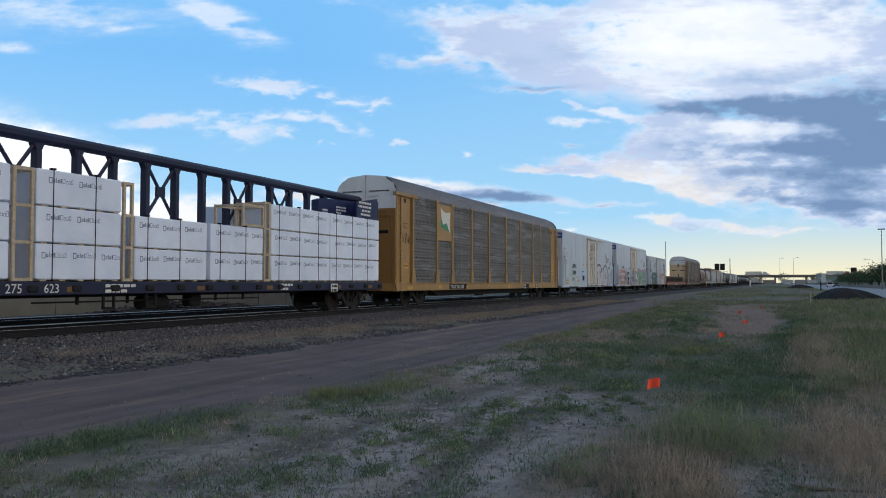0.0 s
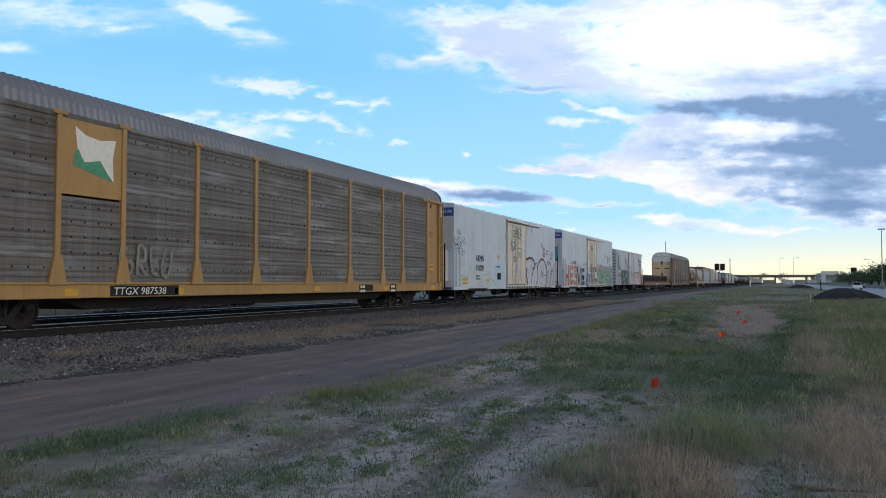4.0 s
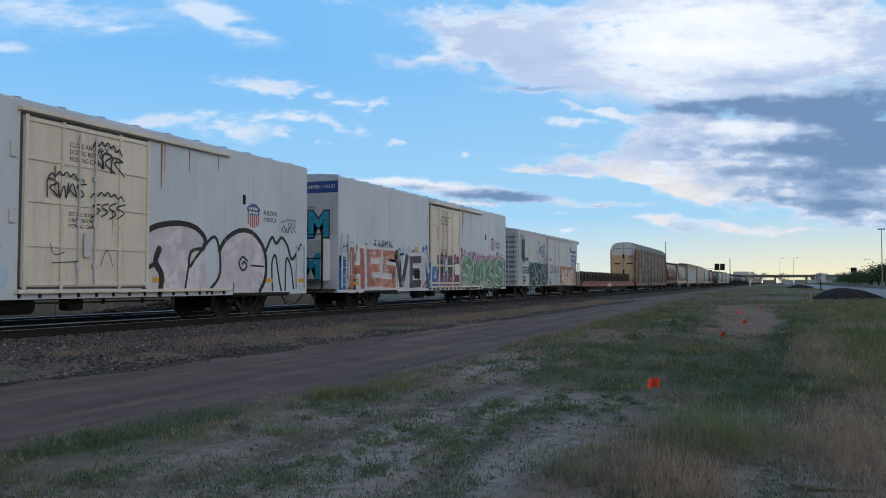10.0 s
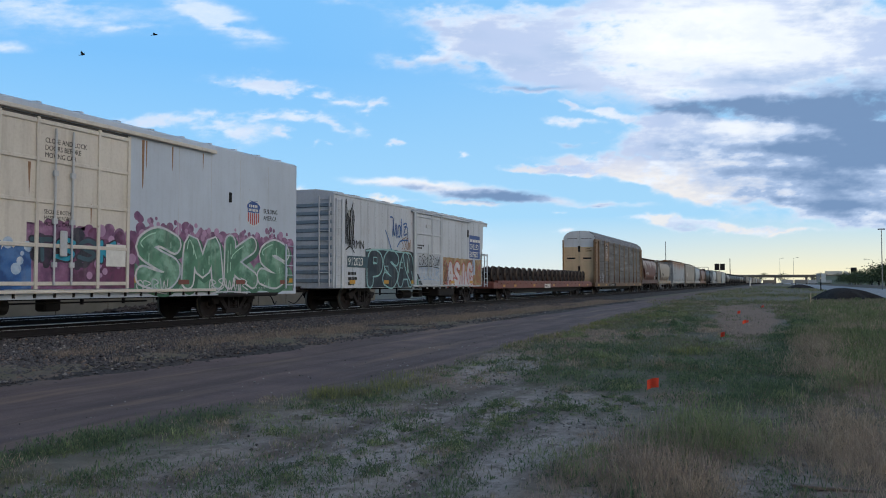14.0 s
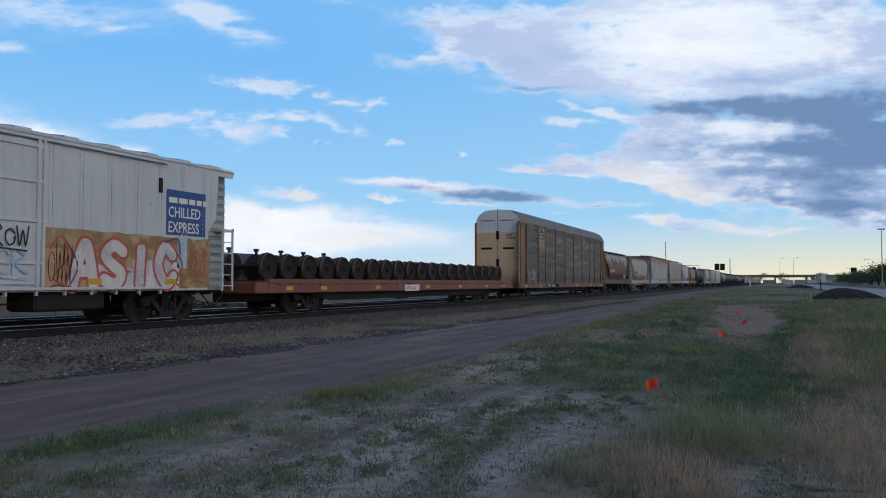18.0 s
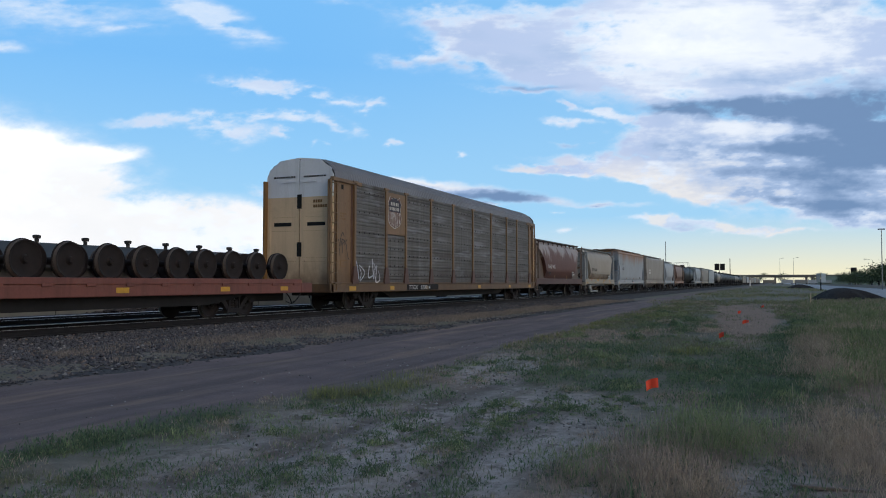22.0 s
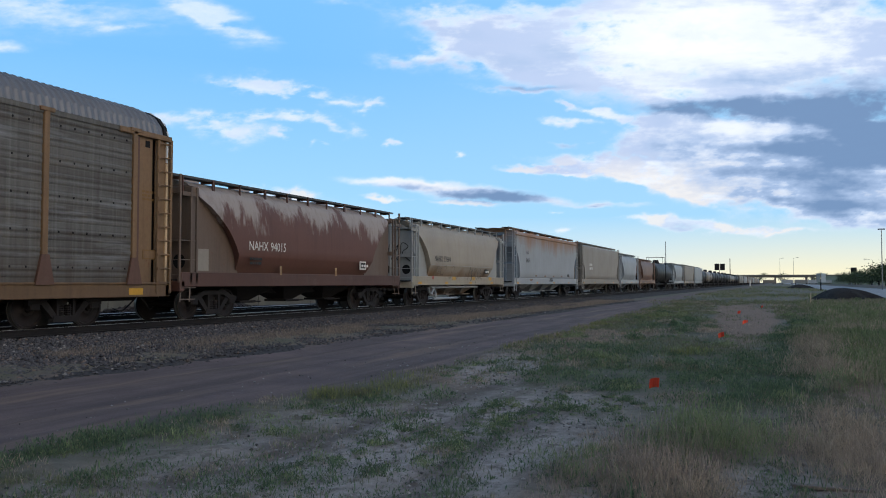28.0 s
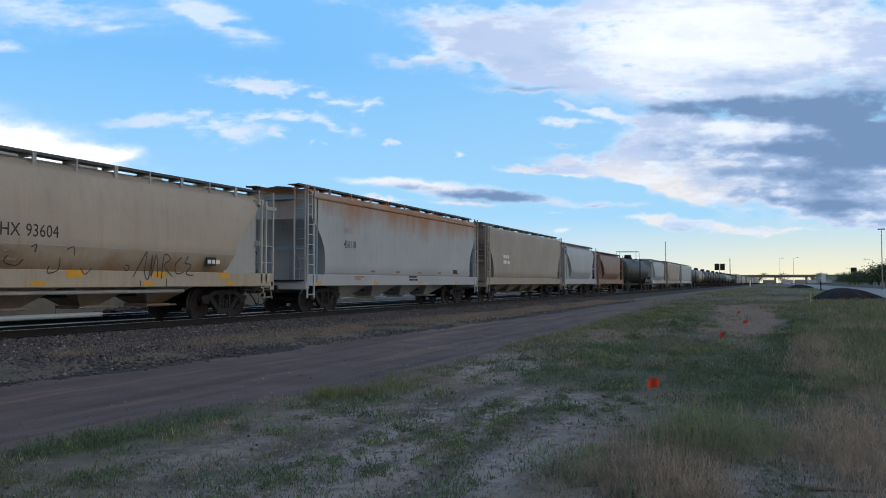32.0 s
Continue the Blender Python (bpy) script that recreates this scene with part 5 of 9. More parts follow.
# ---- older insulated car with riveted posts ----
L, W, Z0, Z1 = 17.65, 1.52, 0.88, 4.5
r3 = car_thing("insulated_box_car", "aged white riveted box car with blue-grey and ochre graffiti", 108.1)
prof = [(-W, Z0), (W, Z0), (W, Z1), (W - 0.1, Z1 + 0.06), (0, Z1 + 0.16), (-W + 0.1, Z1 + 0.06), (-W, Z1)]
part("body", Mesh().slab(prof, 0.0, L - 1.2, "xz"), M["white_old"], r3)
m = Mesh()
m.box(-W, W - 0.35, L - 1.2, L, Z0, Z1)
part("end_recess", m, M["steelblue"], r3, "louvred slate-blue end wall")
m = Mesh()
m.slab([(L - 1.2, 2.6), (L - 0.85, 3.0), (L - 0.75, 4.3), (L - 0.05, 4.3), (L - 0.05, Z1), (L - 1.2, Z1)], W - 0.06, W)
m.box(-W, W, L - 0.05, L, Z1 - 0.1, Z1)
part("end_fascia", m, M["white_old"], r3)
m = Mesh()
for i in range(13):
    m.box(W - 0.36, W - 0.3, L - 1.15, L - 0.05, 1.0 + i * 0.25, 1.14 + i * 0.25)
each("louvre", m, M["frame_hop"], r3)
m = Mesh()
m.slab(prof[2:], L - 1.2, L - 0.02, "xz")
part("end_roof", m, M["white_old"], r3)
for y in list(np.arange(0.25, 7.0, 0.62)) + list(np.arange(10.75, 16.2, 0.9)):
    m = Mesh()
    m.box(W, W + 0.008, y, y + 0.1, Z0 + 0.1, Z1 - 0.12)
    for z in np.arange(Z0 + 0.2, Z1 - 0.2, 0.13):
        m.box(W + 0.007, W + 0.016, y + 0.02, y + 0.045, z, z + 0.03)
    part("riveted_seam", m, M["white_old"], r3)
    part("seam_gap", Mesh().box(W, W + 0.004, y + 0.1, y + 0.114, Z0 + 0.1, Z1 - 0.12), M["grating"], r3)
m = Mesh()
for y in np.arange(0.4, L - 0.4, 1.35):
    m.slab([(W - 0.02, Z1 + 0.0), (W - 0.06, Z1 + 0.09), (0.5, Z1 + 0.23), (-0.5, Z1 + 0.23), (-W, Z1 + 0.05)], y, y + 0.45, "xz")
each("roof_rib", m, M["grey_end"], r3)
m = Mesh()
m.box(W, W + 0.035, -0.02, L - 0.1, Z1 - 0.05, Z1 + 0.015, 0.01)
part("eave_rail", m, M["white_old"], r3)
d = part("plug_door", Mesh().box(W, W + 0.07, 7.25, 10.55, 1.05, 4.3, 0.015), M["white_old"], r3, "riveted white plug door")
m = Mesh()
for y in (7.2, 7.35, 10.35, 10.5, 9.25):
    m.box(W + 0.05, W + 0.13, y, y + 0.08, 1.0, 4.4, 0.01)
for z in (1.5, 2.45, 3.35, 4.15):
    m.box(W + 0.06, W + 0.11, 7.25, 10.55, z, z + 0.08, 0.01)
each("door_bar", m, M["white_old"], d)
m = Mesh()
for y in (8.75,):
    m.rod((W + 0.14, y, 1.4), (W + 0.14, y, 2.9), 0.025, 6)
m.box(W + 0.07, W + 0.12, 8.55, 9.1, 3.7, 3.85)
each("lock_rod", m, M["grey_end"], d)
bars("door_marking", d, W + 0.072, 7.6, 2.8, (5, 4), 0.07, M["under"], 3)
m = Mesh()
m.box(W, W + 0.12, 7.0, 14.6, 4.34, 4.4, 0.01)
m.box(W, W + 0.15, 7.0, 14.6, 0.92, 0.99, 0.01)
for y in np.arange(7.2, 14.6, 0.8):
    m.box(W, W + 0.07, y, y + 0.05, 0.8, 0.92)
each("door_rail", m, M["white_old"], r3)
ladder(r3, W + 0.03, 0.1, 0.55, 0.9, 4.3, M["white_old"], 0.36)
m = Mesh()
for y in (L - 0.55, L - 0.06):
    m.box(W - 0.03, W + 0.02, y, y + 0.05, 0.85, 2.75)
for z in np.arange(1.0, 2.75, 0.33):
    m.rod((W, L - 0.5, z), (W, L - 0.02, z), 0.016, 6)
m.box(W - 0.35, W + 0.02, L - 0.6, L, 2.65, 2.72)
part("corner_ladder", m, M["white_old"], r3)
end_ladder(r3, -0.06, W - 0.6, W - 0.15, 0.95, 4.4, M["grey_end"])
m = Mesh()
for z in np.arange(1.1, 4.3, 0.32):
    m.box(-W + 0.05, W - 0.05, -0.05, 0.0, z, z + 0.15, 0.02)
each("end_rib", m, M["steelblue"], r3, "ribbed grey end wall")
part("reefer_vent", Mesh().box(W, W + 0.04, 14.35, 14.47, 3.55, 3.95), M["under"], r3)
patch("blue_panel", r3, W + 0.009, 14.65, 16.3, 2.42, 3.68, M["blue"], "blue panel with white lettering")
write("slogan", "CHILLED\nEXPRESS", 0.42, M["letter_white"], r3, (W + 0.014, 14.72, 2.92), stretch=0.83, fat=0.004)
bars("panel_lettering", r3, W + 0.014, 14.75, 3.32, (5,), 0.15, M["letter_white"], 6)
write("reporting_mark", "ARMN", 0.5, M["letter_black"], r3, (W + 0.018, 1.1, 2.45), stretch=0.95)
patch("number_ground", r3, W + 0.017, 1.05, 2.85, 1.7, 2.15, M["slate"])
write("car_number", "912023", 0.45, M["letter_white"], r3, (W + 0.024, 1.1, 1.78), stretch=0.92)
bars("weight_line", r3, W + 0.018, 1.1, 1.4, (3, 3, 2), 0.12, M["letter_black"], 9)
INK = spray("blue_black_spray", "1f2d38", "35474f", "18222c")
TEALINE = plain("pale_teal_spray", "8fb4b4", 0.55, 0.0, 0.15, 3.0)
cloud_patch(r3, INK, 2.55, 7.25, 0.9, 2.5, W + 0.018, 21, 0.05, "blue-black sprayed ground")
throw_up(r3, "PSA", 2.65, 0.88, 4.5, 1.62, 0.52, [INK], TEALINE, W + 0.0195, 10, None, 0.1, None, 0.05)
for k, pts in enumerate(([(6.5, 2.25), (6.75, 1.55), (6.55, 1.5)], [(6.8, 2.2), (7.2, 1.8), (6.85, 1.45)], [(7.3, 2.0), (7.3, 0.95), (7.75, 0.95)], [(7.45, 1.7), (7.85, 0.95), (8.25, 0.95)])):
    x = W + (0.035 if k < 2 else 0.0735)
    part("graffiti_shard", Mesh().slab(pts, x, x + 0.001), (SEAGREEN, INK)[k % 2], r3, "pale green sprayed shard")
m = Mesh()
for pts in ([(2.6, 2.4), (4.0, 2.5), (5.6, 2.45), (6.9, 2.4), (7.2, 1.9)], [(6.1, 2.4), (6.35, 1.7), (6.9, 1.1), (7.05, 0.9)]):
    ribbon(m, curve_pts(pts, 6), 0.07, W + 0.036)
part("graffiti_outline", m, TEALINE, r3, "pale teal outline of the piece")
for y, z in ((4.25, 1.55), (5.75, 1.75), (3.2, 1.9)):
    m = Mesh()
    ribbon(m, [(y, z), (y + 0.35, z), (y + 0.35, z + 0.25), (y + 0.02, z + 0.25), (y, z)], 0.045, W + 0.034)
    part("graffiti_box", m, TEALINE, r3, "pale teal sprayed box")
PEACH = plain("peach_spray", "b08c68", 0.55, 0.0, 0.25, 2.5)
PINKGREY = spray("pink_grey_spray", "c6c0c2", "b3a9b0", "cfcacb")
cloud_patch(r3, M["ochre"], 10.65, 16.5, 0.95, 2.36, W + 0.018, 22, 0.025, "ochre sprayed ground with a straight top")
cloud_patch(r3, PEACH, 10.65, 11.9, 0.9, 1.9, W + 0.0188, 23, 0.12, "peach sprayed ground")
cloud_patch(r3, M["paleblue"], 15.1, 15.5, 1.5, 2.4, W + 0.0188, 24, 0.1, "pale blue sprayed run")
dots(r3, M["salmon"], 10.8, 16.4, 1.0, 2.1, 12, W + 0.019, 66, (0.06, 0.18))
bumpy(r3, PINKGREY, 11.9, 15.2, 0.9, 1.45, W + 0.0192, 67, (0.15, 0.3), "pale washed ground under the letters")
throw_up(r3, "ASIC", 11.35, 0.86, 3.75, 1.32, 0.34, [PINKGREY], M["shield_red"], W + 0.0205, 12, None, 0.1, M["spraywhite"], 0.2)
for k, pts in enumerate(([(10.8, 1.9), (11.1, 2.2), (11.3, 1.7), (10.9, 1.2), (11.4, 1.0)], [(11.2, 2.15), (11.6, 1.5), (11.3, 0.95)], [(15.0, 2.0), (15.3, 1.6), (15.05, 1.1), (15.5, 0.95)], [(14.6, 2.2), (15.1, 2.3), (15.2, 1.9)])):
    part("graffiti_outline", ribbon(Mesh(), curve_pts(pts, 6), 0.05, W + 0.036), (M["shield_red"], M["plum"])[k % 2], r3, "red outline round the letters")
scribble(r3, W + 0.04, 15.6, 1.2, 0.7, 0.8, 3, M["shield_red"], 0.03, 72)
scribble(r3, W + 0.04, 10.7, 1.1, 0.7, 1.0, 3, M["under"], 0.02, 73)
m = Mesh()
for pts in ([(4.8, 3.95), (5.15, 3.85), (5.05, 3.1)], [(5.1, 3.85), (5.25, 3.15), (5.4, 3.7), (5.5, 3.05)], [(5.6, 3.2), (5.65, 3.6), (5.85, 3.55), (5.8, 3.15), (5.6, 3.15)], [(5.95, 3.95), (6.0, 3.1)], [(6.15, 3.7), (6.5, 3.75), (6.2, 3.25), (6.55, 3.3)], [(6.25, 3.6), (6.6, 3.55), (6.65, 2.95)], [(4.35, 3.35), (4.7, 2.9), (5.05, 2.35)], [(5.5, 2.65), (5.9, 2.95), (6.65, 3.0)]):
    stroke(m, curve_pts(pts, 5), 0.07, W + 0.019)
part("spray_tag", m, M["sprayblue"], r3, "blue spray-can tag")
scribble(r3, W + 0.019, 0.9, 2.6, 0.7, 1.6, 6, M["letter_black"], 0.05, 32)
scribble(r3, W + 0.019, 5.95, 2.55, 0.95, 0.55, 4, RUSTRUN, 0.04, 33)
scribble(r3, W + 0.12, 7.6, 1.9, 2.5, 0.5, 8, M["letter_black"], 0.04, 34)
scribble(r3, W + 0.12, 7.6, 1.3, 2.5, 0.6, 6, M["paleblue"], 0.06, 35)
for ya in (1.2, 4.2, 7.0, 11.9, 14.6):
    patch("reflector", r3, W + 0.04, ya, ya + 0.45, 1.05, 1.2, M["yellow"])
for y in (3.1, L - 2.3):
    bogie(r3, y)
underframe(r3, L, 0.8, 0.9)
part("fuel_tank", Mesh().box(0.5, 1.45, 10.5, 12.6, 0.42, 0.86, 0.06), M["under"], r3)
coupler(r3, 0, -1)
coupler(r3, L, 1)
# ---- flat car loaded with spare wheelsets ----
L, W = 27.8, 1.48
flat = car_thing("flat_car", "rust-red steel flat car carrying rows of loose wheelsets", 126.85)
m = Mesh()
for s in (1, -1):
    m.box(s * W - 0.07 if s > 0 else -W, W if s > 0 else -W + 0.07, 0.9, L - 0.9, 0.74, 1.06, 0.015)
    m.box(s * W - 0.2 if s > 0 else -W, W + 0.02 if s > 0 else -W + 0.2, 0.9, L - 0.9, 1.06, 1.22, 0.012)
each("side_sill", m, M["rust_red"], flat)
m = Mesh()
m.box(-W + 0.2, W - 0.2, 0.9, L - 0.9, 1.08, 1.16)
part("deck", m, M["rust_red"], flat)
for a, b in ((0.15, 0.9), (L - 0.9, L - 0.15)):
    m = Mesh()
    m.box(-W, W, a, b, 0.74, 1.1, 0.03)
    part("end_sill", m, M["rust_red"], flat)
m = Mesh()
for y in np.arange(1.5, L - 1, 1.31):
    m.box(W - 0.06, W + 0.035, y, y + 0.3, 1.0, 1.1, 0.01)
each("stake_pocket", m, M["rust_red"], flat)
for y in (1.9, 4.2, 8.6, 13.9, 18.2, 22.4, 25.6):
    patch("reflector", flat, W + 0.001, y, y + 0.45, 0.83, 0.97, M["yellow"])
patch("number_board", flat, W + 0.002, 11.5, 13.1, 0.72, 1.01, M["letter_white"], "white number board with dark lettering")
write("board_lettering", "AOK  6316", 0.22, M["letter_black"], flat, (W + 0.008, 11.62, 0.79), stretch=1.0)
m = Mesh()
m.slab([(3.2, 0.76), (L - 3.2, 0.76), (L - 5.6, 0.42), (5.6, 0.42)], 1.05, 1.15)
m.slab([(4.5, 0.74), (L - 4.5, 0.74), (L - 6.5, 0.48), (6.5, 0.48)], -1.15, -1.05)
each("fish_belly_sill", m, M["under"], flat)
underframe(flat, L, 0.45, 0.8)
for y in (4.15, L - 4.15):
    bogie(flat, y)
coupler(flat, 0.1, -1)
coupler(flat, L - 0.1, 1)
for i in range(20):
    y = 1.55 + i * 1.3
    w = thing("loose_wheelset", "dark rusty wheelset lying across the flat car", "wheelset", "wheelsets on the flat car", m=WHEELSET_NEW)
    w.matrix_basis = pose(0, 0, 0)
    TRAIN.append((w, 126.85 + y, (random.uniform(-0.03, 0.03) + 0.22, random.uniform(0, 360), 1.16 + WR + 0.03)))
    k = thing("loose_wheelset", "dark rusty wheelset set back between its neighbours on the flat car", "wheelset", "wheelsets on the flat car", m=WHEELSET_NEW)
    TRAIN.append((k, 126.85 + y + 0.65, (-0.34, random.uniform(0, 360), 1.16 + WR + 0.03)))

# ---- centre-beam car with wrapped wallboard ----
L, W, S0 = 24.2, 1.42, 7.1
cb = car_thing("centre_beam_car", "blue-black centre-beam flat car loaded with white wrapped boards", S0)
m = Mesh()
for s in (1, -1):
    m.box(s * W - 0.1 if s > 0 else -W, W if s > 0 else -W + 0.1, 0.1, L - 0.1, 0.8, 1.12, 0.02)
m.box(-W + 0.1, W - 0.1, 0.1, L - 0.1, 1.0, 1.1)
part("deck_frame", m, M["beam"], cb)
m = Mesh()
m.box(-0.16, 0.16, 0.0, L + 0.45, 4.58, 4.88, 0.09)
part("top_chord", m, M["beam"], cb, "blue-black top beam")
for i in range(17):
    y = 1.4 + i * 1.26 + 0.0
    m = Mesh()
    m.box(-0.12, 0.12, y - 0.075, y + 0.075, 1.1, 4.59, 0.01)
    m.slab([(y - 0.17, 4.59), (y + 0.17, 4.59), (y + 0.075, 4.4), (y - 0.075, 4.4)], -0.1, 0.1)
    part("upright", m, M["beam"], cb)
for i in (0, 2, 4, 6, 8, 11, 13):
    y = 1.4 + i * 1.26
    m = Mesh()
    for a, b in (((0, y + 0.1, 4.5), (0, y + 1.16, 3.1)), ((0, y + 1.16, 4.5), (0, y + 0.1, 3.1))):
        m.rod(a, b, 0.05, 6)
    m.box(-0.05, 0.05, y + 0.45, y + 0.8, 3.65, 3.95, 0.01)
    part("cross_brace", m, M["beam"], cb)
for y in (0.1, L - 0.42):
    m = Mesh()
    m.box(-1.33, 1.33, y, y + 0.1, 1.1, 4.55, 0.03)
    bk = part("bulkhead", m, M["navy"], cb, "navy end bulkhead with white lettering")
for yy, x0, x1 in ((L - 1.6, -1.2, -0.2), ):
    m = Mesh()
    m.slab([(L - 3.3, 4.4), (L - 3.3, 3.4), (L - 0.3, 3.4), (L - 0.3, 4.6), (L - 2.9, 4.5)], -0.16, 0.17)
    bk = part("gusset_plate", m, M["navy"], cb, "navy plate at the beam's end")
    bars("plate_lettering", bk, 0.172, L - 1.9, 4.2, (5, 5, 3), 0.07, M["letter_white"], 2)
    bars("plate_lettering", bk, 0.172, L - 3.0, 4.0, (3, 3), 0.07, M["letter_white"], 3)
m = Mesh().slab([(21.95, 3.7), (23.78, 3.7), (23.78, 4.66), (21.95, 4.36)], 1.27, 1.32)
sign = part("side_sign", m, M["navy"], cb, "navy side plate with white lettering")
for i, (words, y) in enumerate((((5,), 22.15), ((6,), 22.1), ((4,), 22.4), ((4,), 22.3))):
    bars("plate_lettering", sign, 1.321, y, 4.33 - 0.16 * i, words, 0.085, M["letter_white"], 20 + i)
write("car_number", "275", 0.3, M["letter_white"], cb, (W + 0.003, 5.72, 0.86))
write("car_number", "623", 0.3, M["letter_white"], cb, (W + 0.003, 6.74, 0.86))
m = Mesh()
for i in range(20):
    y = 0.1 + i * 1.24
    m.box(W - 0.02, W + 0.07, y, y + 0.28, 0.88, 1.04, 0.03)
each("strap_winch", m, M["under"], cb)
bars("side_marking", cb, W + 0.003, 8.6, 0.98, (5, 4), 0.08, M["letter_white"], 5)
bars("side_marking", cb, W + 0.003, 16.4, 0.98, (4, 3), 0.08, M["letter_white"], 6)
board = patch("data_board", cb, W + 0.075, 19.64, 20.14, 0.76, 1.06, M["letter_white"], "small white data board")
bars("board_lettering", board, W + 0.08, 19.7, 0.92, (2, 2), 0.09, M["letter_black"], 8)
for y in (7.4, 12.1, 15.6, 20.2, 22.8):
    patch("reflector", cb, W + 0.001, y, y + 0.34, 0.87, 1.0, M["tan_dark"])
underframe(cb, L, 0.72, 0.95)
for y in (3.4, L - 2.3):
    bogie(cb, y)
coupler(cb, 0.1, -1)
coupler(cb, L, 1)
m = Mesh()
for y in (8.6, 10.1):
    m.box(W - 0.12, W - 0.06, y, y + 0.05, 0.45, 0.85)
    m.box(W - 0.12, W - 0.06, y + 0.35, y + 0.4, 0.45, 0.85)
    m.box(W - 0.12, W - 0.06, y, y + 0.4, 0.42, 0.48)
each("step_iron", m, M["under"], cb)


def pack(S, y0, y1, z0, z1, seed, far=False):
    """A shrink-wrapped pack of boards, with its printed line of bars."""
    x0, x1 = (0.2, W - 0.02) if not far else (-W + 0.02, -0.2)
    t = thing("wallboard_pack", "white shrink-wrapped pack of wallboard strapped on the flat car", "wallboard pack", "packs on the centre-beam car", m=Mesh().box(x0, x1, y0, y1, z0, z1, 0.025), material=M["wrap"])
    if not far:
        rnd = random.Random(seed)
        m, thin = Mesh(), Mesh()
        y = y0 + 0.08 + rnd.uniform(0, 0.3)
        while y < y1 - 0.55:
            z = z1 - 0.3 + rnd.uniform(-0.02, 0.02)
            q = y
            for i, (w, h, d) in enumerate(((0.105, 0.115, 0.03), (0.06, 0.075, 0), (0.026, 0.115, 0), (0.06, 0.075, 0), (0.04, 0.105, 0), (0.08, 0.115, 0), (0.065, 0.075, 0), (0.055, 0.075, 0), (0.055, 0.115, 0))):
                e = 0.02 if i < 5 else 0.011
                e = min(e, w * 0.45)
                ring = [(q, z - d), (q + w, z - d), (q + w, z + h), (q, z + h), (q + e, z - d + e), (q + w - e, z - d + e), (q + w - e, z + h - e), (q + e, z + h - e)]
                (m if i < 5 else thin).add([(x1 + 0.0015, a, b) for a, b in ring], [(k, (k + 1) % 4, 4 + (k + 1) % 4, 4 + k) for k in range(4)])
                q += w + 0.02
            y += 0.9
        each("printed_mark", m, PRINT, t)
        each("thin_printed_mark", thin, PRINT, t)
    TRAIN.append((t, S0, (0, 0, 0)))


PRINT = plain("blue_grey_print", "59647f")
STACKS = [(2.9, 5.84, 3), (6.52, 9.13, 3), (9.62, 12.55, 2), (12.7, 15.4, 2), (15.85, 19.7, 3), (19.72, 23.8, 3)]
n = 0
for y0, y1, tiers in STACKS:
    h = 0.83
    for k in range(tiers):
        n += 1
        z = 1.17 + k * (h + 0.035)
        pack(S0, y0 + random.uniform(0, 0.02), y1 - random.uniform(0, 0.02), z, z + h, n)
        pack(S0, y0, y1, z, z + h, n, True)
        for y in np.arange(y0 + 0.15, y1 - 0.1, 0.55):
            m = Mesh().box(0.25, W - 0.03, y, y + 0.16, z - 0.036, z - 0.001)
            t = thing("dunnage_strip", "pale timber spacer between two packs of boards", "timber spacer", "spacers on the centre-beam car", m=m, material=M["wood"])
            TRAIN.append((t, S0, (0, 0, 0)))
    top = 1.17 + tiers * (h + 0.035) - 0.03
    for y in np.arange(y0 + 0.45, y1, 1.28):
        m = Mesh()
        m.box(W - 0.018, W - 0.008, y, y + 0.022, 1.0, top)
        m.box(0.3, W, y, y + 0.022, top, top + 0.01)
        m.box(W - 0.12, W + 0.0, y - 0.04, y + 0.08, top, top + 0.045, 0.01)
        t = thing("load_strap", "black strap with a corner guard over the board packs", "strap", "straps on the centre-beam car", m=m, material=M["under"])
        TRAIN.append((t, S0, (0, 0, 0)))
# timber frames in the gaps between stacks
for y0, y1, low, z1 in ((5.9, 6.46, 1.13, 3.72), (9.2, 9.56, 1.13, 3.72), (15.46, 15.8, 1.13, 3.78), (14.3, 15.44, 2.9, 3.62)):
    m = Mesh()
    for x in (0.25, W - 0.1):
        for y in (y0, y1 - 0.08):
            m.box(x, x + 0.08, y, y + 0.08, low, z1, 0.006)
        for z in np.linspace(low, z1 - 0.08, 2 if low > 2 else 4):
            m.box(x + 0.004, x + 0.072, y0 + 0.08, y1 - 0.08, z, z + 0.08, 0.006)
    for y in (y0, y1 - 0.08):
        m.box(0.33, W - 0.1, y, y + 0.05, z1 - 0.09, z1 - 0.01)
    t = thing("timber_crate", "pale timber crate of slats filling a gap in the load", "timber crate", "crates on the centre-beam car", m=m, material=M["wood"])
    TRAIN.append((t, S0, (0, 0, 0)))


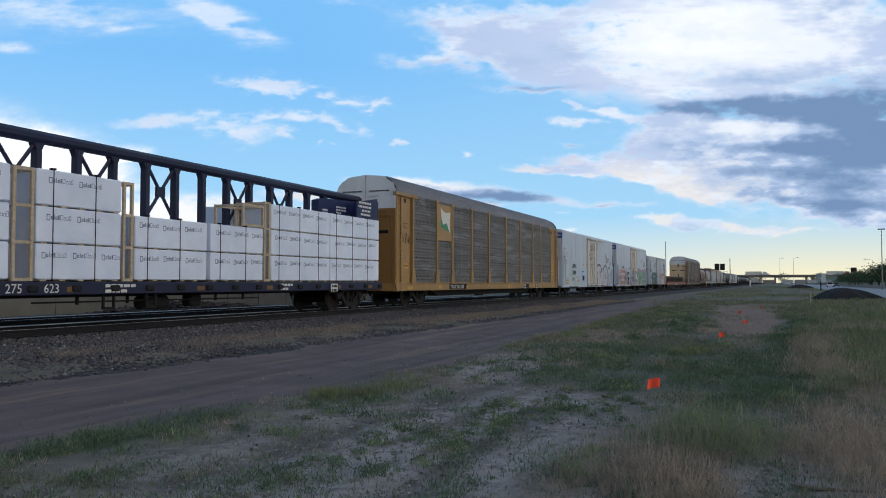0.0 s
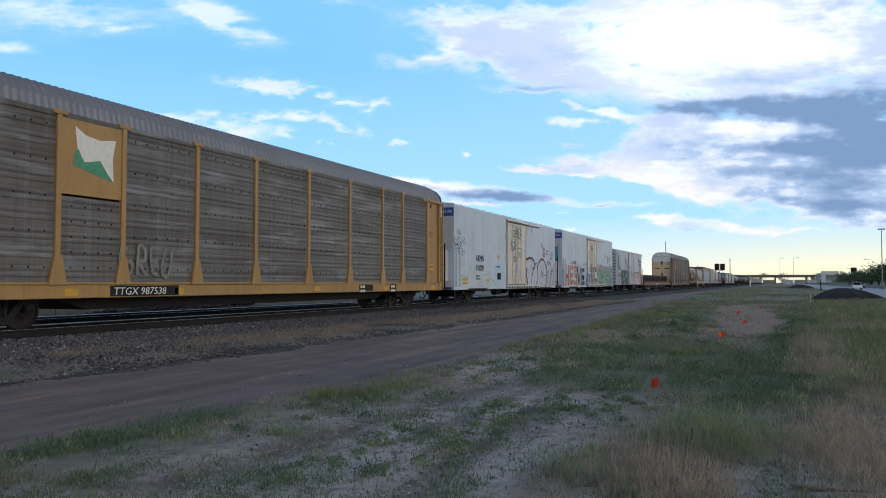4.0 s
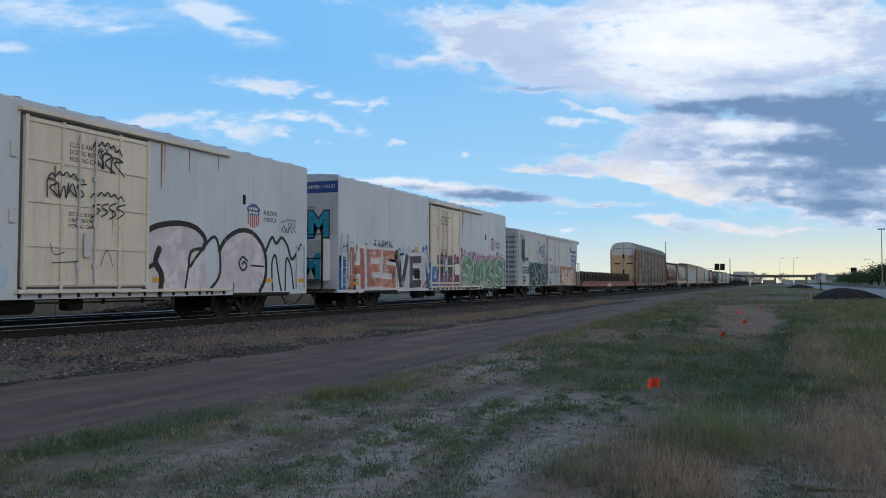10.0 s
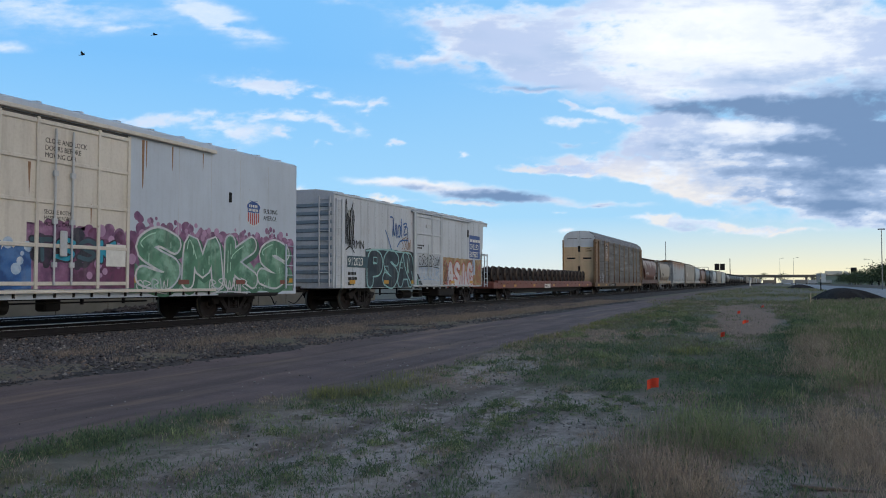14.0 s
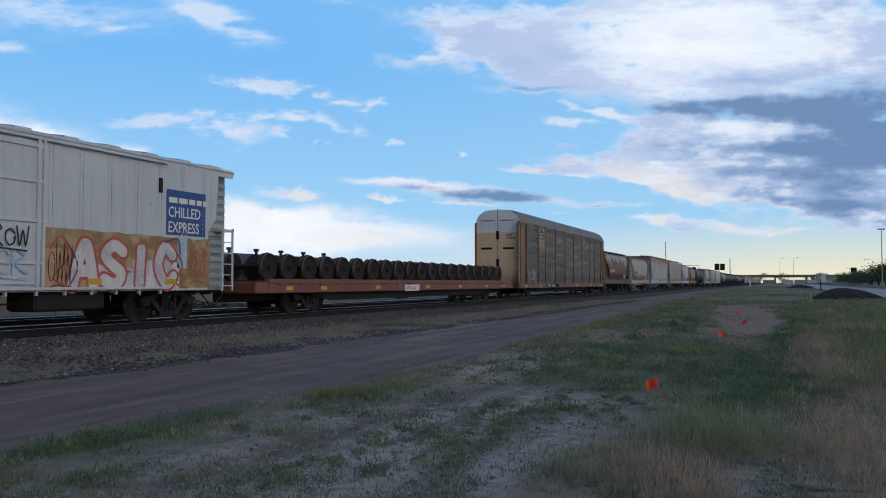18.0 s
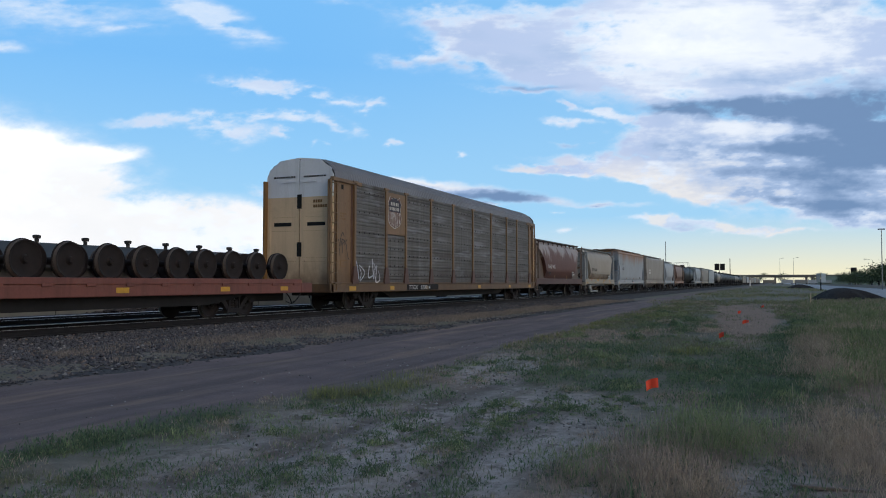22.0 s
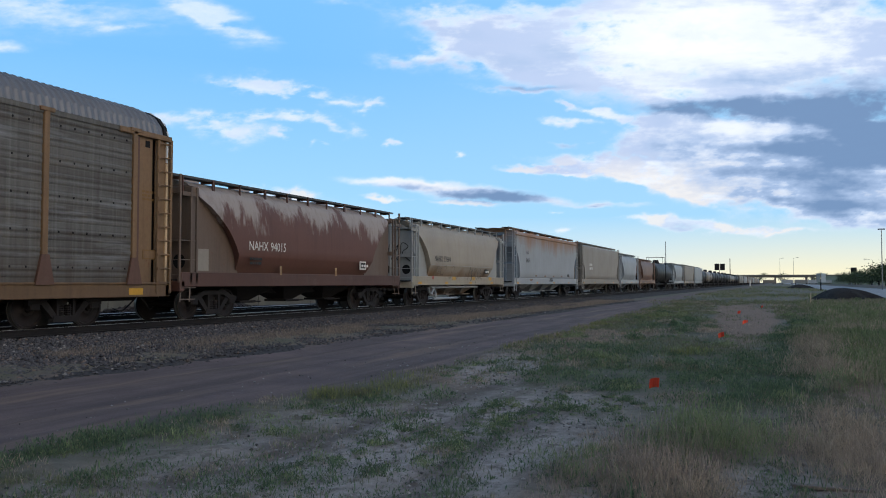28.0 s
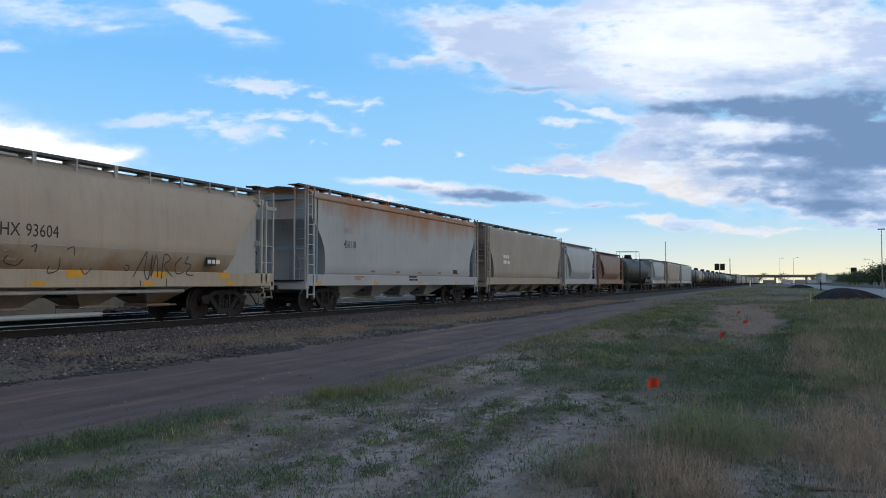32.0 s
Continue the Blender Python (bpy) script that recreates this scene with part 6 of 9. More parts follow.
# ---- covered hoppers ----
def hopper(S, L, body_mat, label, top=4.25, half=1.5, round_side=True, bays=3, frame_mat=None, plate_mat=None, cut=(0.9, 3.0), bow=(3.7, 1.2), mark="", numcol="letter_white"):
    """A covered hopper: belly shell with sloping ends, sills, end frames, hopper gates, roof walk and ladders."""
    c = car_thing("covered_hopper_car", label, S)
    fm = frame_mat or body_mat
    # half section from the roof crown down to the sill
    if round_side:
        sec = [(0.0, top - 0.02), (0.55, top - 0.05), (0.95, top - 0.15), (half - 0.22, top - 0.4), (half - 0.06, top - 0.85), (half, top - 1.5), (half, 1.97), (half - 0.14, 1.68), (half - 0.3, 1.42), (half - 0.5, 1.05)]
    else:
        sec = [(0.0, top), (0.6, top - 0.06), (half - 0.12, top - 0.22), (half - 0.02, top - 0.3), (half, top - 0.42), (half, top - 1.2), (half, 2.4), (half, 1.5), (half - 0.1, 1.32), (half - 0.4, 1.0)]
    fine = []
    for (xa, za), (xb, zb) in zip(sec, sec[1:]):
        fine += [(xa + (xb - xa) * t / 3, za + (zb - za) * t / 3) for t in range(3)]
    sec = fine + [sec[-1]]
    full = [(-x, z) for x, z in reversed(sec[1:])] + sec
    ins = lambda z: cut[0] + (cut[1] - cut[0]) * (1 - min(1.0, max(0.0, (z - bow[1]) / (bow[0] - bow[1]))) ** 2.2)
    m = Mesh()
    n = len(full)
    st = 9
    v = []
    for j in range(st):
        for x, z in full:
            a = ins(z)
            v.append((x, a + (L - 2 * a) * j / (st - 1), z))
    f = [(j * n + i, j * n + i + 1, j * n + n + i + 1, j * n + n + i) for j in range(st - 1) for i in range(n - 1)]
    f += [(j * n + n - 1, j * n, j * n + n, j * n + 2 * n - 1) for j in range(st - 1)]
    for j, o in ((0, 1), (st - 1, -1)):
        q = len(v)
        v += [(0.0, v[j * n + i][1] + o * 0.25 * abs(full[i][0]), full[i][1]) for i in range(n // 2 + 1, n)]
        h = n // 2
        for i in range(h, n - 1):
            a_, b_ = (q + i - h - 1, q + i - h) if i > h else (j * n + h, q)
            f.append((j * n + i, j * n + i + 1, b_, a_) if i > h else (j * n + i, j * n + i + 1, q))
            k1, k2 = n - 1 - i, n - 2 - i
            f.append((j * n + k1, j * n + k2, b_, a_) if i > h else (j * n + k1, j * n + k2, q))
    m.add(v, f)
    part("body_shell", m, body_mat, c, smooth=True)
    # sills, end plates, corner posts
    m = Mesh()
    for s in (1, -1):
        a, b = sorted((s * (half - 0.12), s * half))
        m.box(a, b, 0.3, L - 0.3, 0.98, 1.4, 0.015)
    for a, b in ((0.25, 0.45), (L - 0.45, L - 0.25)):
        m.box(-half, half, a, b, 0.85, 1.15, 0.02)
    each("side_sill", m, M["beige_sill"] if body_mat is M["beige_hop"] else fm, c)
    for y, o in ((0.0, 1), (L, -1)):
        m = Mesh()
        for s in (1, -1):
            a, b = sorted((s * (half - 0.03), s * half))
            k = ins(1.3)
            if round_side:
                edge = [(y + o * (ins(z) + 0.12), z) for z in np.linspace(1.2, top - 0.55, 12)]
                m.slab([(y + o * 0.95, 1.2)] + edge + [(y + o * 0.95, top - 0.5)], s * (half - 0.3) if s > 0 else -half + 0.26, s * (half - 0.26) if s > 0 else -half + 0.3)
            for yy in (0.75, 1.0):
                m.box(a - 0.03, b, min(y + o * yy, y + o * (yy - 0.07)), max(y + o * yy, y + o * (yy - 0.07)), 1.1, top - 0.35)
        q0, q1 = sorted((y + o * 0.8, y + o * 1.05))
        m.box(-half + 0.05, half - 0.05, q0, q1, top - 0.5, top - 0.3, 0.02)
        m.box(-half + 0.05, half - 0.05, q0, q0 + 0.05, 2.3, 2.45)
        part("end_frame", m, plate_mat or fm, c)
        m = Mesh()
        for s in (1, -1):
            a, b = sorted((s * 0.35, s * 0.8))
            m.slab([(a, 1.15), (b, 1.15), (b, 1.9), (a, 2.6)], min(y + o * 0.9, y + o * 0.93), max(y + o * 0.9, y + o * 0.93), "xz")
        if round_side:
            m = Mesh().slab([(-half + 0.28, 1.15), (half - 0.28, 1.15), (half - 0.28, top - 0.5), (0.9, top - 0.22), (-0.9, top - 0.22), (-half + 0.28, top - 0.5)], min(y + o * 0.96, y + o * 0.99), max(y + o * 0.96, y + o * 0.99), "xz")
        each("end_plate", m, plate_mat or fm, c)
        if round_side:
            for q in (0.85, -0.2):
                # black disc on the plate, coloured as the dark inside of a hole
                part("lightening_hole", Mesh().lathe([(y + o * 0.955, 0.22), (y + o * 0.958, 0.22)], 18, "y", (q, 0, 1.72)), M["glass_dark"], c)
        yy0, yy1 = sorted((y + o * 0.3, y + o * 0.75))
        if round_side:
            m = Mesh()
            for x in (half - 0.06, 0.35, -half + 0.06):
                m.box(x - 0.035, x + 0.035, min(y + o * 0.24, y + o * 0.31), max(y + o * 0.24, y + o * 0.31), 1.1, top - 0.02, 0.01)
            m.box(half - 0.09, half - 0.03, yy0 + 0.06, yy1 + 0.2, top - 0.62, top - 0.5, 0.01)
            each("corner_post", m, plate_mat or fm, c)
            m = Mesh()
            for z in (0.62, 0.95, 1.32, 1.75, 2.3):
                m.rod((half - 0.05, y + o * 0.28, z), (half - 0.05, y + o * 0.95, z), 0.018, 6)
                if z > 1.1:
                    m.rod((half - 0.06, y + o * 0.27, z), (0.35, y + o * 0.27, z), 0.016, 6)
            for yy in (0.3, 0.7):
                m.rod((half - 0.05, y + o * yy, 0.55), (half - 0.1, y + o * (yy + 0.1), 1.1), 0.02, 6)
            each("grab_rail", m, plate_mat or fm, c)
        else:
            ladder(c, half - 0.02, yy0, yy1, 0.55, top - 0.05, fm, 0.36)
            end_ladder(c, y + o * 0.3, half - 0.55, half - 0.1, 1.1, top - 0.1, fm, 0.36)
        m = Mesh()
        q0, q1 = sorted((y + o * 0.15, y + o * 0.75))
        m.box(-1.3, 1.3, q0, q1, 1.15, 1.2)
        part("brake_platform", m, M["under"], c)
    # discharge gates
    g0 = max(3.2, cut[1]) + 0.2
    span = (L - 2 * g0) / bays
    for i in range(bays):
        a = g0 + i * span
        m = Mesh()
        tp = [(-0.95, a + 0.15), (0.95, a + 0.15), (0.95, a + span - 0.15), (-0.95, a + span - 0.15)]
        c0 = a + span / 2
        bt = [(-0.35, c0 - 0.3), (0.35, c0 - 0.3), (0.35, c0 + 0.3), (-0.35, c0 + 0.3)]
        m.add([(x, y, 1.02) for x, y in tp] + [(x, y, 0.5) for x, y in bt], [(0, 1, 2, 3), (7, 6, 5, 4)] + [(k, (k + 1) % 4, 4 + (k + 1) % 4, 4 + k) for k in range(4)])
        m.box(-0.45, 0.6, c0 - 0.36, c0 + 0.36, 0.42, 0.5, 0.01)
        m.rod((0.62, c0 - 0.6, 0.46), (0.62, c0 + 0.6, 0.46), 0.025, 6)
        part("discharge_hopper", m, M["truckm"] if body_mat is M["brown_hop"] else fm, c)
    # roof walk on brackets, hatches
    for s in (1, -1):
        m = Mesh()
        a, b = sorted((s * 0.68, s * 1.12))
        m.box(a, b, 0.25, L - 0.25, top - 0.02, top + 0.01)
        m.box(s * 1.12 - 0.015, s * 1.12 + 0.015, 0.25, L - 0.25, top - 0.04, top + 0.03)
        w_ = part("roof_walk", m, M["grating"], c, "grimy steel grating roof walk")
        m = Mesh()
        for i, y in enumerate(np.linspace(0.7, L - 0.7, 11)):
            m.box(min(s * 0.7, s * 1.14), max(s * 0.7, s * 1.14), y, y + 0.05, top - 0.1, top - 0.02)
            m.box(min(s * 1.12, s * 1.17), max(s * 1.12, s * 1.17), y, y + (0.1 if i % 2 else 0.04), top - (0.5 if round_side else 0.4), top + 0.02)
        each("walk_bracket", m, fm, w_)
    m = Mesh()
    for k in range(5):
        y = L * (0.15 + 0.7 * k / 4)
        m.lathe([(top - 0.02, 0.4), (top + 0.08, 0.4), (top + 0.12, 0.25)], 14, "z", (0, y, 0))
    each("roof_hatch", m, body_mat, c)
    for y in (2.3, L - 2.3):
        bogie(c, y)
    coupler(c, 0, -1)
    coupler(c, L, 1)
    m = Mesh()
    m.box(-0.3, 0.3, 0.2, L - 0.2, 0.72, 1.0, 0.02)
    part("centre_sill", m, M["under"], c)
    for ya in (0.9, L * 0.3, L * 0.55, L * 0.8) if body_mat is not M["brown_hop"] else ():
        patch("reflector", c, half + 0.002, ya, ya + 0.4, 1.03, 1.14, M["yellow"])
    if mark:
        x = half + 0.006
        for word, name, y in zip(mark.split(" "), ("reporting_mark", "car_number"), (cut[1] + 0.35, cut[1] + 1.55)):
            write(name, word, 0.42, M[numcol], c, (x, y, 2.14), stretch=0.88)
    return c


h1 = hopper(183.7, 14.95, M["brown_hop"], "red-brown covered hopper streaked with pale dust", mark="NAHX 94015", bays=3, cut=(1.1, 3.1), top=4.2, frame_mat=paint("dark_brown_sill_paint", "5a3c32", "3e2a24", 0.6, rust=0.2), plate_mat=paint("dusty_taupe_paint", "6e5c50", "46342a", 0.6, rust=0.3))
h1x = 1.506
bars("weight_line", h1, h1x + 0.002, 3.5, 1.82, (4, 4), 0.08, M["black"], 3)
for y, z in ((5.2, 1.35), (8.9, 1.35)):
    patch("worn_reflector", h1, h1x - 0.002, y, y + 0.12, z, z + 0.3, M["ochre"])
patch("data_panel", h1, h1x - 0.03, 10.9, 11.4, 1.62, 1.95, M["letter_white"], "small black and white data panel", 0.03)
patch("panel_ground", h1, h1x + 0.001, 10.95, 11.35, 1.67, 1.9, M["letter_black"])
bars("panel_lettering", h1, h1x + 0.009, 11.0, 1.72, (3,), 0.1, M["letter_white"], 3)
patch("repainted_square", h1, 1.241, 1.2, 1.8, 1.45, 2.1, M["grey2_hop"], "pale grey repainted square")
h2 = hopper(199.45, 14.05, M["beige_hop"], "beige covered hopper with rusty lower sides and black numbers", mark="NAHX 93604", numcol="letter_black", cut=(0.7, 2.5), top=4.12, frame_mat=M["frame_hop"])
tag(h2, ([(7.35, 1.25), (7.7, 1.75), (7.85, 1.9), (7.75, 1.4), (7.9, 1.2), (8.05, 1.85), (8.0, 1.25), (8.2, 1.85), (8.25, 1.25)], [(8.4, 1.2), (8.5, 1.85), (8.75, 1.75), (8.5, 1.55), (8.85, 1.25)],
         [(9.2, 1.8), (8.95, 1.6), (9.0, 1.35), (9.3, 1.4)], [(9.5, 1.85), (9.35, 1.65), (9.6, 1.6), (9.4, 1.35), (9.7, 1.3)], [(8.6, 1.2), (8.6, 0.98)], [(7.6, 1.15), (7.62, 1.0)]), 0.03, 1.515, M["letter_black"], "black looping tag on the lower side")
tag(h2, ([(3.6, 1.7), (3.5, 1.55), (3.8, 1.48), (4.0, 1.62)], [(4.2, 1.9), (4.35, 1.97), (4.3, 1.78)], [(4.7, 1.5), (4.65, 1.32), (4.95, 1.4), (5.0, 1.7)], [(5.2, 1.88), (5.4, 1.95), (5.42, 1.75)], [(5.6, 1.45), (5.75, 1.3), (5.95, 1.45)], [(7.0, 1.5), (7.1, 1.4), (7.2, 1.52), (7.05, 1.55)]), 0.022, 1.515, M["under"], "thin sprayed loops")
patch("data_panel", h2, 1.48, 10.3, 10.75, 1.6, 1.85, M["letter_black"], "", 0.026)
bars("panel_lettering", h2, 1.508, 10.35, 1.66, (3,), 0.11, M["letter_white"], 4)
OLD_PRINT = plain("faded_brown_lettering", "7d7262")
bars("weight_line", h2, 1.504, 3.1, 1.86, (5, 6), 0.05, OLD_PRINT, 4)
bars("weight_line", h2, 1.504, 3.1, 1.68, (4, 6), 0.05, OLD_PRINT, 5)
for y in (5.2, 8.1, 10.9):
    patch("reflector", h2, 1.503, y, y + 0.5, 1.22, 1.4, M["yellow"])
patch("reflector", h2, 1.205, 1.05, 2.0, 1.95, 2.07, M["yellow"])
patch("end_marker", h2, 1.503, 2.55, 2.75, 1.26, 1.42, M["shield_red"])
g = Mesh()
for p in curve_pts([(-1.15, 2.2), (-0.9, 3.0), (-0.6, 2.85), (-0.95, 2.5), (-0.55, 2.1), (-0.45, 2.9), (-0.2, 2.2), (0.0, 2.95), (0.1, 2.2), (0.45, 2.9), (0.2, 2.5), (0.5, 2.15), (0.6, 2.95), (0.95, 2.8), (0.65, 2.5), (1.05, 2.1)], 6),:
    for a, b in zip(p, p[1:]):
        g.rod((a[0], 0.955, a[1]), (b[0], 0.955, b[1]), 0.022, 4)
part("spray_tag", g, M["letter_black"], h2, "black looping tag sprayed on the end wall")
g = Mesh()
g.rod((1.25, 3.0, 0.86), (1.25, 9.6, 0.86), 0.05, 8)
part("side_pipe", g, M["pale_hop"], h2, "pale grey pipe along the sill")
g = Mesh()
g.rod((1.2, 3.4, 0.3), (1.2, 6.6, 0.3), 0.06, 8)
part("unloading_pipe", g, M["pale_hop"], h2, "pale unloading pipe under the gates")
g = Mesh()
for p in curve_pts([(2.6, 0.85), (2.75, 0.62), (3.0, 0.55), (3.2, 0.78), (3.45, 0.62), (3.5, 0.35)], 5),:
    for a, b in zip(p, p[1:]):
        g.rod((1.28, a[0], a[1]), (1.28, b[0], b[1]), 0.06, 6)
part("pipe_bend", g, M["pale_hop"], h2, "pale bent pipe under the sill")

# pale strip laid along the crease of the belly
part("weld_seam", Mesh().box(1.46, 1.506, 2.4, 11.6, 1.955, 1.975), M["frame_hop"], h2)
h3 = hopper(215.0, 18.4, M["grey_hop"], "long pale grey covered hopper with orange rust runs under the eaves", top=4.66, round_side=False, bays=4, cut=(0.6, 1.55), bow=(3.4, 1.9), plate_mat=M["steelblue"])
h3b = 1.506
part("eave_angle", Mesh().box(1.49, 1.55, 0.65, 17.75, 4.16, 4.23, 0.01), RUSTRUN, h3, "rusty angle under the eave")
patch("repainted_square", h3, 1.501, 1.75, 2.75, 2.15, 3.6, M["pale_hop"], "pale repainted square", 0.003)
for i in range(5):
    patch("side_mark", h3, 1.501, 5.2 + 2.4 * i, 5.6 + 2.4 * i, 1.52, 1.6, RUSTRUN, "", 0.003)
write("reporting_mark", "MISX", 0.36, FADED, h3, (h3b, 2.95, 3.0), stretch=0.8)
write("car_number", "450118", 0.42, M["letter_black"], h3, (h3b, 2.95, 2.45), stretch=0.78)
bars("side_marking", h3, h3b, 3.8, 1.3, (6, 5), 0.05, RUSTRUN, 5)
bars("side_marking", h3, h3b, 9.0, 1.32, (5, 5), 0.08, M["under"], 6)
patch("data_panel", h3, h3b - 0.003, 14.4, 15.0, 1.55, 1.75, M["letter_black"], "", 0.004)
h4 = hopper(234.4, 18.2, M["grey2_hop"], "warm grey covered hopper with faded markings", top=4.6, round_side=False, bays=4, cut=(0.6, 1.55), bow=(3.3, 1.7))
bars("weight_line", h4, 1.504, 3.4, 2.6, (3, 3), 0.2, M["letter_white"], 9)
h5 = hopper(253.2, 12.6, M["pale_hop"], "short silver-grey two-bay hopper", top=4.3, bays=2, cut=(0.9, 2.6))
h6 = hopper(266.4, 13.6, M["brown2_hop"], "faded brown covered hopper with stains", top=4.05, cut=(1.0, 3.0))
h7 = hopper(301.8, 14.6, M["pale_hop"], "silver covered hopper with ribbed sides", top=4.25, cut=(1.0, 3.0))
h8 = hopper(317.2, 18.6, M["grey2_hop"], "grey covered hopper beyond the tank car", top=4.35, round_side=False, bays=4, cut=(0.6, 1.9), bow=(3.3, 1.7))
h9 = hopper(336.6, 18.6, M["pale_hop"], "pale grey covered hopper ahead of the tank cars", top=4.35, round_side=False, bays=4, cut=(0.6, 1.9), bow=(3.3, 1.7))


# ---- tank cars ----
def tank(S, L, label, mat_, r=1.42, rail=True):
    c = car_thing("tank_car", label, S)
    m = Mesh()
    a, b = 0.9, L - 0.9
    prof = [(a - 0.0, 0.05), (a + 0.03, r * 0.55), (a + 0.16, r * 0.85), (a + 0.45, r * 0.98), (a + 0.8, r), (b - 0.8, r), (b - 0.45, r * 0.98), (b - 0.16, r * 0.85), (b - 0.03, r * 0.55), (b, 0.05)]
    m.lathe(prof, 32, "y", (0, 0, 1.15 + r))
    part("tank_shell", m, mat_, c, smooth=True)
    for y in np.linspace(a + 2.2, b - 2.2, 4):
        part("seam_band", Mesh().lathe([(y, r + 0.004), (y + 0.05, r + 0.012), (y + 0.1, r + 0.004)], 32, "y", (0, 0, 1.15 + r)), mat_, c)
    m = Mesh()
    m.box(-0.3, 0.3, 0.2, L - 0.2, 0.75, 1.05, 0.02)
    for y in (2.4, L - 2.4):
        m.slab([(-1.2, 1.9), (-0.5, 1.15), (0.5, 1.15), (1.2, 1.9), (1.0, 1.0), (-1.0, 1.0)], y - 0.2, y + 0.2, "xz")
        m.box(-1.45, 1.45, y - 1.9 if y < 5 else y - 0.3, y + 0.3 if y < 5 else y + 1.9, 1.0, 1.12)
    part("saddle_frame", m, M["under"], c)
    m = Mesh()
    m.lathe([(1.1 + 2 * r, 0.5), (1.3 + 2 * r, 0.5), (1.45 + 2 * r, 0.42), (1.62 + 2 * r, 0.4), (1.66 + 2 * r, 0.2)], 16, "z", (0, L / 2, 0))
    part("manway", m, M["under"], c)
    if rail:
        m = Mesh()
        z = 1.2 + 2 * r
        for x in (-0.95, 0.95):
            m.box(x - 0.3, x + 0.3, L / 2 - 1.2, L / 2 + 1.2, z - 0.14, z - 0.1)
            for y in (-1.2, 1.2):
                m.rod((x * 1.25, L / 2 + y, z - 0.1), (x * 1.25, L / 2 + y, z + 0.85), 0.025, 6)
            m.rod((x * 1.25, L / 2 - 1.2, z + 0.85), (x * 1.25, L / 2 + 1.2, z + 0.85), 0.025, 6)
        for y in (-1.2, 1.2):
            m.rod((-1.19, L / 2 + y, z + 0.85), (1.19, L / 2 + y, z + 0.85), 0.025, 6)
        part("top_platform", m, M["under"], c)
    ladder(c, r + 0.02, L / 2 - 0.25, L / 2 + 0.25, 0.8, 1.2 + 2 * r, M["under"], 0.38)
    for y in (2.4, L - 2.4):
        bogie(c, y)
    coupler(c, 0.2, -1)
    coupler(c, L - 0.2, 1)
    return c


t1 = tank(282.2, 18.6, "black tank car with a railed top platform", M["black"])
t2 = tank(356.0, 16.4, "dull black tank car in a row of tank cars", M["black"], 1.36, False)
t3 = tank(373.0, 16.4, "grimy grey tank car in a row of tank cars", M["grey2_hop"], 1.36, False)
S = 390.0
for i in range(9):
    src = t3 if i in (5, 6) else t2
    c = copy_thing(src, Matrix.Identity(4))
    TRAIN.append((c, S, (0, 0, 0)))
    S += 17.0
for i in range(22):
    src = (h8, h4, t3, h9, h9, h6, h4, h8)[i % 8]
    c = copy_thing(src, Matrix.Identity(4))
    TRAIN.append((c, S, (0, 0, 0)))
    S += 17.0 if src is t3 else 19.4
# ---- sky backdrop: the evening's clouds, far behind everything, drifting slowly ----
def lattice(x, y, seed):
    """Smooth value noise on arrays."""
    xi, yi = np.floor(x).astype(int), np.floor(y).astype(int)
    fx, fy = x - xi, y - yi
    fx, fy = fx * fx * (3 - 2 * fx), fy * fy * (3 - 2 * fy)

    def h(a, b):
        q = (a * 374761393 + b * 668265263 + seed * 144665) & 0x7FFFFFFF
        q = ((q ^ (q >> 13)) * 1274126177) & 0x7FFFFFFF
        return ((q ^ (q >> 16)) & 0xFFFF) / 65535.0

    return (h(xi, yi) * (1 - fx) + h(xi + 1, yi) * fx) * (1 - fy) + (h(xi, yi + 1) * (1 - fx) + h(xi + 1, yi + 1) * fx) * fy


def fbm(x, y, seed, octaves=6, gain=0.55):
    s, a, tot = 0.0, 1.0, 0.0
    for o in range(octaves):
        s = s + a * lattice(x * 2 ** o + 17.3 * o, y * 2 ** o - 9.1 * o, seed + o)
        tot += a
        a *= gain
    return s / tot


def smooth(a, b, x):
    t = np.clip((x - a) / (b - a), 0, 1)
    return t * t * (3 - 2 * t)


# clouds on a plane square to the axis of view, 1440 to the distance: right of its foot, under its foot's top edge,
# half widths, slope down to the right, weight
THIN = [  # high veils and the ragged patch overhead
    (120, 25, 190, 45, 0.05, 0.42), (375, 28, 52, 26, 0.5, 0.95), (400, 40, 80, 34, 0.42, 0.6), (455, 68, 50, 7, 0.12, 0.5), (225, 50, 75, 8, -0.03, 0.55),
    (10, 86, 50, 9, 0.03, 0.6), (60, 20, 120, 24, 0.0, 0.45), (700, 12, 70, 16, 0.2, 0.5), (620, 5, 40, 8, 0.1, 0.4), (250, 222, 60, 7, 0.0, 0.4),
]
PUFFS = [  # small bright clouds
    (440, 148, 62, 11, 0.1, 1.0), (480, 152, 55, 17, 0.12, 1.2), (560, 168, 70, 17, 0.16, 1.2), (610, 184, 40, 10, 0.1, 0.9), (665, 189, 32, 9, -0.12, 1.2),
    (300, 218, 85, 11, -0.02, 0.8), (370, 212, 55, 15, 0.0, 0.95), (410, 232, 55, 20, 0.05, 1.05), (450, 204, 45, 9, -0.1, 0.8), (545, 212, 62, 11, 0.14, 1.0),
    (605, 232, 40, 9, 0.3, 0.8), (488, 238, 16, 8, 0.0, 0.8), (712, 250, 17, 5, 0.05, 1.15), (828, 272, 13, 6, 0.0, 1.0), (560, 254, 16, 5, 0.0, 0.7),
]
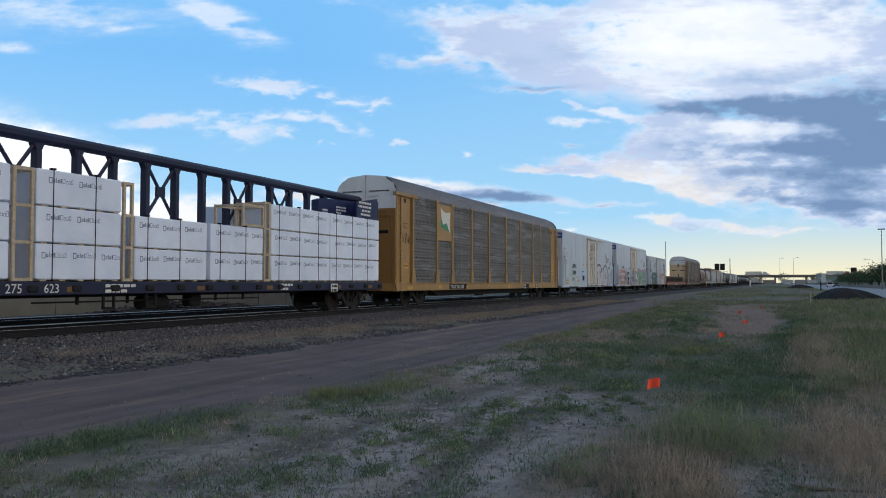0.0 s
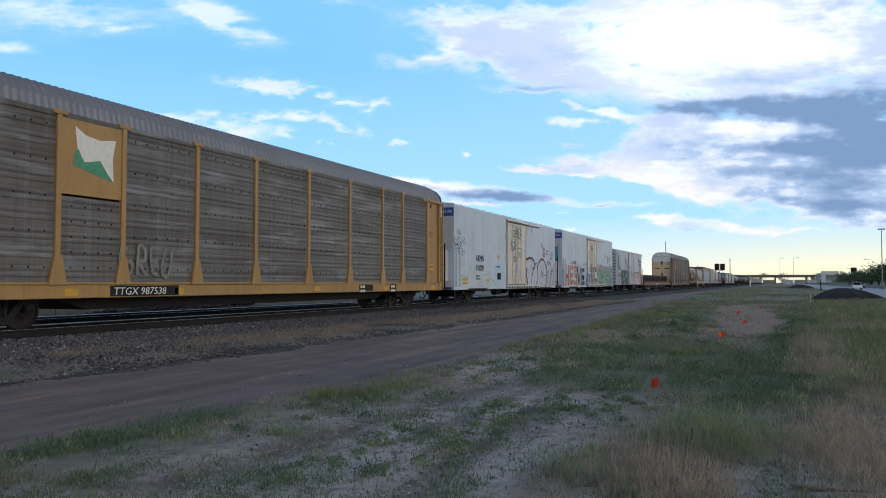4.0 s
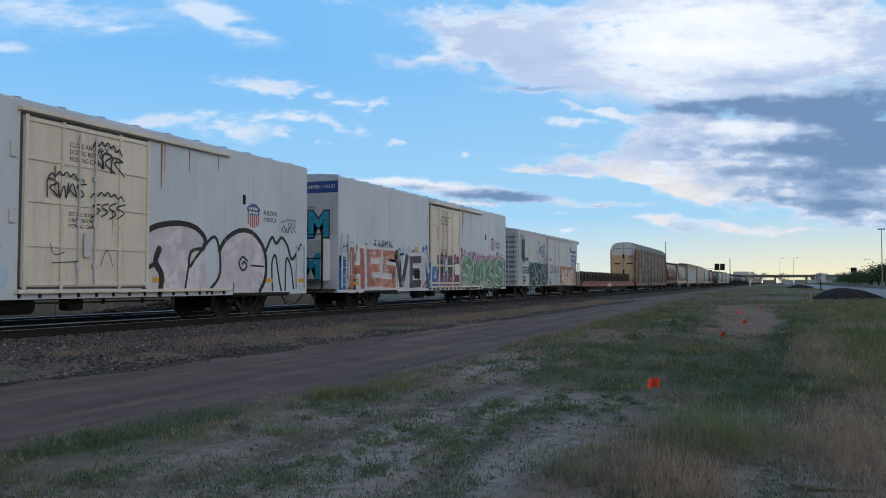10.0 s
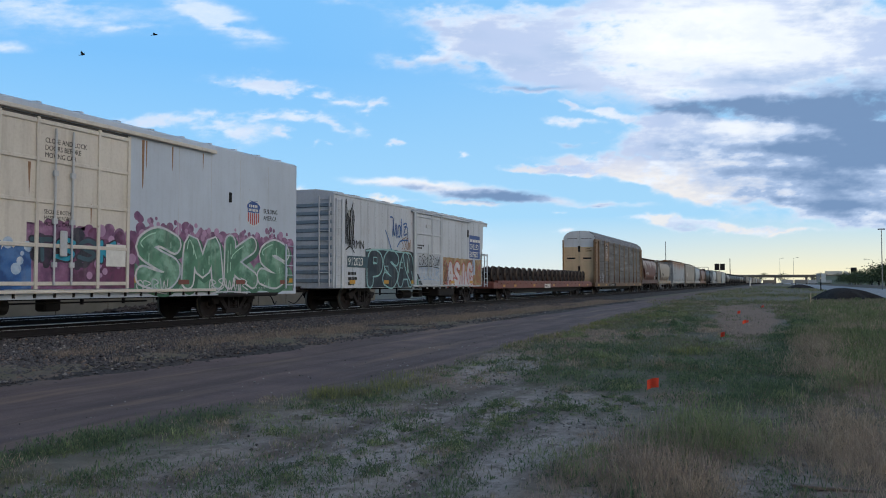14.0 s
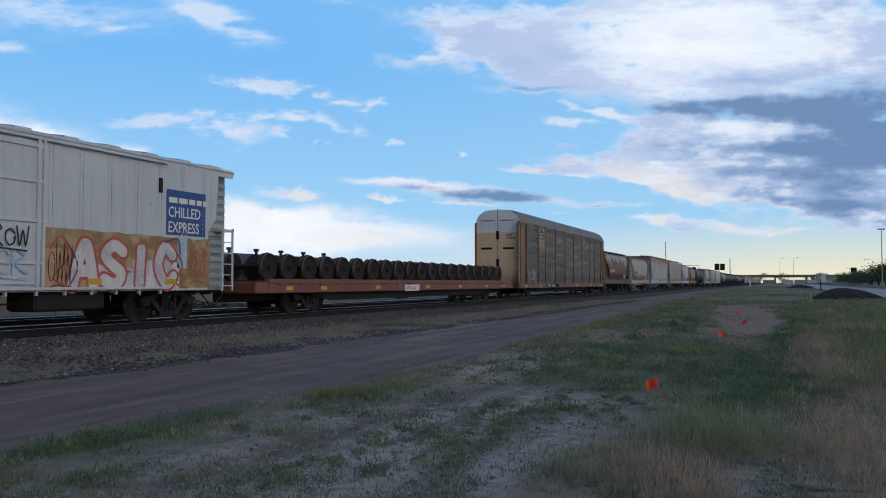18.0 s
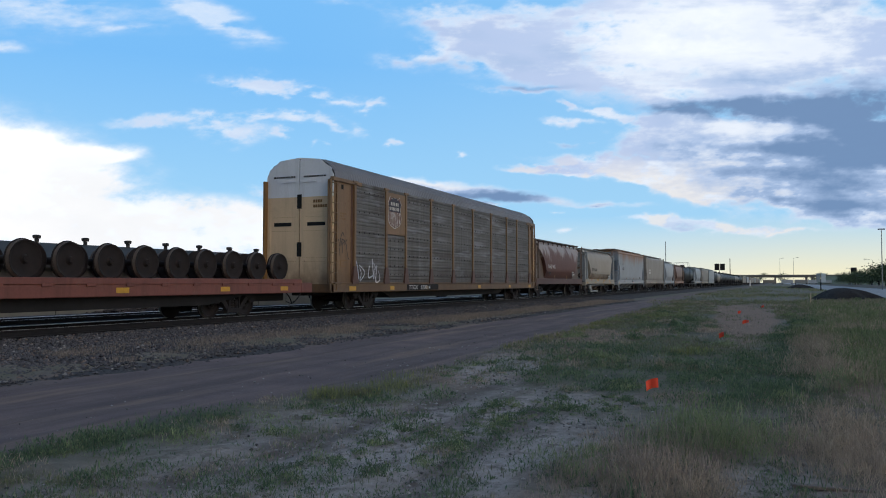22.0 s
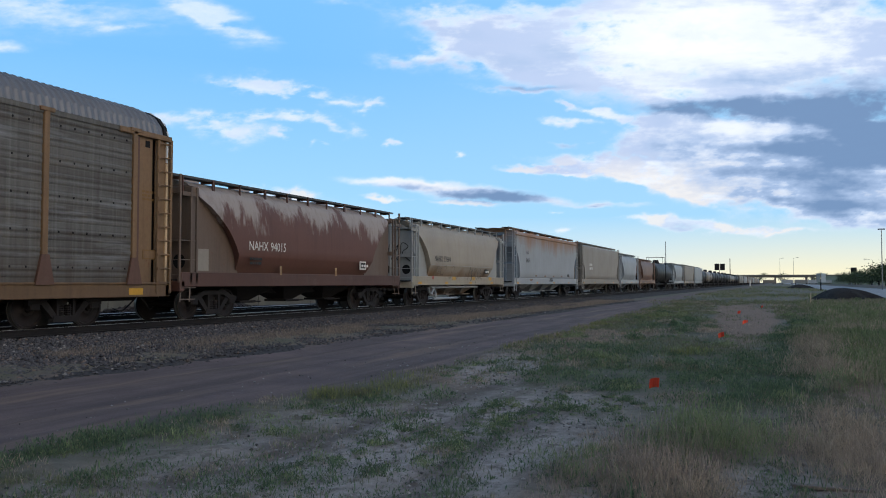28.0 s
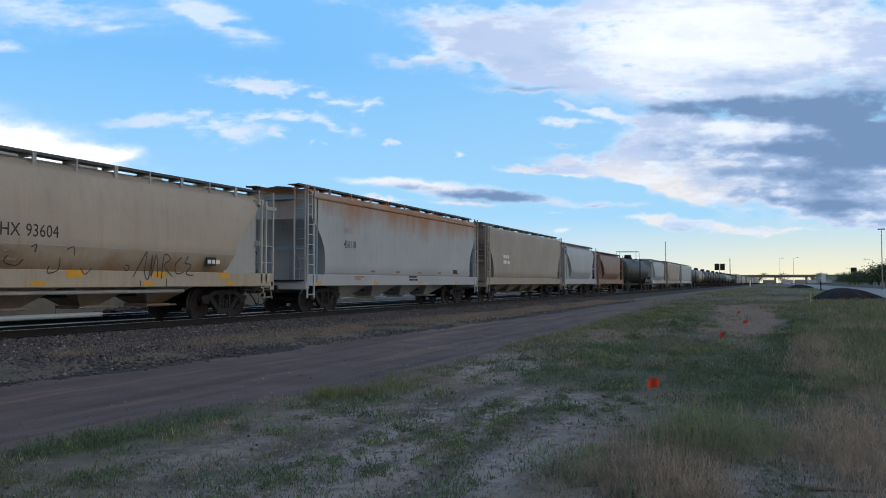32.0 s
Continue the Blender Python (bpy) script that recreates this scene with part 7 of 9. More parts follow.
SCRAPS = [
    (1070, 196, 46, 8, 0.14, 1.25), (1015, 185, 13, 7, 0.4, 1.1), (1015, 216, 48, 7, 0.0, 1.05), (1110, 206, 26, 10, 0.2, 1.0), (1035, 252, 50, 5, -0.02, 0.5),
    (985, 373, 14, 4, 0.0, 0.8), (1000, 408, 26, 5, 0.0, 1.0), (515, 342, 50, 10, 0.13, 1.05), (700, 348, 46, 4, 0.05, 0.8), (840, 354, 60, 4, 0.06, 0.8),
    (1205, 396, 72, 11, 0.1, 1.25), (1145, 388, 36, 7, 0.1, 1.0), (1255, 402, 50, 10, 0.05, 1.15), (1345, 411, 92, 6, -0.02, 1.1), (1290, 352, 40, 7, 0.1, 0.9),
]
LOW = [  # the bank behind the train
    (40, 275, 120, 42, 0.1, 1.4), (185, 272, 62, 13, -0.1, 1.1), (90, 320, 140, 50, 0.0, 1.4), (-160, 300, 260, 90, 0.0, 1.6), (250, 385, 300, 42, 0.03, 1.2),
    (520, 402, 200, 36, 0.05, 1.1), (330, 425, 420, 40, 0.0, 1.2), (730, 322, 100, 8, 0.03, 1.1), (820, 333, 120, 11, 0.07, 1.1), (950, 349, 110, 8, 0.09, 1.0), (1070, 363, 85, 4, 0.05, 0.9),
]
BANK = [  # the great bank towards the sun
    (770, 105, 80, 17, 0.05, 0.95), (830, 70, 90, 45, -0.1, 0.9), (800, 30, 90, 20, 0.1, 0.75), (930, 80, 150, 52, 0.1, 1.2), (1010, 122, 120, 22, 0.1, 1.1), (950, 150, 95, 6, -0.02, 0.75), (960, 20, 130, 30, 0.0, 0.8),
    (1180, 70, 170, 85, 0.05, 1.5), (1400, 60, 280, 110, 0.05, 2.0), (1160, 150, 100, 26, 0.25, 1.1),
]
WING = [
    (1175, 235, 70, 28, -0.2, 1.05), (1270, 235, 130, 42, 0.0, 1.5), (1110, 288, 110, 15, 0.06, 1.15), (995, 297, 75, 6, 0.03, 1.1), (1150, 318, 100, 22, 0.2, 1.3), (1235, 346, 62, 14, 0.15, 1.2),
    (1300, 300, 130, 50, 0.1, 1.6), (1480, 270, 220, 90, 0.05, 2.2), (1440, 352, 150, 34, 0.16, 1.6), (1530, 385, 90, 22, 0.05, 1.4),
]
SLATE = [  # shaded bases
    (1290, 186, 150, 15, 0.03, 1.35), (1450, 196, 190, 28, 0.03, 1.7), (1580, 205, 150, 44, 0.0, 1.9), (1470, 258, 140, 24, 0.03, 1.4), (1580, 268, 140, 40, 0.0, 1.6), (1480, 315, 200, 44, 0.08, 0.85),
    (1360, 278, 190, 70, 0.12, 0.8), (1200, 262, 80, 30, 0.1, 0.45), (1400, 358, 130, 26, 0.13, 1.05), (1530, 372, 130, 36, 0.05, 1.15), (1230, 268, 120, 30, 0.1, 0.4), (1170, 330, 90, 14, 0.2, 0.4), (1330, 330, 110, 30, 0.1, 0.5),
]
GREY = [
    (790, 112, 90, 9, 0.05, 0.5), (900, 108, 120, 16, 0.08, 0.36), (1010, 90, 75, 20, 0.1, 0.42), (830, 60, 60, 14, 0.2, 0.3), (950, 151, 95, 6, -0.02, 0.6), (1370, 136, 230, 26, 0.05, 0.42), (1500, 150, 150, 26, 0.02, 0.6),
    (1290, 232, 110, 18, 0.0, 0.36), (1480, 16, 60, 15, -0.2, 0.75), (1250, 8, 50, 8, 0.0, 0.4), (880, 342, 170, 13, 0.09, 1.1), (760, 333, 110, 8, 0.05, 0.8), (1070, 363, 85, 4, 0.05, 0.8), (1225, 405, 45, 7, 0.1, 0.4), (1035, 252, 60, 6, 0.0, 0.6), (690, 420, 60, 5, 0.05, 0.2),
]
az = np.concatenate([np.linspace(-62, -31.5, 60), np.linspace(-31, 31, 900), np.linspace(31.5, 62, 60)])
el = np.concatenate([np.linspace(-1.2, 22, 370), np.linspace(22.3, 58, 60)])
AZ, EL = np.meshgrid(az, el)
ra, re = np.radians(AZ), np.radians(EL)
ahead = np.cos(ra) * np.cos(re) * math.cos(TILT) + np.sin(re) * math.sin(TILT)
ahead = np.maximum(ahead, 0.2)
SX = 784 + 1440 * np.sin(ra) * np.cos(re) / ahead
SY = 441 - 1440 * (np.sin(re) * math.cos(TILT) - np.cos(ra) * np.cos(re) * math.sin(TILT)) / ahead
b1, b2 = fbm(SX / 150, SY / 70, 3) - 0.5, fbm(SX / 150, SY / 70, 9) - 0.5
f1, f2 = fbm(SX / 34, SY / 17, 5) - 0.5, fbm(SX / 34, SY / 17, 12) - 0.5


def pile(shapes, broad, fine):
    """Heaped soft shapes with an outline that strays by broad and by fine."""
    x, y = SX + broad * b1 + fine * f1, SY + 0.42 * (broad * b2 + fine * f2)
    d = np.zeros_like(SX)
    for x0, y0, rx, ry, slope, weight in shapes:
        q = np.exp(-(((x - x0) / rx) ** 2 + ((y - y0 - slope * (x - x0)) / ry) ** 2)) * weight
        d = np.maximum(d, q) + 0.3 * np.minimum(d, q)
    return d


def even(f):
    """A field with mean nought and spread one."""
    return (f - f.mean()) / f.std()


curl = even(fbm(SX / 62, SY / 30, 21, 7, 0.62))
drift = even(fbm(SX / 190, SY / 80, 27, 7, 0.6))
silk = even(fbm(SX / 130 + SY / 300, SY / 20, 29, 6, 0.62))


def torn(d, n, lo, hi, most=0.9):
    """Soft shapes broken up by noise at their rims, whole inside."""
    return smooth(lo, hi, d + np.minimum(d, most) * n)


veil = 0.62 * torn(pile(THIN, 70, 24), 0.5 * drift + 0.35 * silk + 0.2 * curl, 0.1, 1.2)
puffs = torn(pile(PUFFS, 50, 70), 0.42 * curl + 0.3 * silk, 0.05, 1.35)
scraps = torn(pile(SCRAPS, 46, 44), 0.4 * curl + 0.15 * silk, 0.08, 0.95)
low = torn(pile(LOW, 70, 26), 0.15 * curl + 0.15 * drift, 0.1, 0.95)
bank = torn(pile(BANK, 110, 60), 0.32 * drift + 0.26 * curl + 0.12 * silk, 0.06, 1.15, 0.75)
wing = torn(pile(WING, 80, 46), 0.25 * drift + 0.28 * curl, 0.12, 0.8, 0.6)
rest = np.clip(smooth(36, 50, np.abs(AZ)) + smooth(22, 32, EL), 0, 1)
cover = np.maximum.reduce([veil, puffs * 0.82, scraps * 0.84, low * 0.98, bank * 0.93, wing * 0.97])
cover = cover * (1 - 0.7 * rest) + rest * 0.5 * smooth(0.3, 0.7, fbm(AZ * 0.09, EL * 0.16, 40))
gloom = smooth(0.02, 1.4, np.maximum(pile(SLATE, 80, 34), pile(GREY, 60, 30)) * (1 + 0.22 * drift + 0.12 * silk + 0.1 * curl))
# lilac folds inside the great banks, warm rims towards the low sun
glow = np.exp(-(((SX - 1240) / 165) ** 2 + ((SY - 62) / 70) ** 2))
fold = smooth(-1.3, 1.3, 0.6 * drift + 0.45 * curl + 0.5 * silk - 1.6 * glow + 0.25) * np.maximum.reduce([bank, wing, 0.5 * puffs, 0.7 * scraps])
warm = smooth(250, 330, SY) * np.maximum.reduce([wing, scraps, 0.5 * low]) * smooth(-0.6, 0.8, curl)
R = 3800.0
A_, E_ = ra - YAW, re
co = np.stack([R * np.sin(A_) * np.cos(E_), R * np.cos(A_) * np.cos(E_), R * np.sin(E_)], -1).reshape(-1, 3)
nr, nc = AZ.shape
idx = np.arange(nr * nc).reshape(nr, nc)
quads = np.stack([idx[:-1, :-1], idx[:-1, 1:], idx[1:, 1:], idx[1:, :-1]], -1).reshape(-1, 4)
me = bpy.data.meshes.new("sky_backdrop")
me.from_pydata(co.tolist(), [], quads.tolist())
fade = smooth(61, 46, np.abs(AZ)) * smooth(57, 38, EL)
for name, arr in (("cover", cover), ("gloom", gloom), ("fold", fold), ("warm", warm), ("glow", np.clip(np.maximum(glow * (0.7 + 0.25 * curl + 0.2 * drift), smooth(700, 450, SX) * low * (0.75 + 0.15 * drift)), 0, 1)), ("azimuth", AZ), ("height", EL), ("fade", fade)):
    at = me.attributes.new(name, "FLOAT", "POINT")
    at.data.foreach_set("value", arr.astype(np.float32).ravel())
k = Nodes("evening_clouds")
h, a = k.attr("height").outputs["Fac"], k.attr("azimuth").outputs["Fac"]
blue = k.mix(k.ramp(h, 3.0, 15.0), lin("aedffc"), lin("80c3fb"))
blue = k.mix(k.math("MULTIPLY", k.ramp(a, -10.0, 26.0), 0.5), blue, lin("a9d6f4"))
low_ = k.mix(k.ramp(a, -4.0, 24.0), lin("d6e9f6"), lin("fbf3cf"))
blue = k.mix(k.ramp(h, 4.6, 0.6), blue, low_)
cv = k.attr("cover").outputs["Fac"]
fine = k.noise(1.0, 8.0, k.coords((0.02, 0.02, 0.05)), 0.65)
cv2 = k.ramp(k.math("ADD", cv, k.math("MULTIPLY", k.math("SUBTRACT", fine, 0.5), k.math("MULTIPLY", k.math("MULTIPLY", cv, k.math("SUBTRACT", 1.0, cv)), 1.3))), 0.0, 1.0)
body = k.mix(k.attr("fold").outputs["Fac"], (0.93, 0.97, 1.03), lin("c3d2f0"))
body = k.mix(k.attr("glow").outputs["Fac"], body, (1.12, 1.13, 1.15))
body = k.mix(k.math("MULTIPLY", k.attr("warm").outputs["Fac"], 0.7), body, (1.0, 0.92, 0.82))
gl = k.attr("gloom").outputs["Fac"]
cloud = k.mix(k.ramp(gl, 0.0, 0.5), body, lin("b3c8e8"))
cloud = k.mix(k.ramp(gl, 0.4, 1.05), cloud, lin("708eb6"))
col = k.mix(cv2, blue, cloud)
em = k.n("ShaderNodeEmission", Color=col, Strength=1.0)
tr = k.n("ShaderNodeBsdfTransparent")
mx = k.t.nodes.new("ShaderNodeMixShader")
k.put(mx.inputs[0], k.attr("fade").outputs["Fac"])
k.put(mx.inputs[1], tr.outputs[0])
k.put(mx.inputs[2], em.outputs[0])
k.put(k.out.inputs["Surface"], mx.outputs[0])
backdrop = thing("backdrop", "evening sky with white and slate-grey clouds", "sky", kind="structure", m=me)
me.materials.append(k.m)

# ---- ground ----
def axis_steps(lo, fine0, fine1, hi, step, grow=1.16):
    a = list(np.arange(fine0, fine1, step))
    s, x = step, fine1
    while x < hi:
        a.append(x)
        s *= grow
        x += s
    a.append(hi)
    s, x = step, fine0
    b = []
    while x > lo:
        s *= grow
        x -= s
        b.append(max(x, lo))
    return np.array(sorted(set(b + a)))


def zones(x, y):
    """How much sand, dirt road, tan litter and green each place of the ground has."""
    n1, n2 = fbm(x * 0.55, y * 0.35, 51) - 0.5, fbm(x * 1.7, y * 1.2, 61) - 0.5
    edge = np.where(y < 15, -6.9 + 0.085 * (y - 5), -6.0 - np.minimum(0.045 * (y - 15), 3.6)) + 1.2 * n1
    road = smooth(edge + 0.45, edge - 0.35, x) * smooth(-11.6, -10.6, x + 1.0 * n2)
    sand = smooth(1.0, 0.0, np.hypot((x + 3.1 + 0.12 * (y - 7)) / 3.0, (y - 7.2) / 6.6) + 0.7 * n1 + 0.9 * n2 - 0.15)
    sand = np.maximum(sand, 0.75 * smooth(1.0, 0.3, np.hypot((x + 0.1) / 0.7, (y - 6.9) / 1.8) + n1))
    sand = np.maximum(sand, 0.85 * smooth(1.0, 0.35, np.hypot((x + 4.5) / 1.25, (y - 4.9) / 1.9) + n1))
    sand = np.maximum(sand, 0.8 * smooth(1.0, 0.5, np.hypot((x + 4.7 + 0.14 * (y - 14)) / 1.3, (y - 14.5) / 4.6) + 1.3 * n1 + 1.3 * n2))
    bare = smooth(1.0, 0.7, np.hypot((x + 0.9 + 0.036 * (y - 24)) / (1.05 + 0.04 * (y - 24)), (y - 42.0) / 24.0) + 0.7 * n1 + 0.5 * n2) * (y > 19)
    bare = np.maximum(bare, smooth(1.0, 0.4, np.hypot((x - 1.3) / 0.5, (y - 13.0) / 3.0) + n1))
    return road, sand * (1 - road), bare * (1 - road)


def oval(x, y, *spots_):
    """One inside any of the ovals (centre, half widths, weight), fading to nothing at their rims."""
    n = 0.5 * (fbm(x * 1.3, y * 0.9, 58) - 0.5)
    return np.maximum.reduce([w * smooth(1.0, 0.35, np.hypot((x - cx) / rx, (y - cy) / ry) + n) for cx, cy, rx, ry, w in spots_])


def weedy(x, y):
    return oval(x, y, (-0.6, 15.0, 1.7, 5.6, 1), (-6.5, 6.8, 0.8, 3.0, 1), (0.1, 23, 0.6, 10, 1), (2.0, 13, 0.5, 2.5, 0.8), (-2.4, 13.0, 0.9, 1.6, 0.9), (-3.9, 19, 2.4, 8.0, 0.7), (-2.6, 15, 1.2, 3.0, 0.8), (-3.4, 33, 1.6, 9.0, 0.6), (1.0, 34, 1.0, 16, 0.9))


def tawny(x, y):
    return oval(x, y, (-1.1, 7.4, 0.95, 2.7, 1), (0.6, 8.4, 0.9, 2.7, 0.55), (-4.8, 13.2, 1.1, 2.2, 0.9), (-5.0, 24, 2.0, 4.0, 0.95), (2.4, 25, 2.2, 12, 0.4), (-1.2, 11.8, 0.6, 1.1, 0.8), (-5.4, 17, 0.8, 2.0, 0.6), (1.4, 13, 0.6, 3.0, 0.8))


def grassy(x, y):
    return oval(x, y, (-6.0, 11.2, 1.2, 2.5, 1), (-6.6, 44, 2.4, 16, 1), (-6.2, 25, 0.9, 10, 0.9), (-7.6, 75, 2.2, 30, 1), (-5, 60, 4.0, 30, 0.6), (-3.9, 16, 1.2, 3.0, 0.5), (-1.9, 20, 0.7, 2.0, 0.7), (2.4, 23, 2.2, 11.0, 0.8), (0.5, 50, 1.5, 18, 0.8))


def verdure(x, y):
    """Where thin grass tints the soil."""
    return np.clip(0.8 * weedy(x, y) + 0.7 * grassy(x, y) + 0.4 * smooth(15, 26, y) * smooth(0.42, 0.6, fbm(x * 0.5, y * 0.16, 59)), 0, 0.95)


xs = axis_steps(-3600, -11.5, 6.0, 3600, 0.14)
ys = axis_steps(-3600, 3.4, 26.0, 3600, 0.14)
X, Y = np.meshgrid(xs, ys)
road, sand, bare = zones(X, Y)
near = smooth(90, 30, np.hypot(X, Y))
Z = near * (0.10 * (fbm(X * 0.5, Y * 0.5, 71) - 0.5) + 0.09 * (1 - road) * (fbm(X * 2.2, Y * 2.2, 75) - 0.5))
Z -= near * road * 0.03
Z += smooth(-9.5, -12.5, X) * 0.1
RUT = np.exp(-((X + 4.4 - 0.05 * (Y - 8)) / 0.3) ** 2) * smooth(15, 11, Y) + 0.7 * np.exp(-((X + 2.75 + 0.06 * (Y - 8)) / 0.2) ** 2) * smooth(13, 9, Y)
Z -= 0.035 * RUT
nr, nc = X.shape
idx = np.arange(nr * nc).reshape(nr, nc)
quads = np.stack([idx[:-1, :-1], idx[:-1, 1:], idx[1:, 1:], idx[1:, :-1]], -1).reshape(-1, 4)
me = bpy.data.meshes.new("ground")
me.from_pydata(np.stack([X, Y, Z], -1).reshape(-1, 3).tolist(), [], quads.tolist())
for name, arr in (("road", road), ("sand", sand), ("bare", bare), ("green", verdure(X, Y)), ("tan", tawny(X, Y)), ("rut", RUT)):
    at = me.attributes.new(name, "FLOAT", "POINT")
    at.data.foreach_set("value", arr.astype(np.float32).ravel())
me.polygons.foreach_set("use_smooth", [True] * len(me.polygons))


def ground_mat():
    k = Nodes("dry_verge_soil")
    f1, f2, f3 = k.noise(0.8, 6.0), k.noise(9.0, 6.0, None, 0.7), k.noise(60.0, 3.0, None, 0.7)
    soil = k.mix(k.ramp(f2, 0.35, 0.7), lin("81786a"), lin("645c50"))
    soil = k.mix(k.ramp(f1, 0.4, 0.65), soil, lin("61604c"))
    sandy = k.mix(k.ramp(f2, 0.35, 0.68), lin("b7aea8"), lin("978d86"))
    drawn = k.noise(1.0, 7.0, k.coords((2.4, 0.5, 1.0)), 0.72)
    sandy = k.mix(k.math("MULTIPLY", k.ramp(drawn, 0.48, 0.61), 0.75), sandy, lin("685c53"))
    blot = k.noise(3.2, 7.0, None, 0.72)
    sandy = k.mix(k.math("MULTIPLY", k.ramp(blot, 0.52, 0.6), 0.7), sandy, lin("5c534a"))
    sandy = k.mix(k.ramp(f3, 0.55, 0.75), sandy, lin("7d7772"))
    tan = k.mix(k.ramp(f2, 0.3, 0.7), lin("9a8474"), lin("7a685e"))
    pink = k.mix(k.ramp(f2, 0.3, 0.7), lin("9a806c"), lin("746150"))
    dirt = k.mix(k.ramp(f1, 0.3, 0.72), lin("83706b"), lin("625455"))
    dirt = k.mix(k.math("MULTIPLY", k.ramp(f3, 0.5, 0.75), 0.5), dirt, lin("403a37"))
    ruts = k.noise(1.0, 5.0, k.coords((2.2, 0.12, 1.0)))
    dirt = k.mix(k.math("MULTIPLY", k.ramp(ruts, 0.42, 0.66), 0.75), dirt, lin("544a47"))
    dirt = k.mix(k.math("MULTIPLY", k.ramp(k.noise(1.0, 6.0, k.coords((1.3, 0.09, 1.0)), 0.65), 0.52, 0.66), 0.55), dirt, lin("97816e"))
    thin = k.mix(k.ramp(f2, 0.35, 0.65), lin("5c6349"), lin("404a37"))
    soil = k.mix(k.math("MULTIPLY", k.attr("green").outputs["Fac"], k.ramp(k.noise(4.0, 6.0, None, 0.7), 0.22, 0.5)), soil, thin)
    soil = k.mix(k.math("MULTIPLY", k.attr("tan").outputs["Fac"], k.ramp(k.noise(5.0, 6.0, None, 0.7), 0.3, 0.55)), soil, tan)
    c = k.mix(k.attr("bare").outputs["Fac"], soil, pink)
    c = k.mix(k.attr("sand").outputs["Fac"], c, sandy)
    c = k.mix(k.attr("road").outputs["Fac"], c, dirt)
    c = k.mix(k.math("MULTIPLY", k.attr("rut").outputs["Fac"], k.ramp(k.noise(2.0, 5.0), 0.3, 0.6)), c, lin("665a53"))
    k.bump(k.math("ADD", k.math("MULTIPLY", f2, 1.0), k.math("MULTIPLY", f3, 0.35)), 0.6, 0.03)
    return k.done(c, 0.95)


me.materials.append(ground_mat())
thing("ground", "dusty verge of sandy soil and sparse weeds beside the railway", "ground", kind="structure", m=me)


# ---- ballast bed, tracks ----
def bed_z(x):
    """Top of the ballast across the line."""
    return np.interp(x, [-40, -29.5, -27.5, -15.75, -15.2, -12.6, -10.9, -10.4], [0.1, 0.1, 0.28, 0.3, 0.26, 0.1, 0.04, -0.06])


k = Nodes("grey_ballast")
vor = k.n("ShaderNodeTexVoronoi", Scale=17.0)
k.put(vor.inputs["Vector"], k.coords())
bw = k.n("ShaderNodeSeparateColor")
k.put(bw.inputs[0], vor.outputs["Color"])
c = k.mix(bw.outputs[0], lin("2e2d2e"), lin("4c494b"))
c = k.mix(k.math("MULTIPLY", k.ramp(k.noise(0.5, 5.0), 0.45, 0.75), 0.5), c, lin("5c5048"))
k.bump(vor.outputs["Distance"], 0.9, 0.04)
BALLAST = k.done(c, 0.9)
bx = np.array([-33, -29.5, -28.5, -27.5, -24, -20, -15.75, -15.2, -14.5, -13.8, -13.2, -12.6, -12.0, -11.4, -10.9, -10.4])
by = np.concatenate([np.arange(-190, -40, 15.0), np.arange(-40, 60, 1.0), np.arange(60, 1300, 20.0), [3500.0]])
BX, BY = np.meshgrid(bx, by)
BZ = bed_z(BX) + 0.05 * (fbm(BX * 0.7, BY * 0.5, 81) - 0.5) * (np.abs(BX + 20) > 5)
nr, nc = BX.shape
idx = np.arange(nr * nc).reshape(nr, nc)
quads = np.stack([idx[:-1, :-1], idx[:-1, 1:], idx[1:, 1:], idx[1:, :-1]], -1).reshape(-1, 4)
me = bpy.data.meshes.new("ballast_bed")
me.from_pydata(np.stack([BX, BY, BZ], -1).reshape(-1, 3).tolist(), [], quads.tolist())
me.materials.append(BALLAST)
thing("ballast_bed", "bed of grey crushed stone under the tracks", "ballast", kind="structure", m=me)


def scatter_mesh(name, base_v, base_f, places, sizes, turns, material, flat=0.7):
    """Many small pieces joined into one mesh."""
    bv, bf = np.array(base_v, float), np.array(base_f, int)
    n = len(places)
    rng = np.random.default_rng(len(places))
    v = np.repeat(bv[None], n, 0) * (1 + rng.uniform(-0.3, 0.3, (n, len(bv), 3)))
    v[..., 2] *= flat
    ca, sa = np.cos(turns)[:, None], np.sin(turns)[:, None]
    x = v[..., 0] * ca - v[..., 1] * sa
    y = v[..., 0] * sa + v[..., 1] * ca
    v = np.stack([x, y, v[..., 2]], -1) * np.asarray(sizes)[:, None, None] + np.asarray(places)[:, None, :]
    f = (bf[None] + (np.arange(n) * len(bv))[:, None, None]).reshape(-1, bf.shape[1])
    me = bpy.data.meshes.new(name)
    me.from_pydata(v.reshape(-1, 3).tolist(), [], f.tolist())
    me.materials.append(material)
    return me


OCT_V = [(1, 0, 0), (0.3, 0.95, 0), (-0.8, 0.6, 0), (-0.8, -0.6, 0), (0.3, -0.95, 0), (0.1, 0.1, 0.9), (0, 0, -0.9)]
OCT_F = [(i, (i + 1) % 5, 5) for i in range(5)] + [((i + 1) % 5, i, 6) for i in range(5)]
k = Nodes("crushed_granite")
isl = k.n("ShaderNodeNewGeometry").outputs["Random Per Island"]
c = k.mix(isl, lin("3b393b"), lin("6b686a"))
c = k.mix(k.ramp(isl, 0.86, 0.93), c, lin("7a685c"))
c = k.mix(k.ramp(isl, 0.97, 0.99), c, lin("9c9894"))
c = k.mix(k.math("MULTIPLY", k.ramp(k.noise(25.0, 3.0), 0.4, 0.7), 0.4), c, lin("3d3935"))
STONE = k.done(c, 0.88)
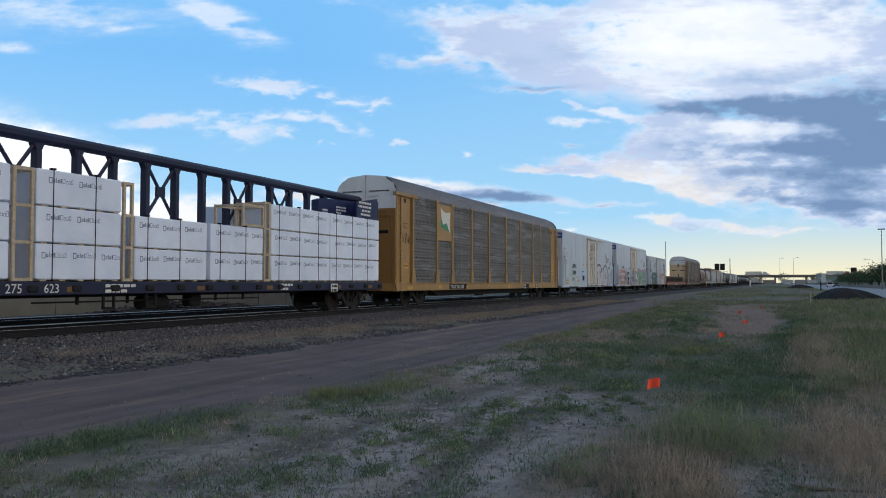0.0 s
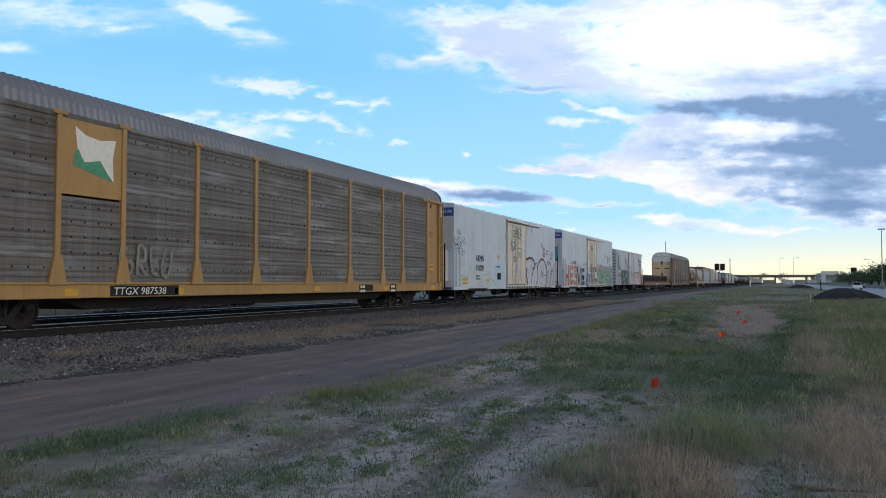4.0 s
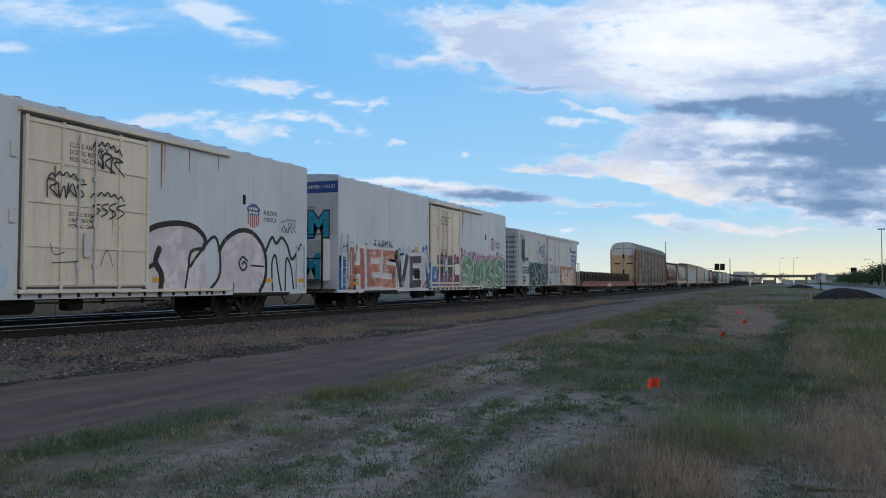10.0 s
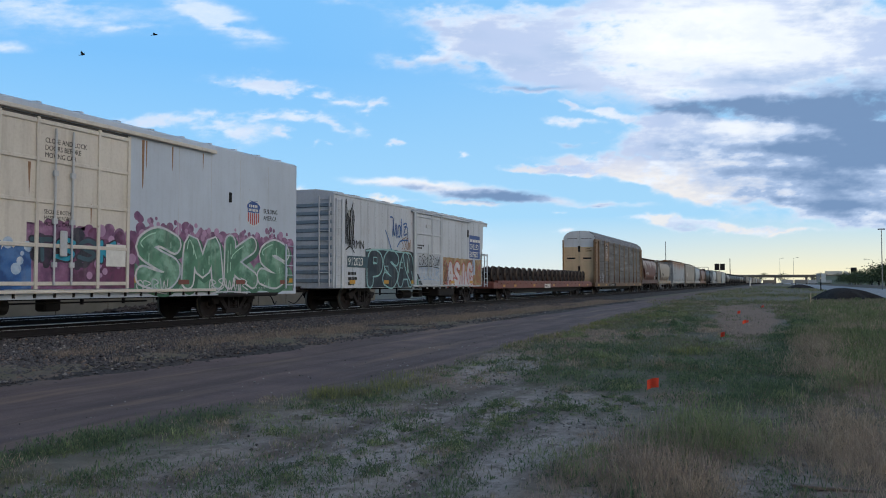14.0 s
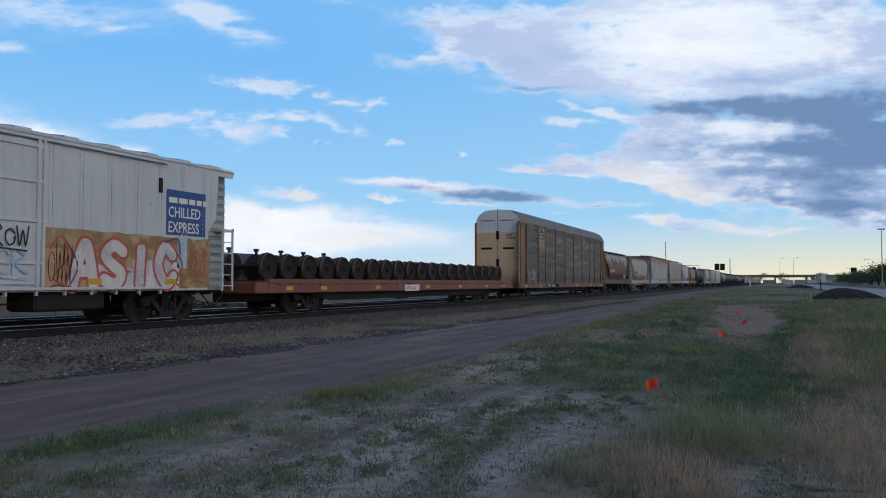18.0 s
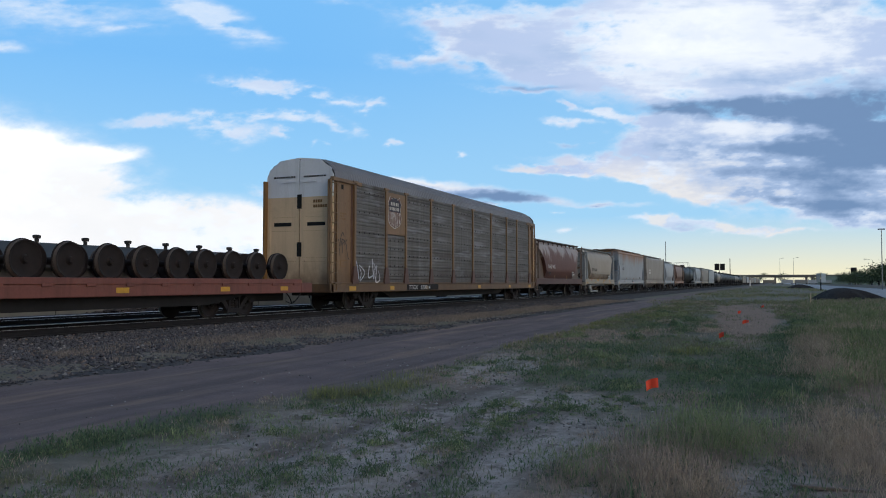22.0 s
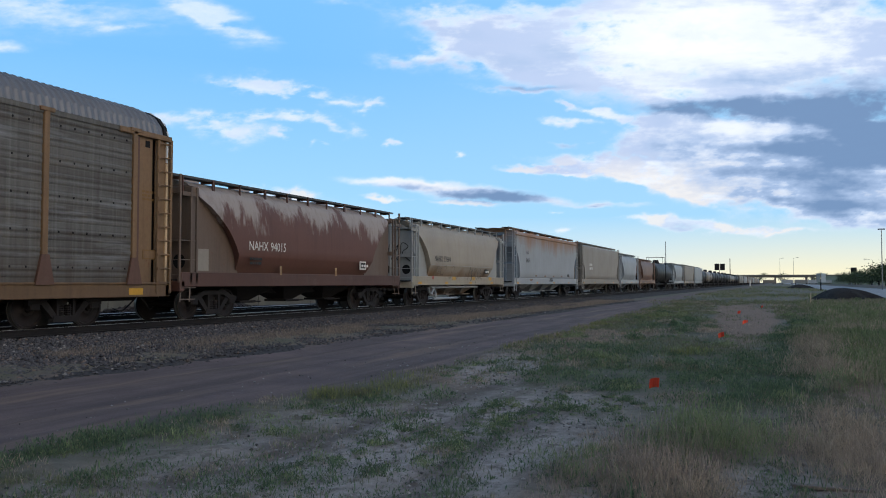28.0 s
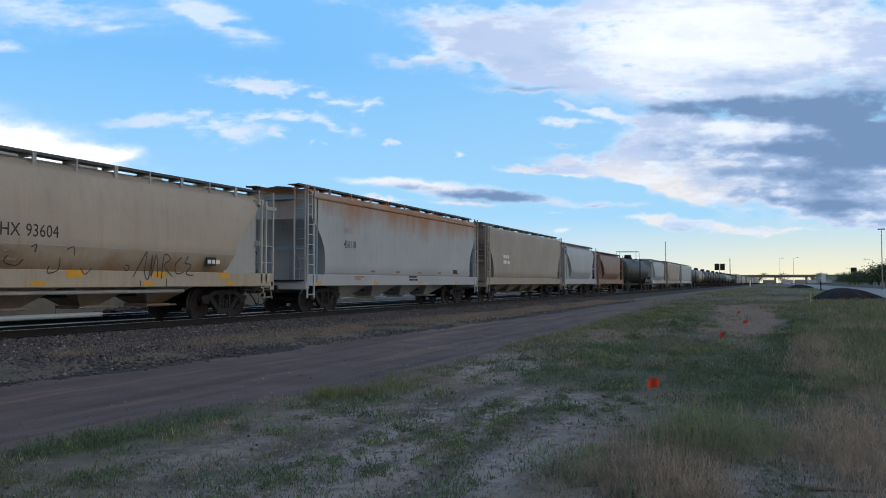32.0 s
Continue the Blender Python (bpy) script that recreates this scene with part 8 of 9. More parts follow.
rng = np.random.default_rng(4)
pl, sz = [], []
for y0, y1, per in ((4, 20, 190), (20, 36, 110), (36, 70, 45)):
    cnt = int(5.1 * (y1 - y0) * per)
    x = -15.95 + 5.5 * rng.random(cnt) ** 1.05
    y = rng.uniform(y0, y1, cnt)
    keep = rng.random(cnt) < smooth(-10.2, -12.2, x + 1.4 * (fbm(x * 0.6, y * 0.3, 91) - 0.5)) * 0.9 + 0.1 * (x < -10.9)
    x, y = x[keep], y[keep]
    s = rng.uniform(0.022, 0.052, len(x))
    pl.append(np.stack([x, y, bed_z(x) + s * 0.4], -1))
    sz.append(s)
pl, sz = np.concatenate(pl), np.concatenate(sz)
thing("ballast_stones", "loose grey crushed stones on the slope of the track bed", "ballast", kind="stuff",
      m=scatter_mesh("ballast_stones", OCT_V, OCT_F, pl, sz, rng.uniform(0, 6.28, len(pl)), STONE, 0.8))
# pebbles strewn over road and sand
cnt = 30000
x, y = rng.uniform(-8.6, 2.0, cnt), 4 + 20 * rng.random(cnt) ** 1.5
keep = rng.random(cnt) < 0.06 + 0.94 * zones(x, y)[1]
x, y, cnt = x[keep], y[keep], int(keep.sum())
s = (0.004 + 0.02 * rng.random(cnt) ** 4) * (0.8 + 0.03 * y)
k = Nodes("pale_pebbles")
isl = k.n("ShaderNodeNewGeometry").outputs["Random Per Island"]
PEB = k.done(k.mix(isl, lin("45403c"), lin("b3ada8")), 0.9)
thing("pebbles", "small pebbles scattered over dirt and sand", "pebbles", kind="stuff",
      m=scatter_mesh("pebbles", OCT_V, OCT_F, np.stack([x, y, s * 0.3 + 0.0], -1), s, rng.uniform(0, 6.28, cnt), PEB))


def railway(x, name, label, ties=True, head=RAIL_Z):
    t = thing(name, label, "railway track", kind="structure", at=(x, 0, head))
    prof = [(-0.035, 0.0), (-0.037, -0.035), (-0.009, -0.05), (-0.009, -0.14), (-0.07, -0.16), (-0.07, -0.172), (0.07, -0.172), (0.07, -0.16), (0.009, -0.14), (0.009, -0.05), (0.037, -0.035), (0.035, 0.0)]
    for s in (1, -1):
        m = Mesh().slab([(s * 0.7525 + a, b) for a, b in prof], -180, 3000, "xz")
        r = part("rail", m, M["railside"], t, "rust-brown steel rail")
        # corner tilted and widened over the head so its glint shows clearly
        if s < 0:
            part("gauge_corner", Mesh().slab([(s * 0.7525 + 0.038, -0.012), (s * 0.7525 + 0.036, -0.004), (s * 0.7525 - 0.03, 0.0085), (s * 0.7525 - 0.03, -0.01)], -180, 3000, "xz"), M["railtop"], r, "polished inner corner of the rail head, widened to show its glint")
        part("running_surface", Mesh().box(s * 0.7525 - 0.03, s * 0.7525 + 0.03, -180, 3000, 0.0003, 0.0025), M["railtop"], r, "polished rail head")
    if ties:
        tie = Mesh().box(-1.3, 1.3, -0.115, 0.115, -0.36, -0.175, 0.015).mesh("tie", [M["tie"]])
        for i in range(290):
            part("tie", tie, None, t, at=pose(random.uniform(-0.03, 0.03), 3 + i * 0.52, random.uniform(-0.006, 0.0), 0, 0, random.uniform(-0.6, 0.6)))
    return t


railway(TRACK_X, "track_near", "main line track with rust-brown rails on timber ties")
railway(TRACK_X - 4.4, "track_far", "second track with polished rails beyond the train", ties=False, head=0.49)

# ---- shed and rubble beyond the tracks ----
shed = thing("long_shed", "long low pale shed with a dark roof and ridge vents", "shed", at=(-29.2, -14.0, 0.1))
part("wall", Mesh().box(-7.0, 0.0, 0, 71, 0, 1.45), plain("dusty_block_wall", "7c776b", 0.9, 0.0, 0.2, 0.9), shed, "pale concrete wall foot")
part("cladding", Mesh().box(-6.97, -0.03, 0.03, 70.97, 1.45, 2.3), plain("dark_shed_cladding", "453f3b", 0.8, 0.0, 0.2, 1.5), shed, "dark sheet cladding")
m = Mesh().slab([(0.5, 2.15), (0.5, 2.3), (-3.5, 3.42), (-7.5, 2.3), (-7.5, 2.15), (-3.5, 3.25)], -0.3, 71.3, "xz")
part("roof", m, M["roofing"], shed, "dark felt roof")
m = Mesh()
m.lathe([(3.3, 0.1), (3.58, 0.1)], 10, "z")
m.lathe([(3.58, 0.17), (3.72, 0.2), (3.76, 0.12)], 10, "z")
VENT = m.mesh("ridge_vent", [M["roofing"]])
for i in range(24):
    part("ridge_vent", VENT, None, shed, at=(-3.5, 1.2 + i * 2.95, 0.02))
m = Mesh()
for i in range(23):
    m.box(0.0, 0.012, 1.5 + i * 3, 1.515 + i * 3, 0, 1.45)
part("wall_joints", m, M["tie"], shed)
cnt = 2600
x, y = -26.6 + 0.75 * rng.standard_normal(cnt), 27 + 9.5 * rng.random(cnt)
hgt = 0.55 * np.exp(-((x + 26.6) / 0.9) ** 2) * (0.45 + 0.55 * np.sin((y - 27) * 0.33) ** 2) * (0.7 + 0.6 * fbm(x * 1.5, y * 1.5, 95))
s = 0.04 + 0.13 * rng.random(cnt) ** 2
k = Nodes("broken_rubble")
isl = k.n("ShaderNodeNewGeometry").outputs["Random Per Island"]
RUB = k.done(k.mix(isl, lin("332b27"), lin("5c5048")), 0.95)
thing("rubble_pile", "low heap of dark broken rubble along the shed", "rubble", kind="stuff",
      m=scatter_mesh("rubble_pile", OCT_V, OCT_F, np.stack([x, y, 0.2 + hgt * rng.random(cnt) ** 0.6], -1), s, rng.uniform(0, 6.28, cnt), RUB))
# ---- far things: road, overpass, poles, mound, hedge ----
road_m = Mesh().box(9.5, 24.2, -300, 2600, -0.05, 0.035)
thing("highway", "pale worn asphalt highway beside the verge", "road", kind="structure", m=road_m, material=M["asphalt"])
m = Mesh()
for i in range(70):
    m.box(13.1, 13.25, 20 + i * 12, 23 + i * 12, 0.036, 0.04)
    m.box(17.8, 17.95, 20 + i * 12, 23 + i * 12, 0.036, 0.04)
thing("lane_marking", "faded white broken lane lines on the highway", "road marking", kind="structure", m=m, material=M["letter_white"])
m = Mesh().slab([(24.4, 0.0), (25.0, 0.0), (24.85, 0.35), (24.78, 0.85), (24.62, 0.85), (24.55, 0.35)], 60, 780, "xz")
thing("road_barrier", "long low concrete barrier along the highway", "barrier", m=m, material=plain("brown_grey_concrete", "85776a", 0.9))

# overpass
OY = 800.0
ov = thing("overpass", "concrete road bridge crossing the railway and the highway", "bridge", at=(0, OY, 0))
# deck concrete is darkened, its shade put into the colour
part("deck", Mesh().box(-60, 40, -6, 6, 6.2, 7.6, 0.1), plain("shaded_concrete", "6f6a64", 0.9), ov, "grey concrete bridge deck")
part("parapet", Mesh().box(-60, 62, -6.2, -5.9, 7.6, 8.6, 0.05), plain("weathered_parapet", "7b756d", 0.9), ov)
part("far_parapet", Mesh().box(-60, 62, 5.9, 6.2, 7.6, 8.6, 0.05), M["concrete"], ov)
for x in (-44, -24.5, -2.3, 23.5, 28.5):
    m = Mesh()
    m.box(x - 0.8, x + 0.8, -4.5, 4.5, -0.2, 5.6, 0.1)
    m.box(x - 1.1, x + 1.1, -5.8, 5.8, 5.5, 6.21, 0.1)
    part("pier", m, plain("pier_concrete", "7d776e", 0.9), ov)
m = Mesh()
m.add([(33, -60, 0), (33, 60, 0), (250, -60, 0), (250, 60, 0), (39, -6.5, 7.6), (39, 6.5, 7.6), (250, -6.5, 7.6), (250, 6.5, 7.6)], [(0, 2, 6, 4), (1, 5, 7, 3), (0, 4, 5, 1), (4, 6, 7, 5), (2, 3, 7, 6)])
thing("embankment_right", "grassy embankment of the overpass", "embankment", kind="structure", m=m, material=plain("dry_green_bank", "5d6650", 0.95, 0.0, 0.25, 0.1), at=(0, OY, 0))
m = Mesh()
m.add([(-55, -60, 0), (-55, 60, 0), (-300, -60, 0), (-300, 60, 0), (-60, -6.5, 7.6), (-60, 6.5, 7.6), (-300, -6.5, 7.6), (-300, 6.5, 7.6)], [(0, 4, 6, 2), (1, 3, 7, 5), (0, 1, 5, 4), (4, 5, 7, 6), (2, 6, 7, 3)])
thing("embankment_left", "grassy embankment beyond the railway", "embankment", kind="structure", m=m, material=plain("dry_olive_bank", "5a5f4c", 0.95, 0.0, 0.25, 0.1), at=(0, OY, 0))


def pole(name, label, x, y, h, r=0.09, arm=0.0, mat_=None, category="pole"):
    t = thing(name, label, category, at=(x, y, 0))
    part("shaft", Mesh().rod((0, 0, 0), (0, 0, h), r, 8, r * 0.6), mat_ or M["galvpole"], t)
    if arm:
        part("arm", Mesh().rod((0, 0, h - 0.1), (arm, 0, h + 0.25), r * 0.5, 6), mat_ or M["galvpole"], t)
        part("lamp_head", Mesh().box(min(arm, arm * 1.5), max(arm, arm * 1.5), -0.2, 0.2, h + 0.15, h + 0.38, 0.05), M["galvpole"], t)
    return t


pole("street_lamp", "tall thin lamp post beyond the train", -34.6, 280, 15.3, 0.16, 0.0, None, "street lamp")
p = pole("street_lamp", "tall lamp post with a short crosshead beside the highway", 21.0, 200, 13.2, 0.12, 0.0, None, "street lamp")
part("crosshead", Mesh().box(-0.7, 0.7, -0.1, 0.1, 13.1, 13.35, 0.03), M["galvpole"], p)
pole("street_lamp", "curved lamp post before the overpass", 1.0, 450, 13.8, 0.08, 1.3, None, "street lamp")
pole("street_lamp", "lamp post with a side arm before the overpass", 7.4, 450, 14.0, 0.08, 1.6, None, "street lamp")
pole("street_lamp", "lamp post with a side arm beside the hedge", 33.5, 350, 10.3, 0.08, -2.0, None, "street lamp")
pole("street_lamp", "small lamp post near the hedge", 31.5, 420, 8.0, 0.12, -1.5, None, "street lamp")
pole("utility_pole", "dark wooden utility pole beyond the train", -25.6, 500, 15.5, 0.3, 0.0, M["tie"], "utility pole")
g = pole("railway_signal", "dark railway signal boards on a post", -31.5, 500, 9.2, 0.2, 0.0, M["tie"], "railway signal")
for x in (-2.6, 0.4):
    part("board", Mesh().box(x, x + 2.7, -0.2, 0.1, 9.0, 12.6, 0.1), M["under"], g)
part("bracket", Mesh().box(-2.6, 3.1, -0.1, 0.1, 8.8, 9.0), M["under"], g)
g = pole("road_sign", "pale sign panel on a dark post at the verge", 7.5, 170, 2.2, 0.12, 0.0, M["tie"], "road sign")
part("panel", Mesh().box(-0.75, -0.05, -0.12, -0.07, 1.65, 3.35, 0.02), plain("dull_aluminium", "8f9aa0", 0.5, 0.5), g, "dull aluminium panel")
part("second_panel", Mesh().box(0.1, 0.85, -0.12, -0.07, 1.65, 3.35, 0.02), plain("pale_sign_back", "c4ccd0", 0.5, 0.2), g)
g = pole("billboard", "small dark billboard above the hedge", 30.9, 400, 6.0, 0.2, 0.0, M["tie"], "billboard")
part("board", Mesh().box(-1.2, 1.2, -0.15, 0.15, 5.9, 8.2, 0.05), M["under"], g)
thing("marker_post", "white marker post beside the track", "marker post", m=Mesh().box(-11.3, -10.7, 370, 370.4, 0.0, 2.7, 0.1), material=M["letter_white"])
thing("survey_stake", "thin pale survey stake in the grass", "stake", m=Mesh().box(1.86, 1.94, 56.8, 56.84, 0.0, 0.95, 0.005), material=M["wood"])


def heap(name, label, x, y, rx, ry, h, hexa, seed, skew=0.0):
    """A loose heap with a lumpy outline, set on the ground."""
    n, r = 40, 14
    v, f = [(x + skew * rx, y, h)], []
    for j in range(1, r + 1):
        q = j / r
        for i in range(n):
            a = 2 * math.pi * i / n
            e = 1 + 0.16 * math.sin(3 * a + seed) + 0.08 * math.sin(7 * a + 2 * seed)
            z = h * (1 - q ** 2.1) * (1 - 0.25 * q * q) + 0.05 * noise.noise((i * 0.6, j * 0.6, seed)) * (1 - q)
            v.append((x + skew * rx * (1 - q) + rx * q * e * math.cos(a), y + ry * q * e * math.sin(a), max(z, 0) - 0.05 * (j == r)))
    f += [(0, 1 + i, 1 + (i + 1) % n) for i in range(n)]
    f += [(1 + j * n + i, 1 + j * n + n + i, 1 + j * n + n + (i + 1) % n, 1 + j * n + (i + 1) % n) for j in range(r - 1) for i in range(n)]
    k = Nodes(name + "_soil")
    c = k.mix(k.ramp(k.noise(6.0, 6.0, None, 0.7), 0.3, 0.7), lin(hexa), tuple(q * 0.55 for q in lin(hexa)))
    k.bump(k.noise(9.0, 6.0), 0.9, 0.08)
    return thing(name, label, "heap", m=Mesh().add(v, f), material=k.done(c, 0.95), smooth=True)


heap("gravel_heap", "dark heap of loose asphalt millings beside the highway", 5.5, 80, 3.1, 3.2, 1.12, "211d1b", 1.3, -0.12)
heap("gravel_heap", "small dark heap of millings further along the verge", 5.5, 250, 3.6, 4.0, 1.1, "2b2623", 2.1)


# hedge and trees behind the highway
LEAF_V = [(-0.5, 0, 0), (0.5, -0.1, 0.15), (0.4, 0.5, 0.4), (-0.4, 0.4, 0.5)]
LEAF_F = [(0, 1, 2, 3)]


def leaf_mat(name, a, b):
    k = Nodes(name)
    isl = k.n("ShaderNodeNewGeometry").outputs["Random Per Island"]
    return k.done(k.mix(isl, lin(a), lin(b)), 0.7)


LEAF = leaf_mat("dark_foliage", "2c3b22", "4c5f34")


def tree(name, label, x, y, h, w, seed):
    t = thing(name, label, "tree", at=(x, y, 0))
    rng = np.random.default_rng(seed)
    m = Mesh()
    m.rod((0, 0, -0.1), (0.1, 0, h * 0.55), 0.16 * h / 6, 8, 0.07 * h / 6)
    for i in range(7):
        a = rng.uniform(0, 6.28)
        z = h * rng.uniform(0.25, 0.5)
        m.rod((0.05, 0, z), (w * 0.35 * math.cos(a), w * 0.35 * math.sin(a), z + h * 0.3), 0.05 * h / 6, 6, 0.02)
    part("trunk", m, M["tie"], t)
    pts = []
    for i in range(16):
        c = np.array([rng.normal(0, w * 0.24), rng.normal(0, w * 0.24), h * rng.uniform(0.35, 0.9)])
        pts.append(c + rng.normal(0, 1, (55, 3)) * np.array([w * 0.13, w * 0.13, h * 0.08]))
    pts = np.concatenate(pts)
    pts = pts[pts[:, 2] > h * 0.12]
    part("crown", scatter_mesh("crown", LEAF_V, LEAF_F, pts, rng.uniform(0.16, 0.42, len(pts)) * h / 6, rng.uniform(0, 6.28, len(pts)), LEAF, 1.0), None, t)
    return t


rnd = random.Random(3)
for i in range(26):
    y = 232 + i * 7.5
    tree("roadside_tree", "dark green bushy tree in the hedge along the highway", 27.6 + rnd.uniform(-0.8, 2.0), y, rnd.uniform(4.6, 6.2), rnd.uniform(5, 7), 100 + i)
tree("roadside_tree", "taller dark tree over the hedge", 28.5, 252, 8.0, 7.0, 7)
tree("roadside_tree", "taller dark tree over the hedge", 31.5, 300, 7.5, 7.0, 8)
for i, (x, y) in enumerate(((-18, 930), (2, 940), (36, 925), (45, 940), (-60, 930), (-95, 920))):
    tree("far_tree", "far rounded tree beyond the overpass", x, y, 11.5, 12.0, 60 + i)


# parked trailers under and beyond the bridge, road vehicles
def trailer(x, y, w, h, hexa, label):
    t = thing("parked_trailer", label, "trailer", "trailers parked beyond the bridge", at=(x, y, 0))
    part("box", Mesh().box(0, w, -1.3, 1.3, 1.1, h, 0.06), plain("trailer_paint_" + hexa, hexa, 0.5), t)
    for q in (0.8, w - 1.0):
        part("wheel", Mesh().lathe([(-1.3, 0.45), (-1.0, 0.5), (1.0, 0.5), (1.3, 0.45)], 12, "y", (q, 0, 0.5)), M["under"], t)


for i, (x, w, hx) in enumerate(((2.5, 9, "a9abad"), (12.5, 10, "8d8a86"), (23, 7, "b3b6ba"), (33, 8, "9aa3ab"), (-12, 9, "8a7f74"))):
    trailer(x, 720 + 9 * i, w, 3.9, hx, "pale box trailer parked beyond the verge")


def semi(label, cab):
    """A tractor with a white box trailer, heading +x."""
    t = thing("semi_truck", label, "truck", "trucks on the overpass")
    part("trailer_box", Mesh().box(-16.2, -2.0, -1.3, 1.3, 1.15, 4.1, 0.06), M["letter_white"], t, "white box trailer")
    part("cab", Mesh().slab([(-1.2, 0.9), (4.3, 0.9), (4.4, 2.0), (2.6, 2.3), (2.0, 3.1), (1.2, 3.9), (-1.2, 4.0)], -1.25, 1.25, "xz"), cab, t)
    part("windscreen", Mesh().slab([(2.05, 3.05), (2.62, 2.3), (2.64, 2.33), (2.1, 3.08)], -1.1, 1.1, "xz"), M["glass_dark"], t)
    part("chassis", Mesh().box(-15.5, 4.0, -0.5, 0.5, 0.75, 1.1), M["under"], t)
    for x in (3.2, -0.6, -1.8, -13.2, -14.4):
        part("wheel", Mesh().lathe([(-1.28, 0.4), (-1.25, 0.5), (-0.9, 0.5), (0.9, 0.5), (1.25, 0.5), (1.28, 0.4)], 14, "y", (x, 0, 0.5)), M["under"], t)
    return t


def motor_car(label, paint_m, tall=1.7):
    """A passenger car heading -y."""
    t = thing("car", label, "car", "cars on the highway")
    b = Mesh().slab([(-2.3, 0.35), (2.3, 0.35), (2.35, 0.9), (2.1, 1.0), (-1.0, 1.02), (-2.25, 0.85)], -0.92, 0.92)
    part("body", b, paint_m, t)
    part("cabin", Mesh().slab([(-1.0, 1.0), (-0.3, tall), (1.9, tall), (2.2, 1.0)], -0.8, 0.8), paint_m, t)
    part("windscreen", Mesh().slab([(-1.02, 1.04), (-0.38, tall - 0.06), (-0.36, tall - 0.08), (-0.98, 1.02)], -0.72, 0.72), M["glass_dark"], t)
    for s in (1, -1):
        part("side_window", Mesh().slab([(-0.75, 1.08), (-0.25, tall - 0.1), (1.75, tall - 0.1), (1.95, 1.08)], s * 0.805 if s > 0 else -0.812, 0.812 if s > 0 else -0.805), M["glass_dark"], t)
        part("headlight", Mesh().box(s * 0.72 - 0.15, s * 0.72 + 0.15, -2.33, -2.24, 0.68, 0.82, 0.01), M["letter_white"], t)
        for y in (-1.4, 1.45):
            part("wheel", Mesh().lathe([(s * 0.72, 0.28), (s * 0.74, 0.33), (s * 0.92, 0.33), (s * 0.94, 0.2)], 14, "x", (0, y, 0.33)), M["under"], t)
    return t


WHITE_CAR = plain("white_car_enamel", "d9dadb", 0.25)
semi_a = semi("white semi-trailer truck crossing the bridge", M["letter_white"])
semi_b = semi("white semi-trailer truck with a red cab on the bridge", plain("red_cab_enamel", "a03a34", 0.35))
semi_c = semi("white semi-trailer truck following over the bridge", M["letter_white"])
car_a = motor_car("white car driving along the highway", WHITE_CAR)
car_b = motor_car("dark car following on the highway", plain("dark_car_enamel", "3a3c42", 0.3), 1.5)
# ---- weeds and grass of the verge ----
def blades(name, label, P, hts, per, spread, width, lean, material, seed, leafy=0.0):
    """Tufts of curved tapering blades, or of small leaves up a stem, joined into one mesh."""
    rng = np.random.default_rng(seed)
    n = len(P)
    base = np.repeat(P, per, 0)
    h = np.repeat(hts, per) * rng.uniform(0.35, 1.2, n * per)
    far = np.hypot(base[:, 0], base[:, 1])
    w = width * (0.6 + 0.075 * far) * rng.uniform(0.6, 1.4, n * per)
    off = rng.normal(0, 1, (n * per, 2)) * np.repeat(hts * spread, per)[:, None]
    rise = h * leafy * rng.random(n * per)
    root = np.stack([base[:, 0] + off[:, 0], base[:, 1] + off[:, 1], rise - 0.02 * (leafy == 0)], -1)
    h = h * (1 - 0.55 * leafy)
    d = rng.uniform(0, 2 * np.pi, n * per)
    tilt = np.abs(rng.normal(0, lean, n * per)) + 0.35 * leafy
    dx, dy = np.cos(d), np.sin(d)
    e = d + rng.uniform(-0.9, 0.9, n * per)
    side = np.stack([-np.sin(e), np.cos(e), 0 * e], -1) * w[:, None] * 0.5
    up = h / np.sqrt(1 + tilt ** 2)
    p1 = root + np.stack([dx * up * tilt * 0.4, dy * up * tilt * 0.4, up * 0.55], -1)
    p2 = root + np.stack([dx * up * tilt, dy * up * tilt, up * (1 - 0.25 * np.minimum(tilt, 1.5))], -1)
    v = np.stack([root - side * (1 - 0.6 * leafy), root + side * (1 - 0.6 * leafy), p1 + side * (0.8 + 0.3 * leafy), p1 - side * (0.8 + 0.3 * leafy), p2], 1).reshape(-1, 3)
    o = np.arange(n * per) * 5
    quads = np.stack([o, o + 1, o + 2, o + 3], -1)
    tris = np.stack([o + 3, o + 2, o + 4], -1)
    me = bpy.data.meshes.new(name)
    me.from_pydata(v.tolist(), [], quads.tolist() + tris.tolist())
    me.materials.append(material)
    return thing(name, label, "grass", kind="stuff", m=me)


def blade_mat(name, *cols):
    k = Nodes(name)
    isl = k.n("ShaderNodeNewGeometry").outputs["Random Per Island"]
    patch_ = k.noise(0.6, 3.0)
    c = k.mix(isl, lin(cols[0]), lin(cols[1]))
    if len(cols) > 2:
        c = k.mix(k.ramp(patch_, 0.48, 0.66), c, lin(cols[2]))
    clump = k.mix(1.0, c, (0.7, 0.73, 0.72), "MULTIPLY")
    c = k.mix(k.ramp(k.noise(3.2, 5.0, None, 0.65), 0.44, 0.58), c, clump)
    k.done(c, 0.75)
    k.put(k.bsdf.inputs["Specular IOR Level"], 0.2)
    tl = k.n("ShaderNodeBsdfTranslucent", Color=c)
    mx = k.t.nodes.new("ShaderNodeMixShader")
    mx.inputs[0].default_value = 0.4
    k.put(mx.inputs[1], k.bsdf.outputs[0])
    k.put(mx.inputs[2], tl.outputs[0])
    k.put(k.out.inputs["Surface"], mx.outputs[0])
    return k.m


rng = np.random.default_rng(77)


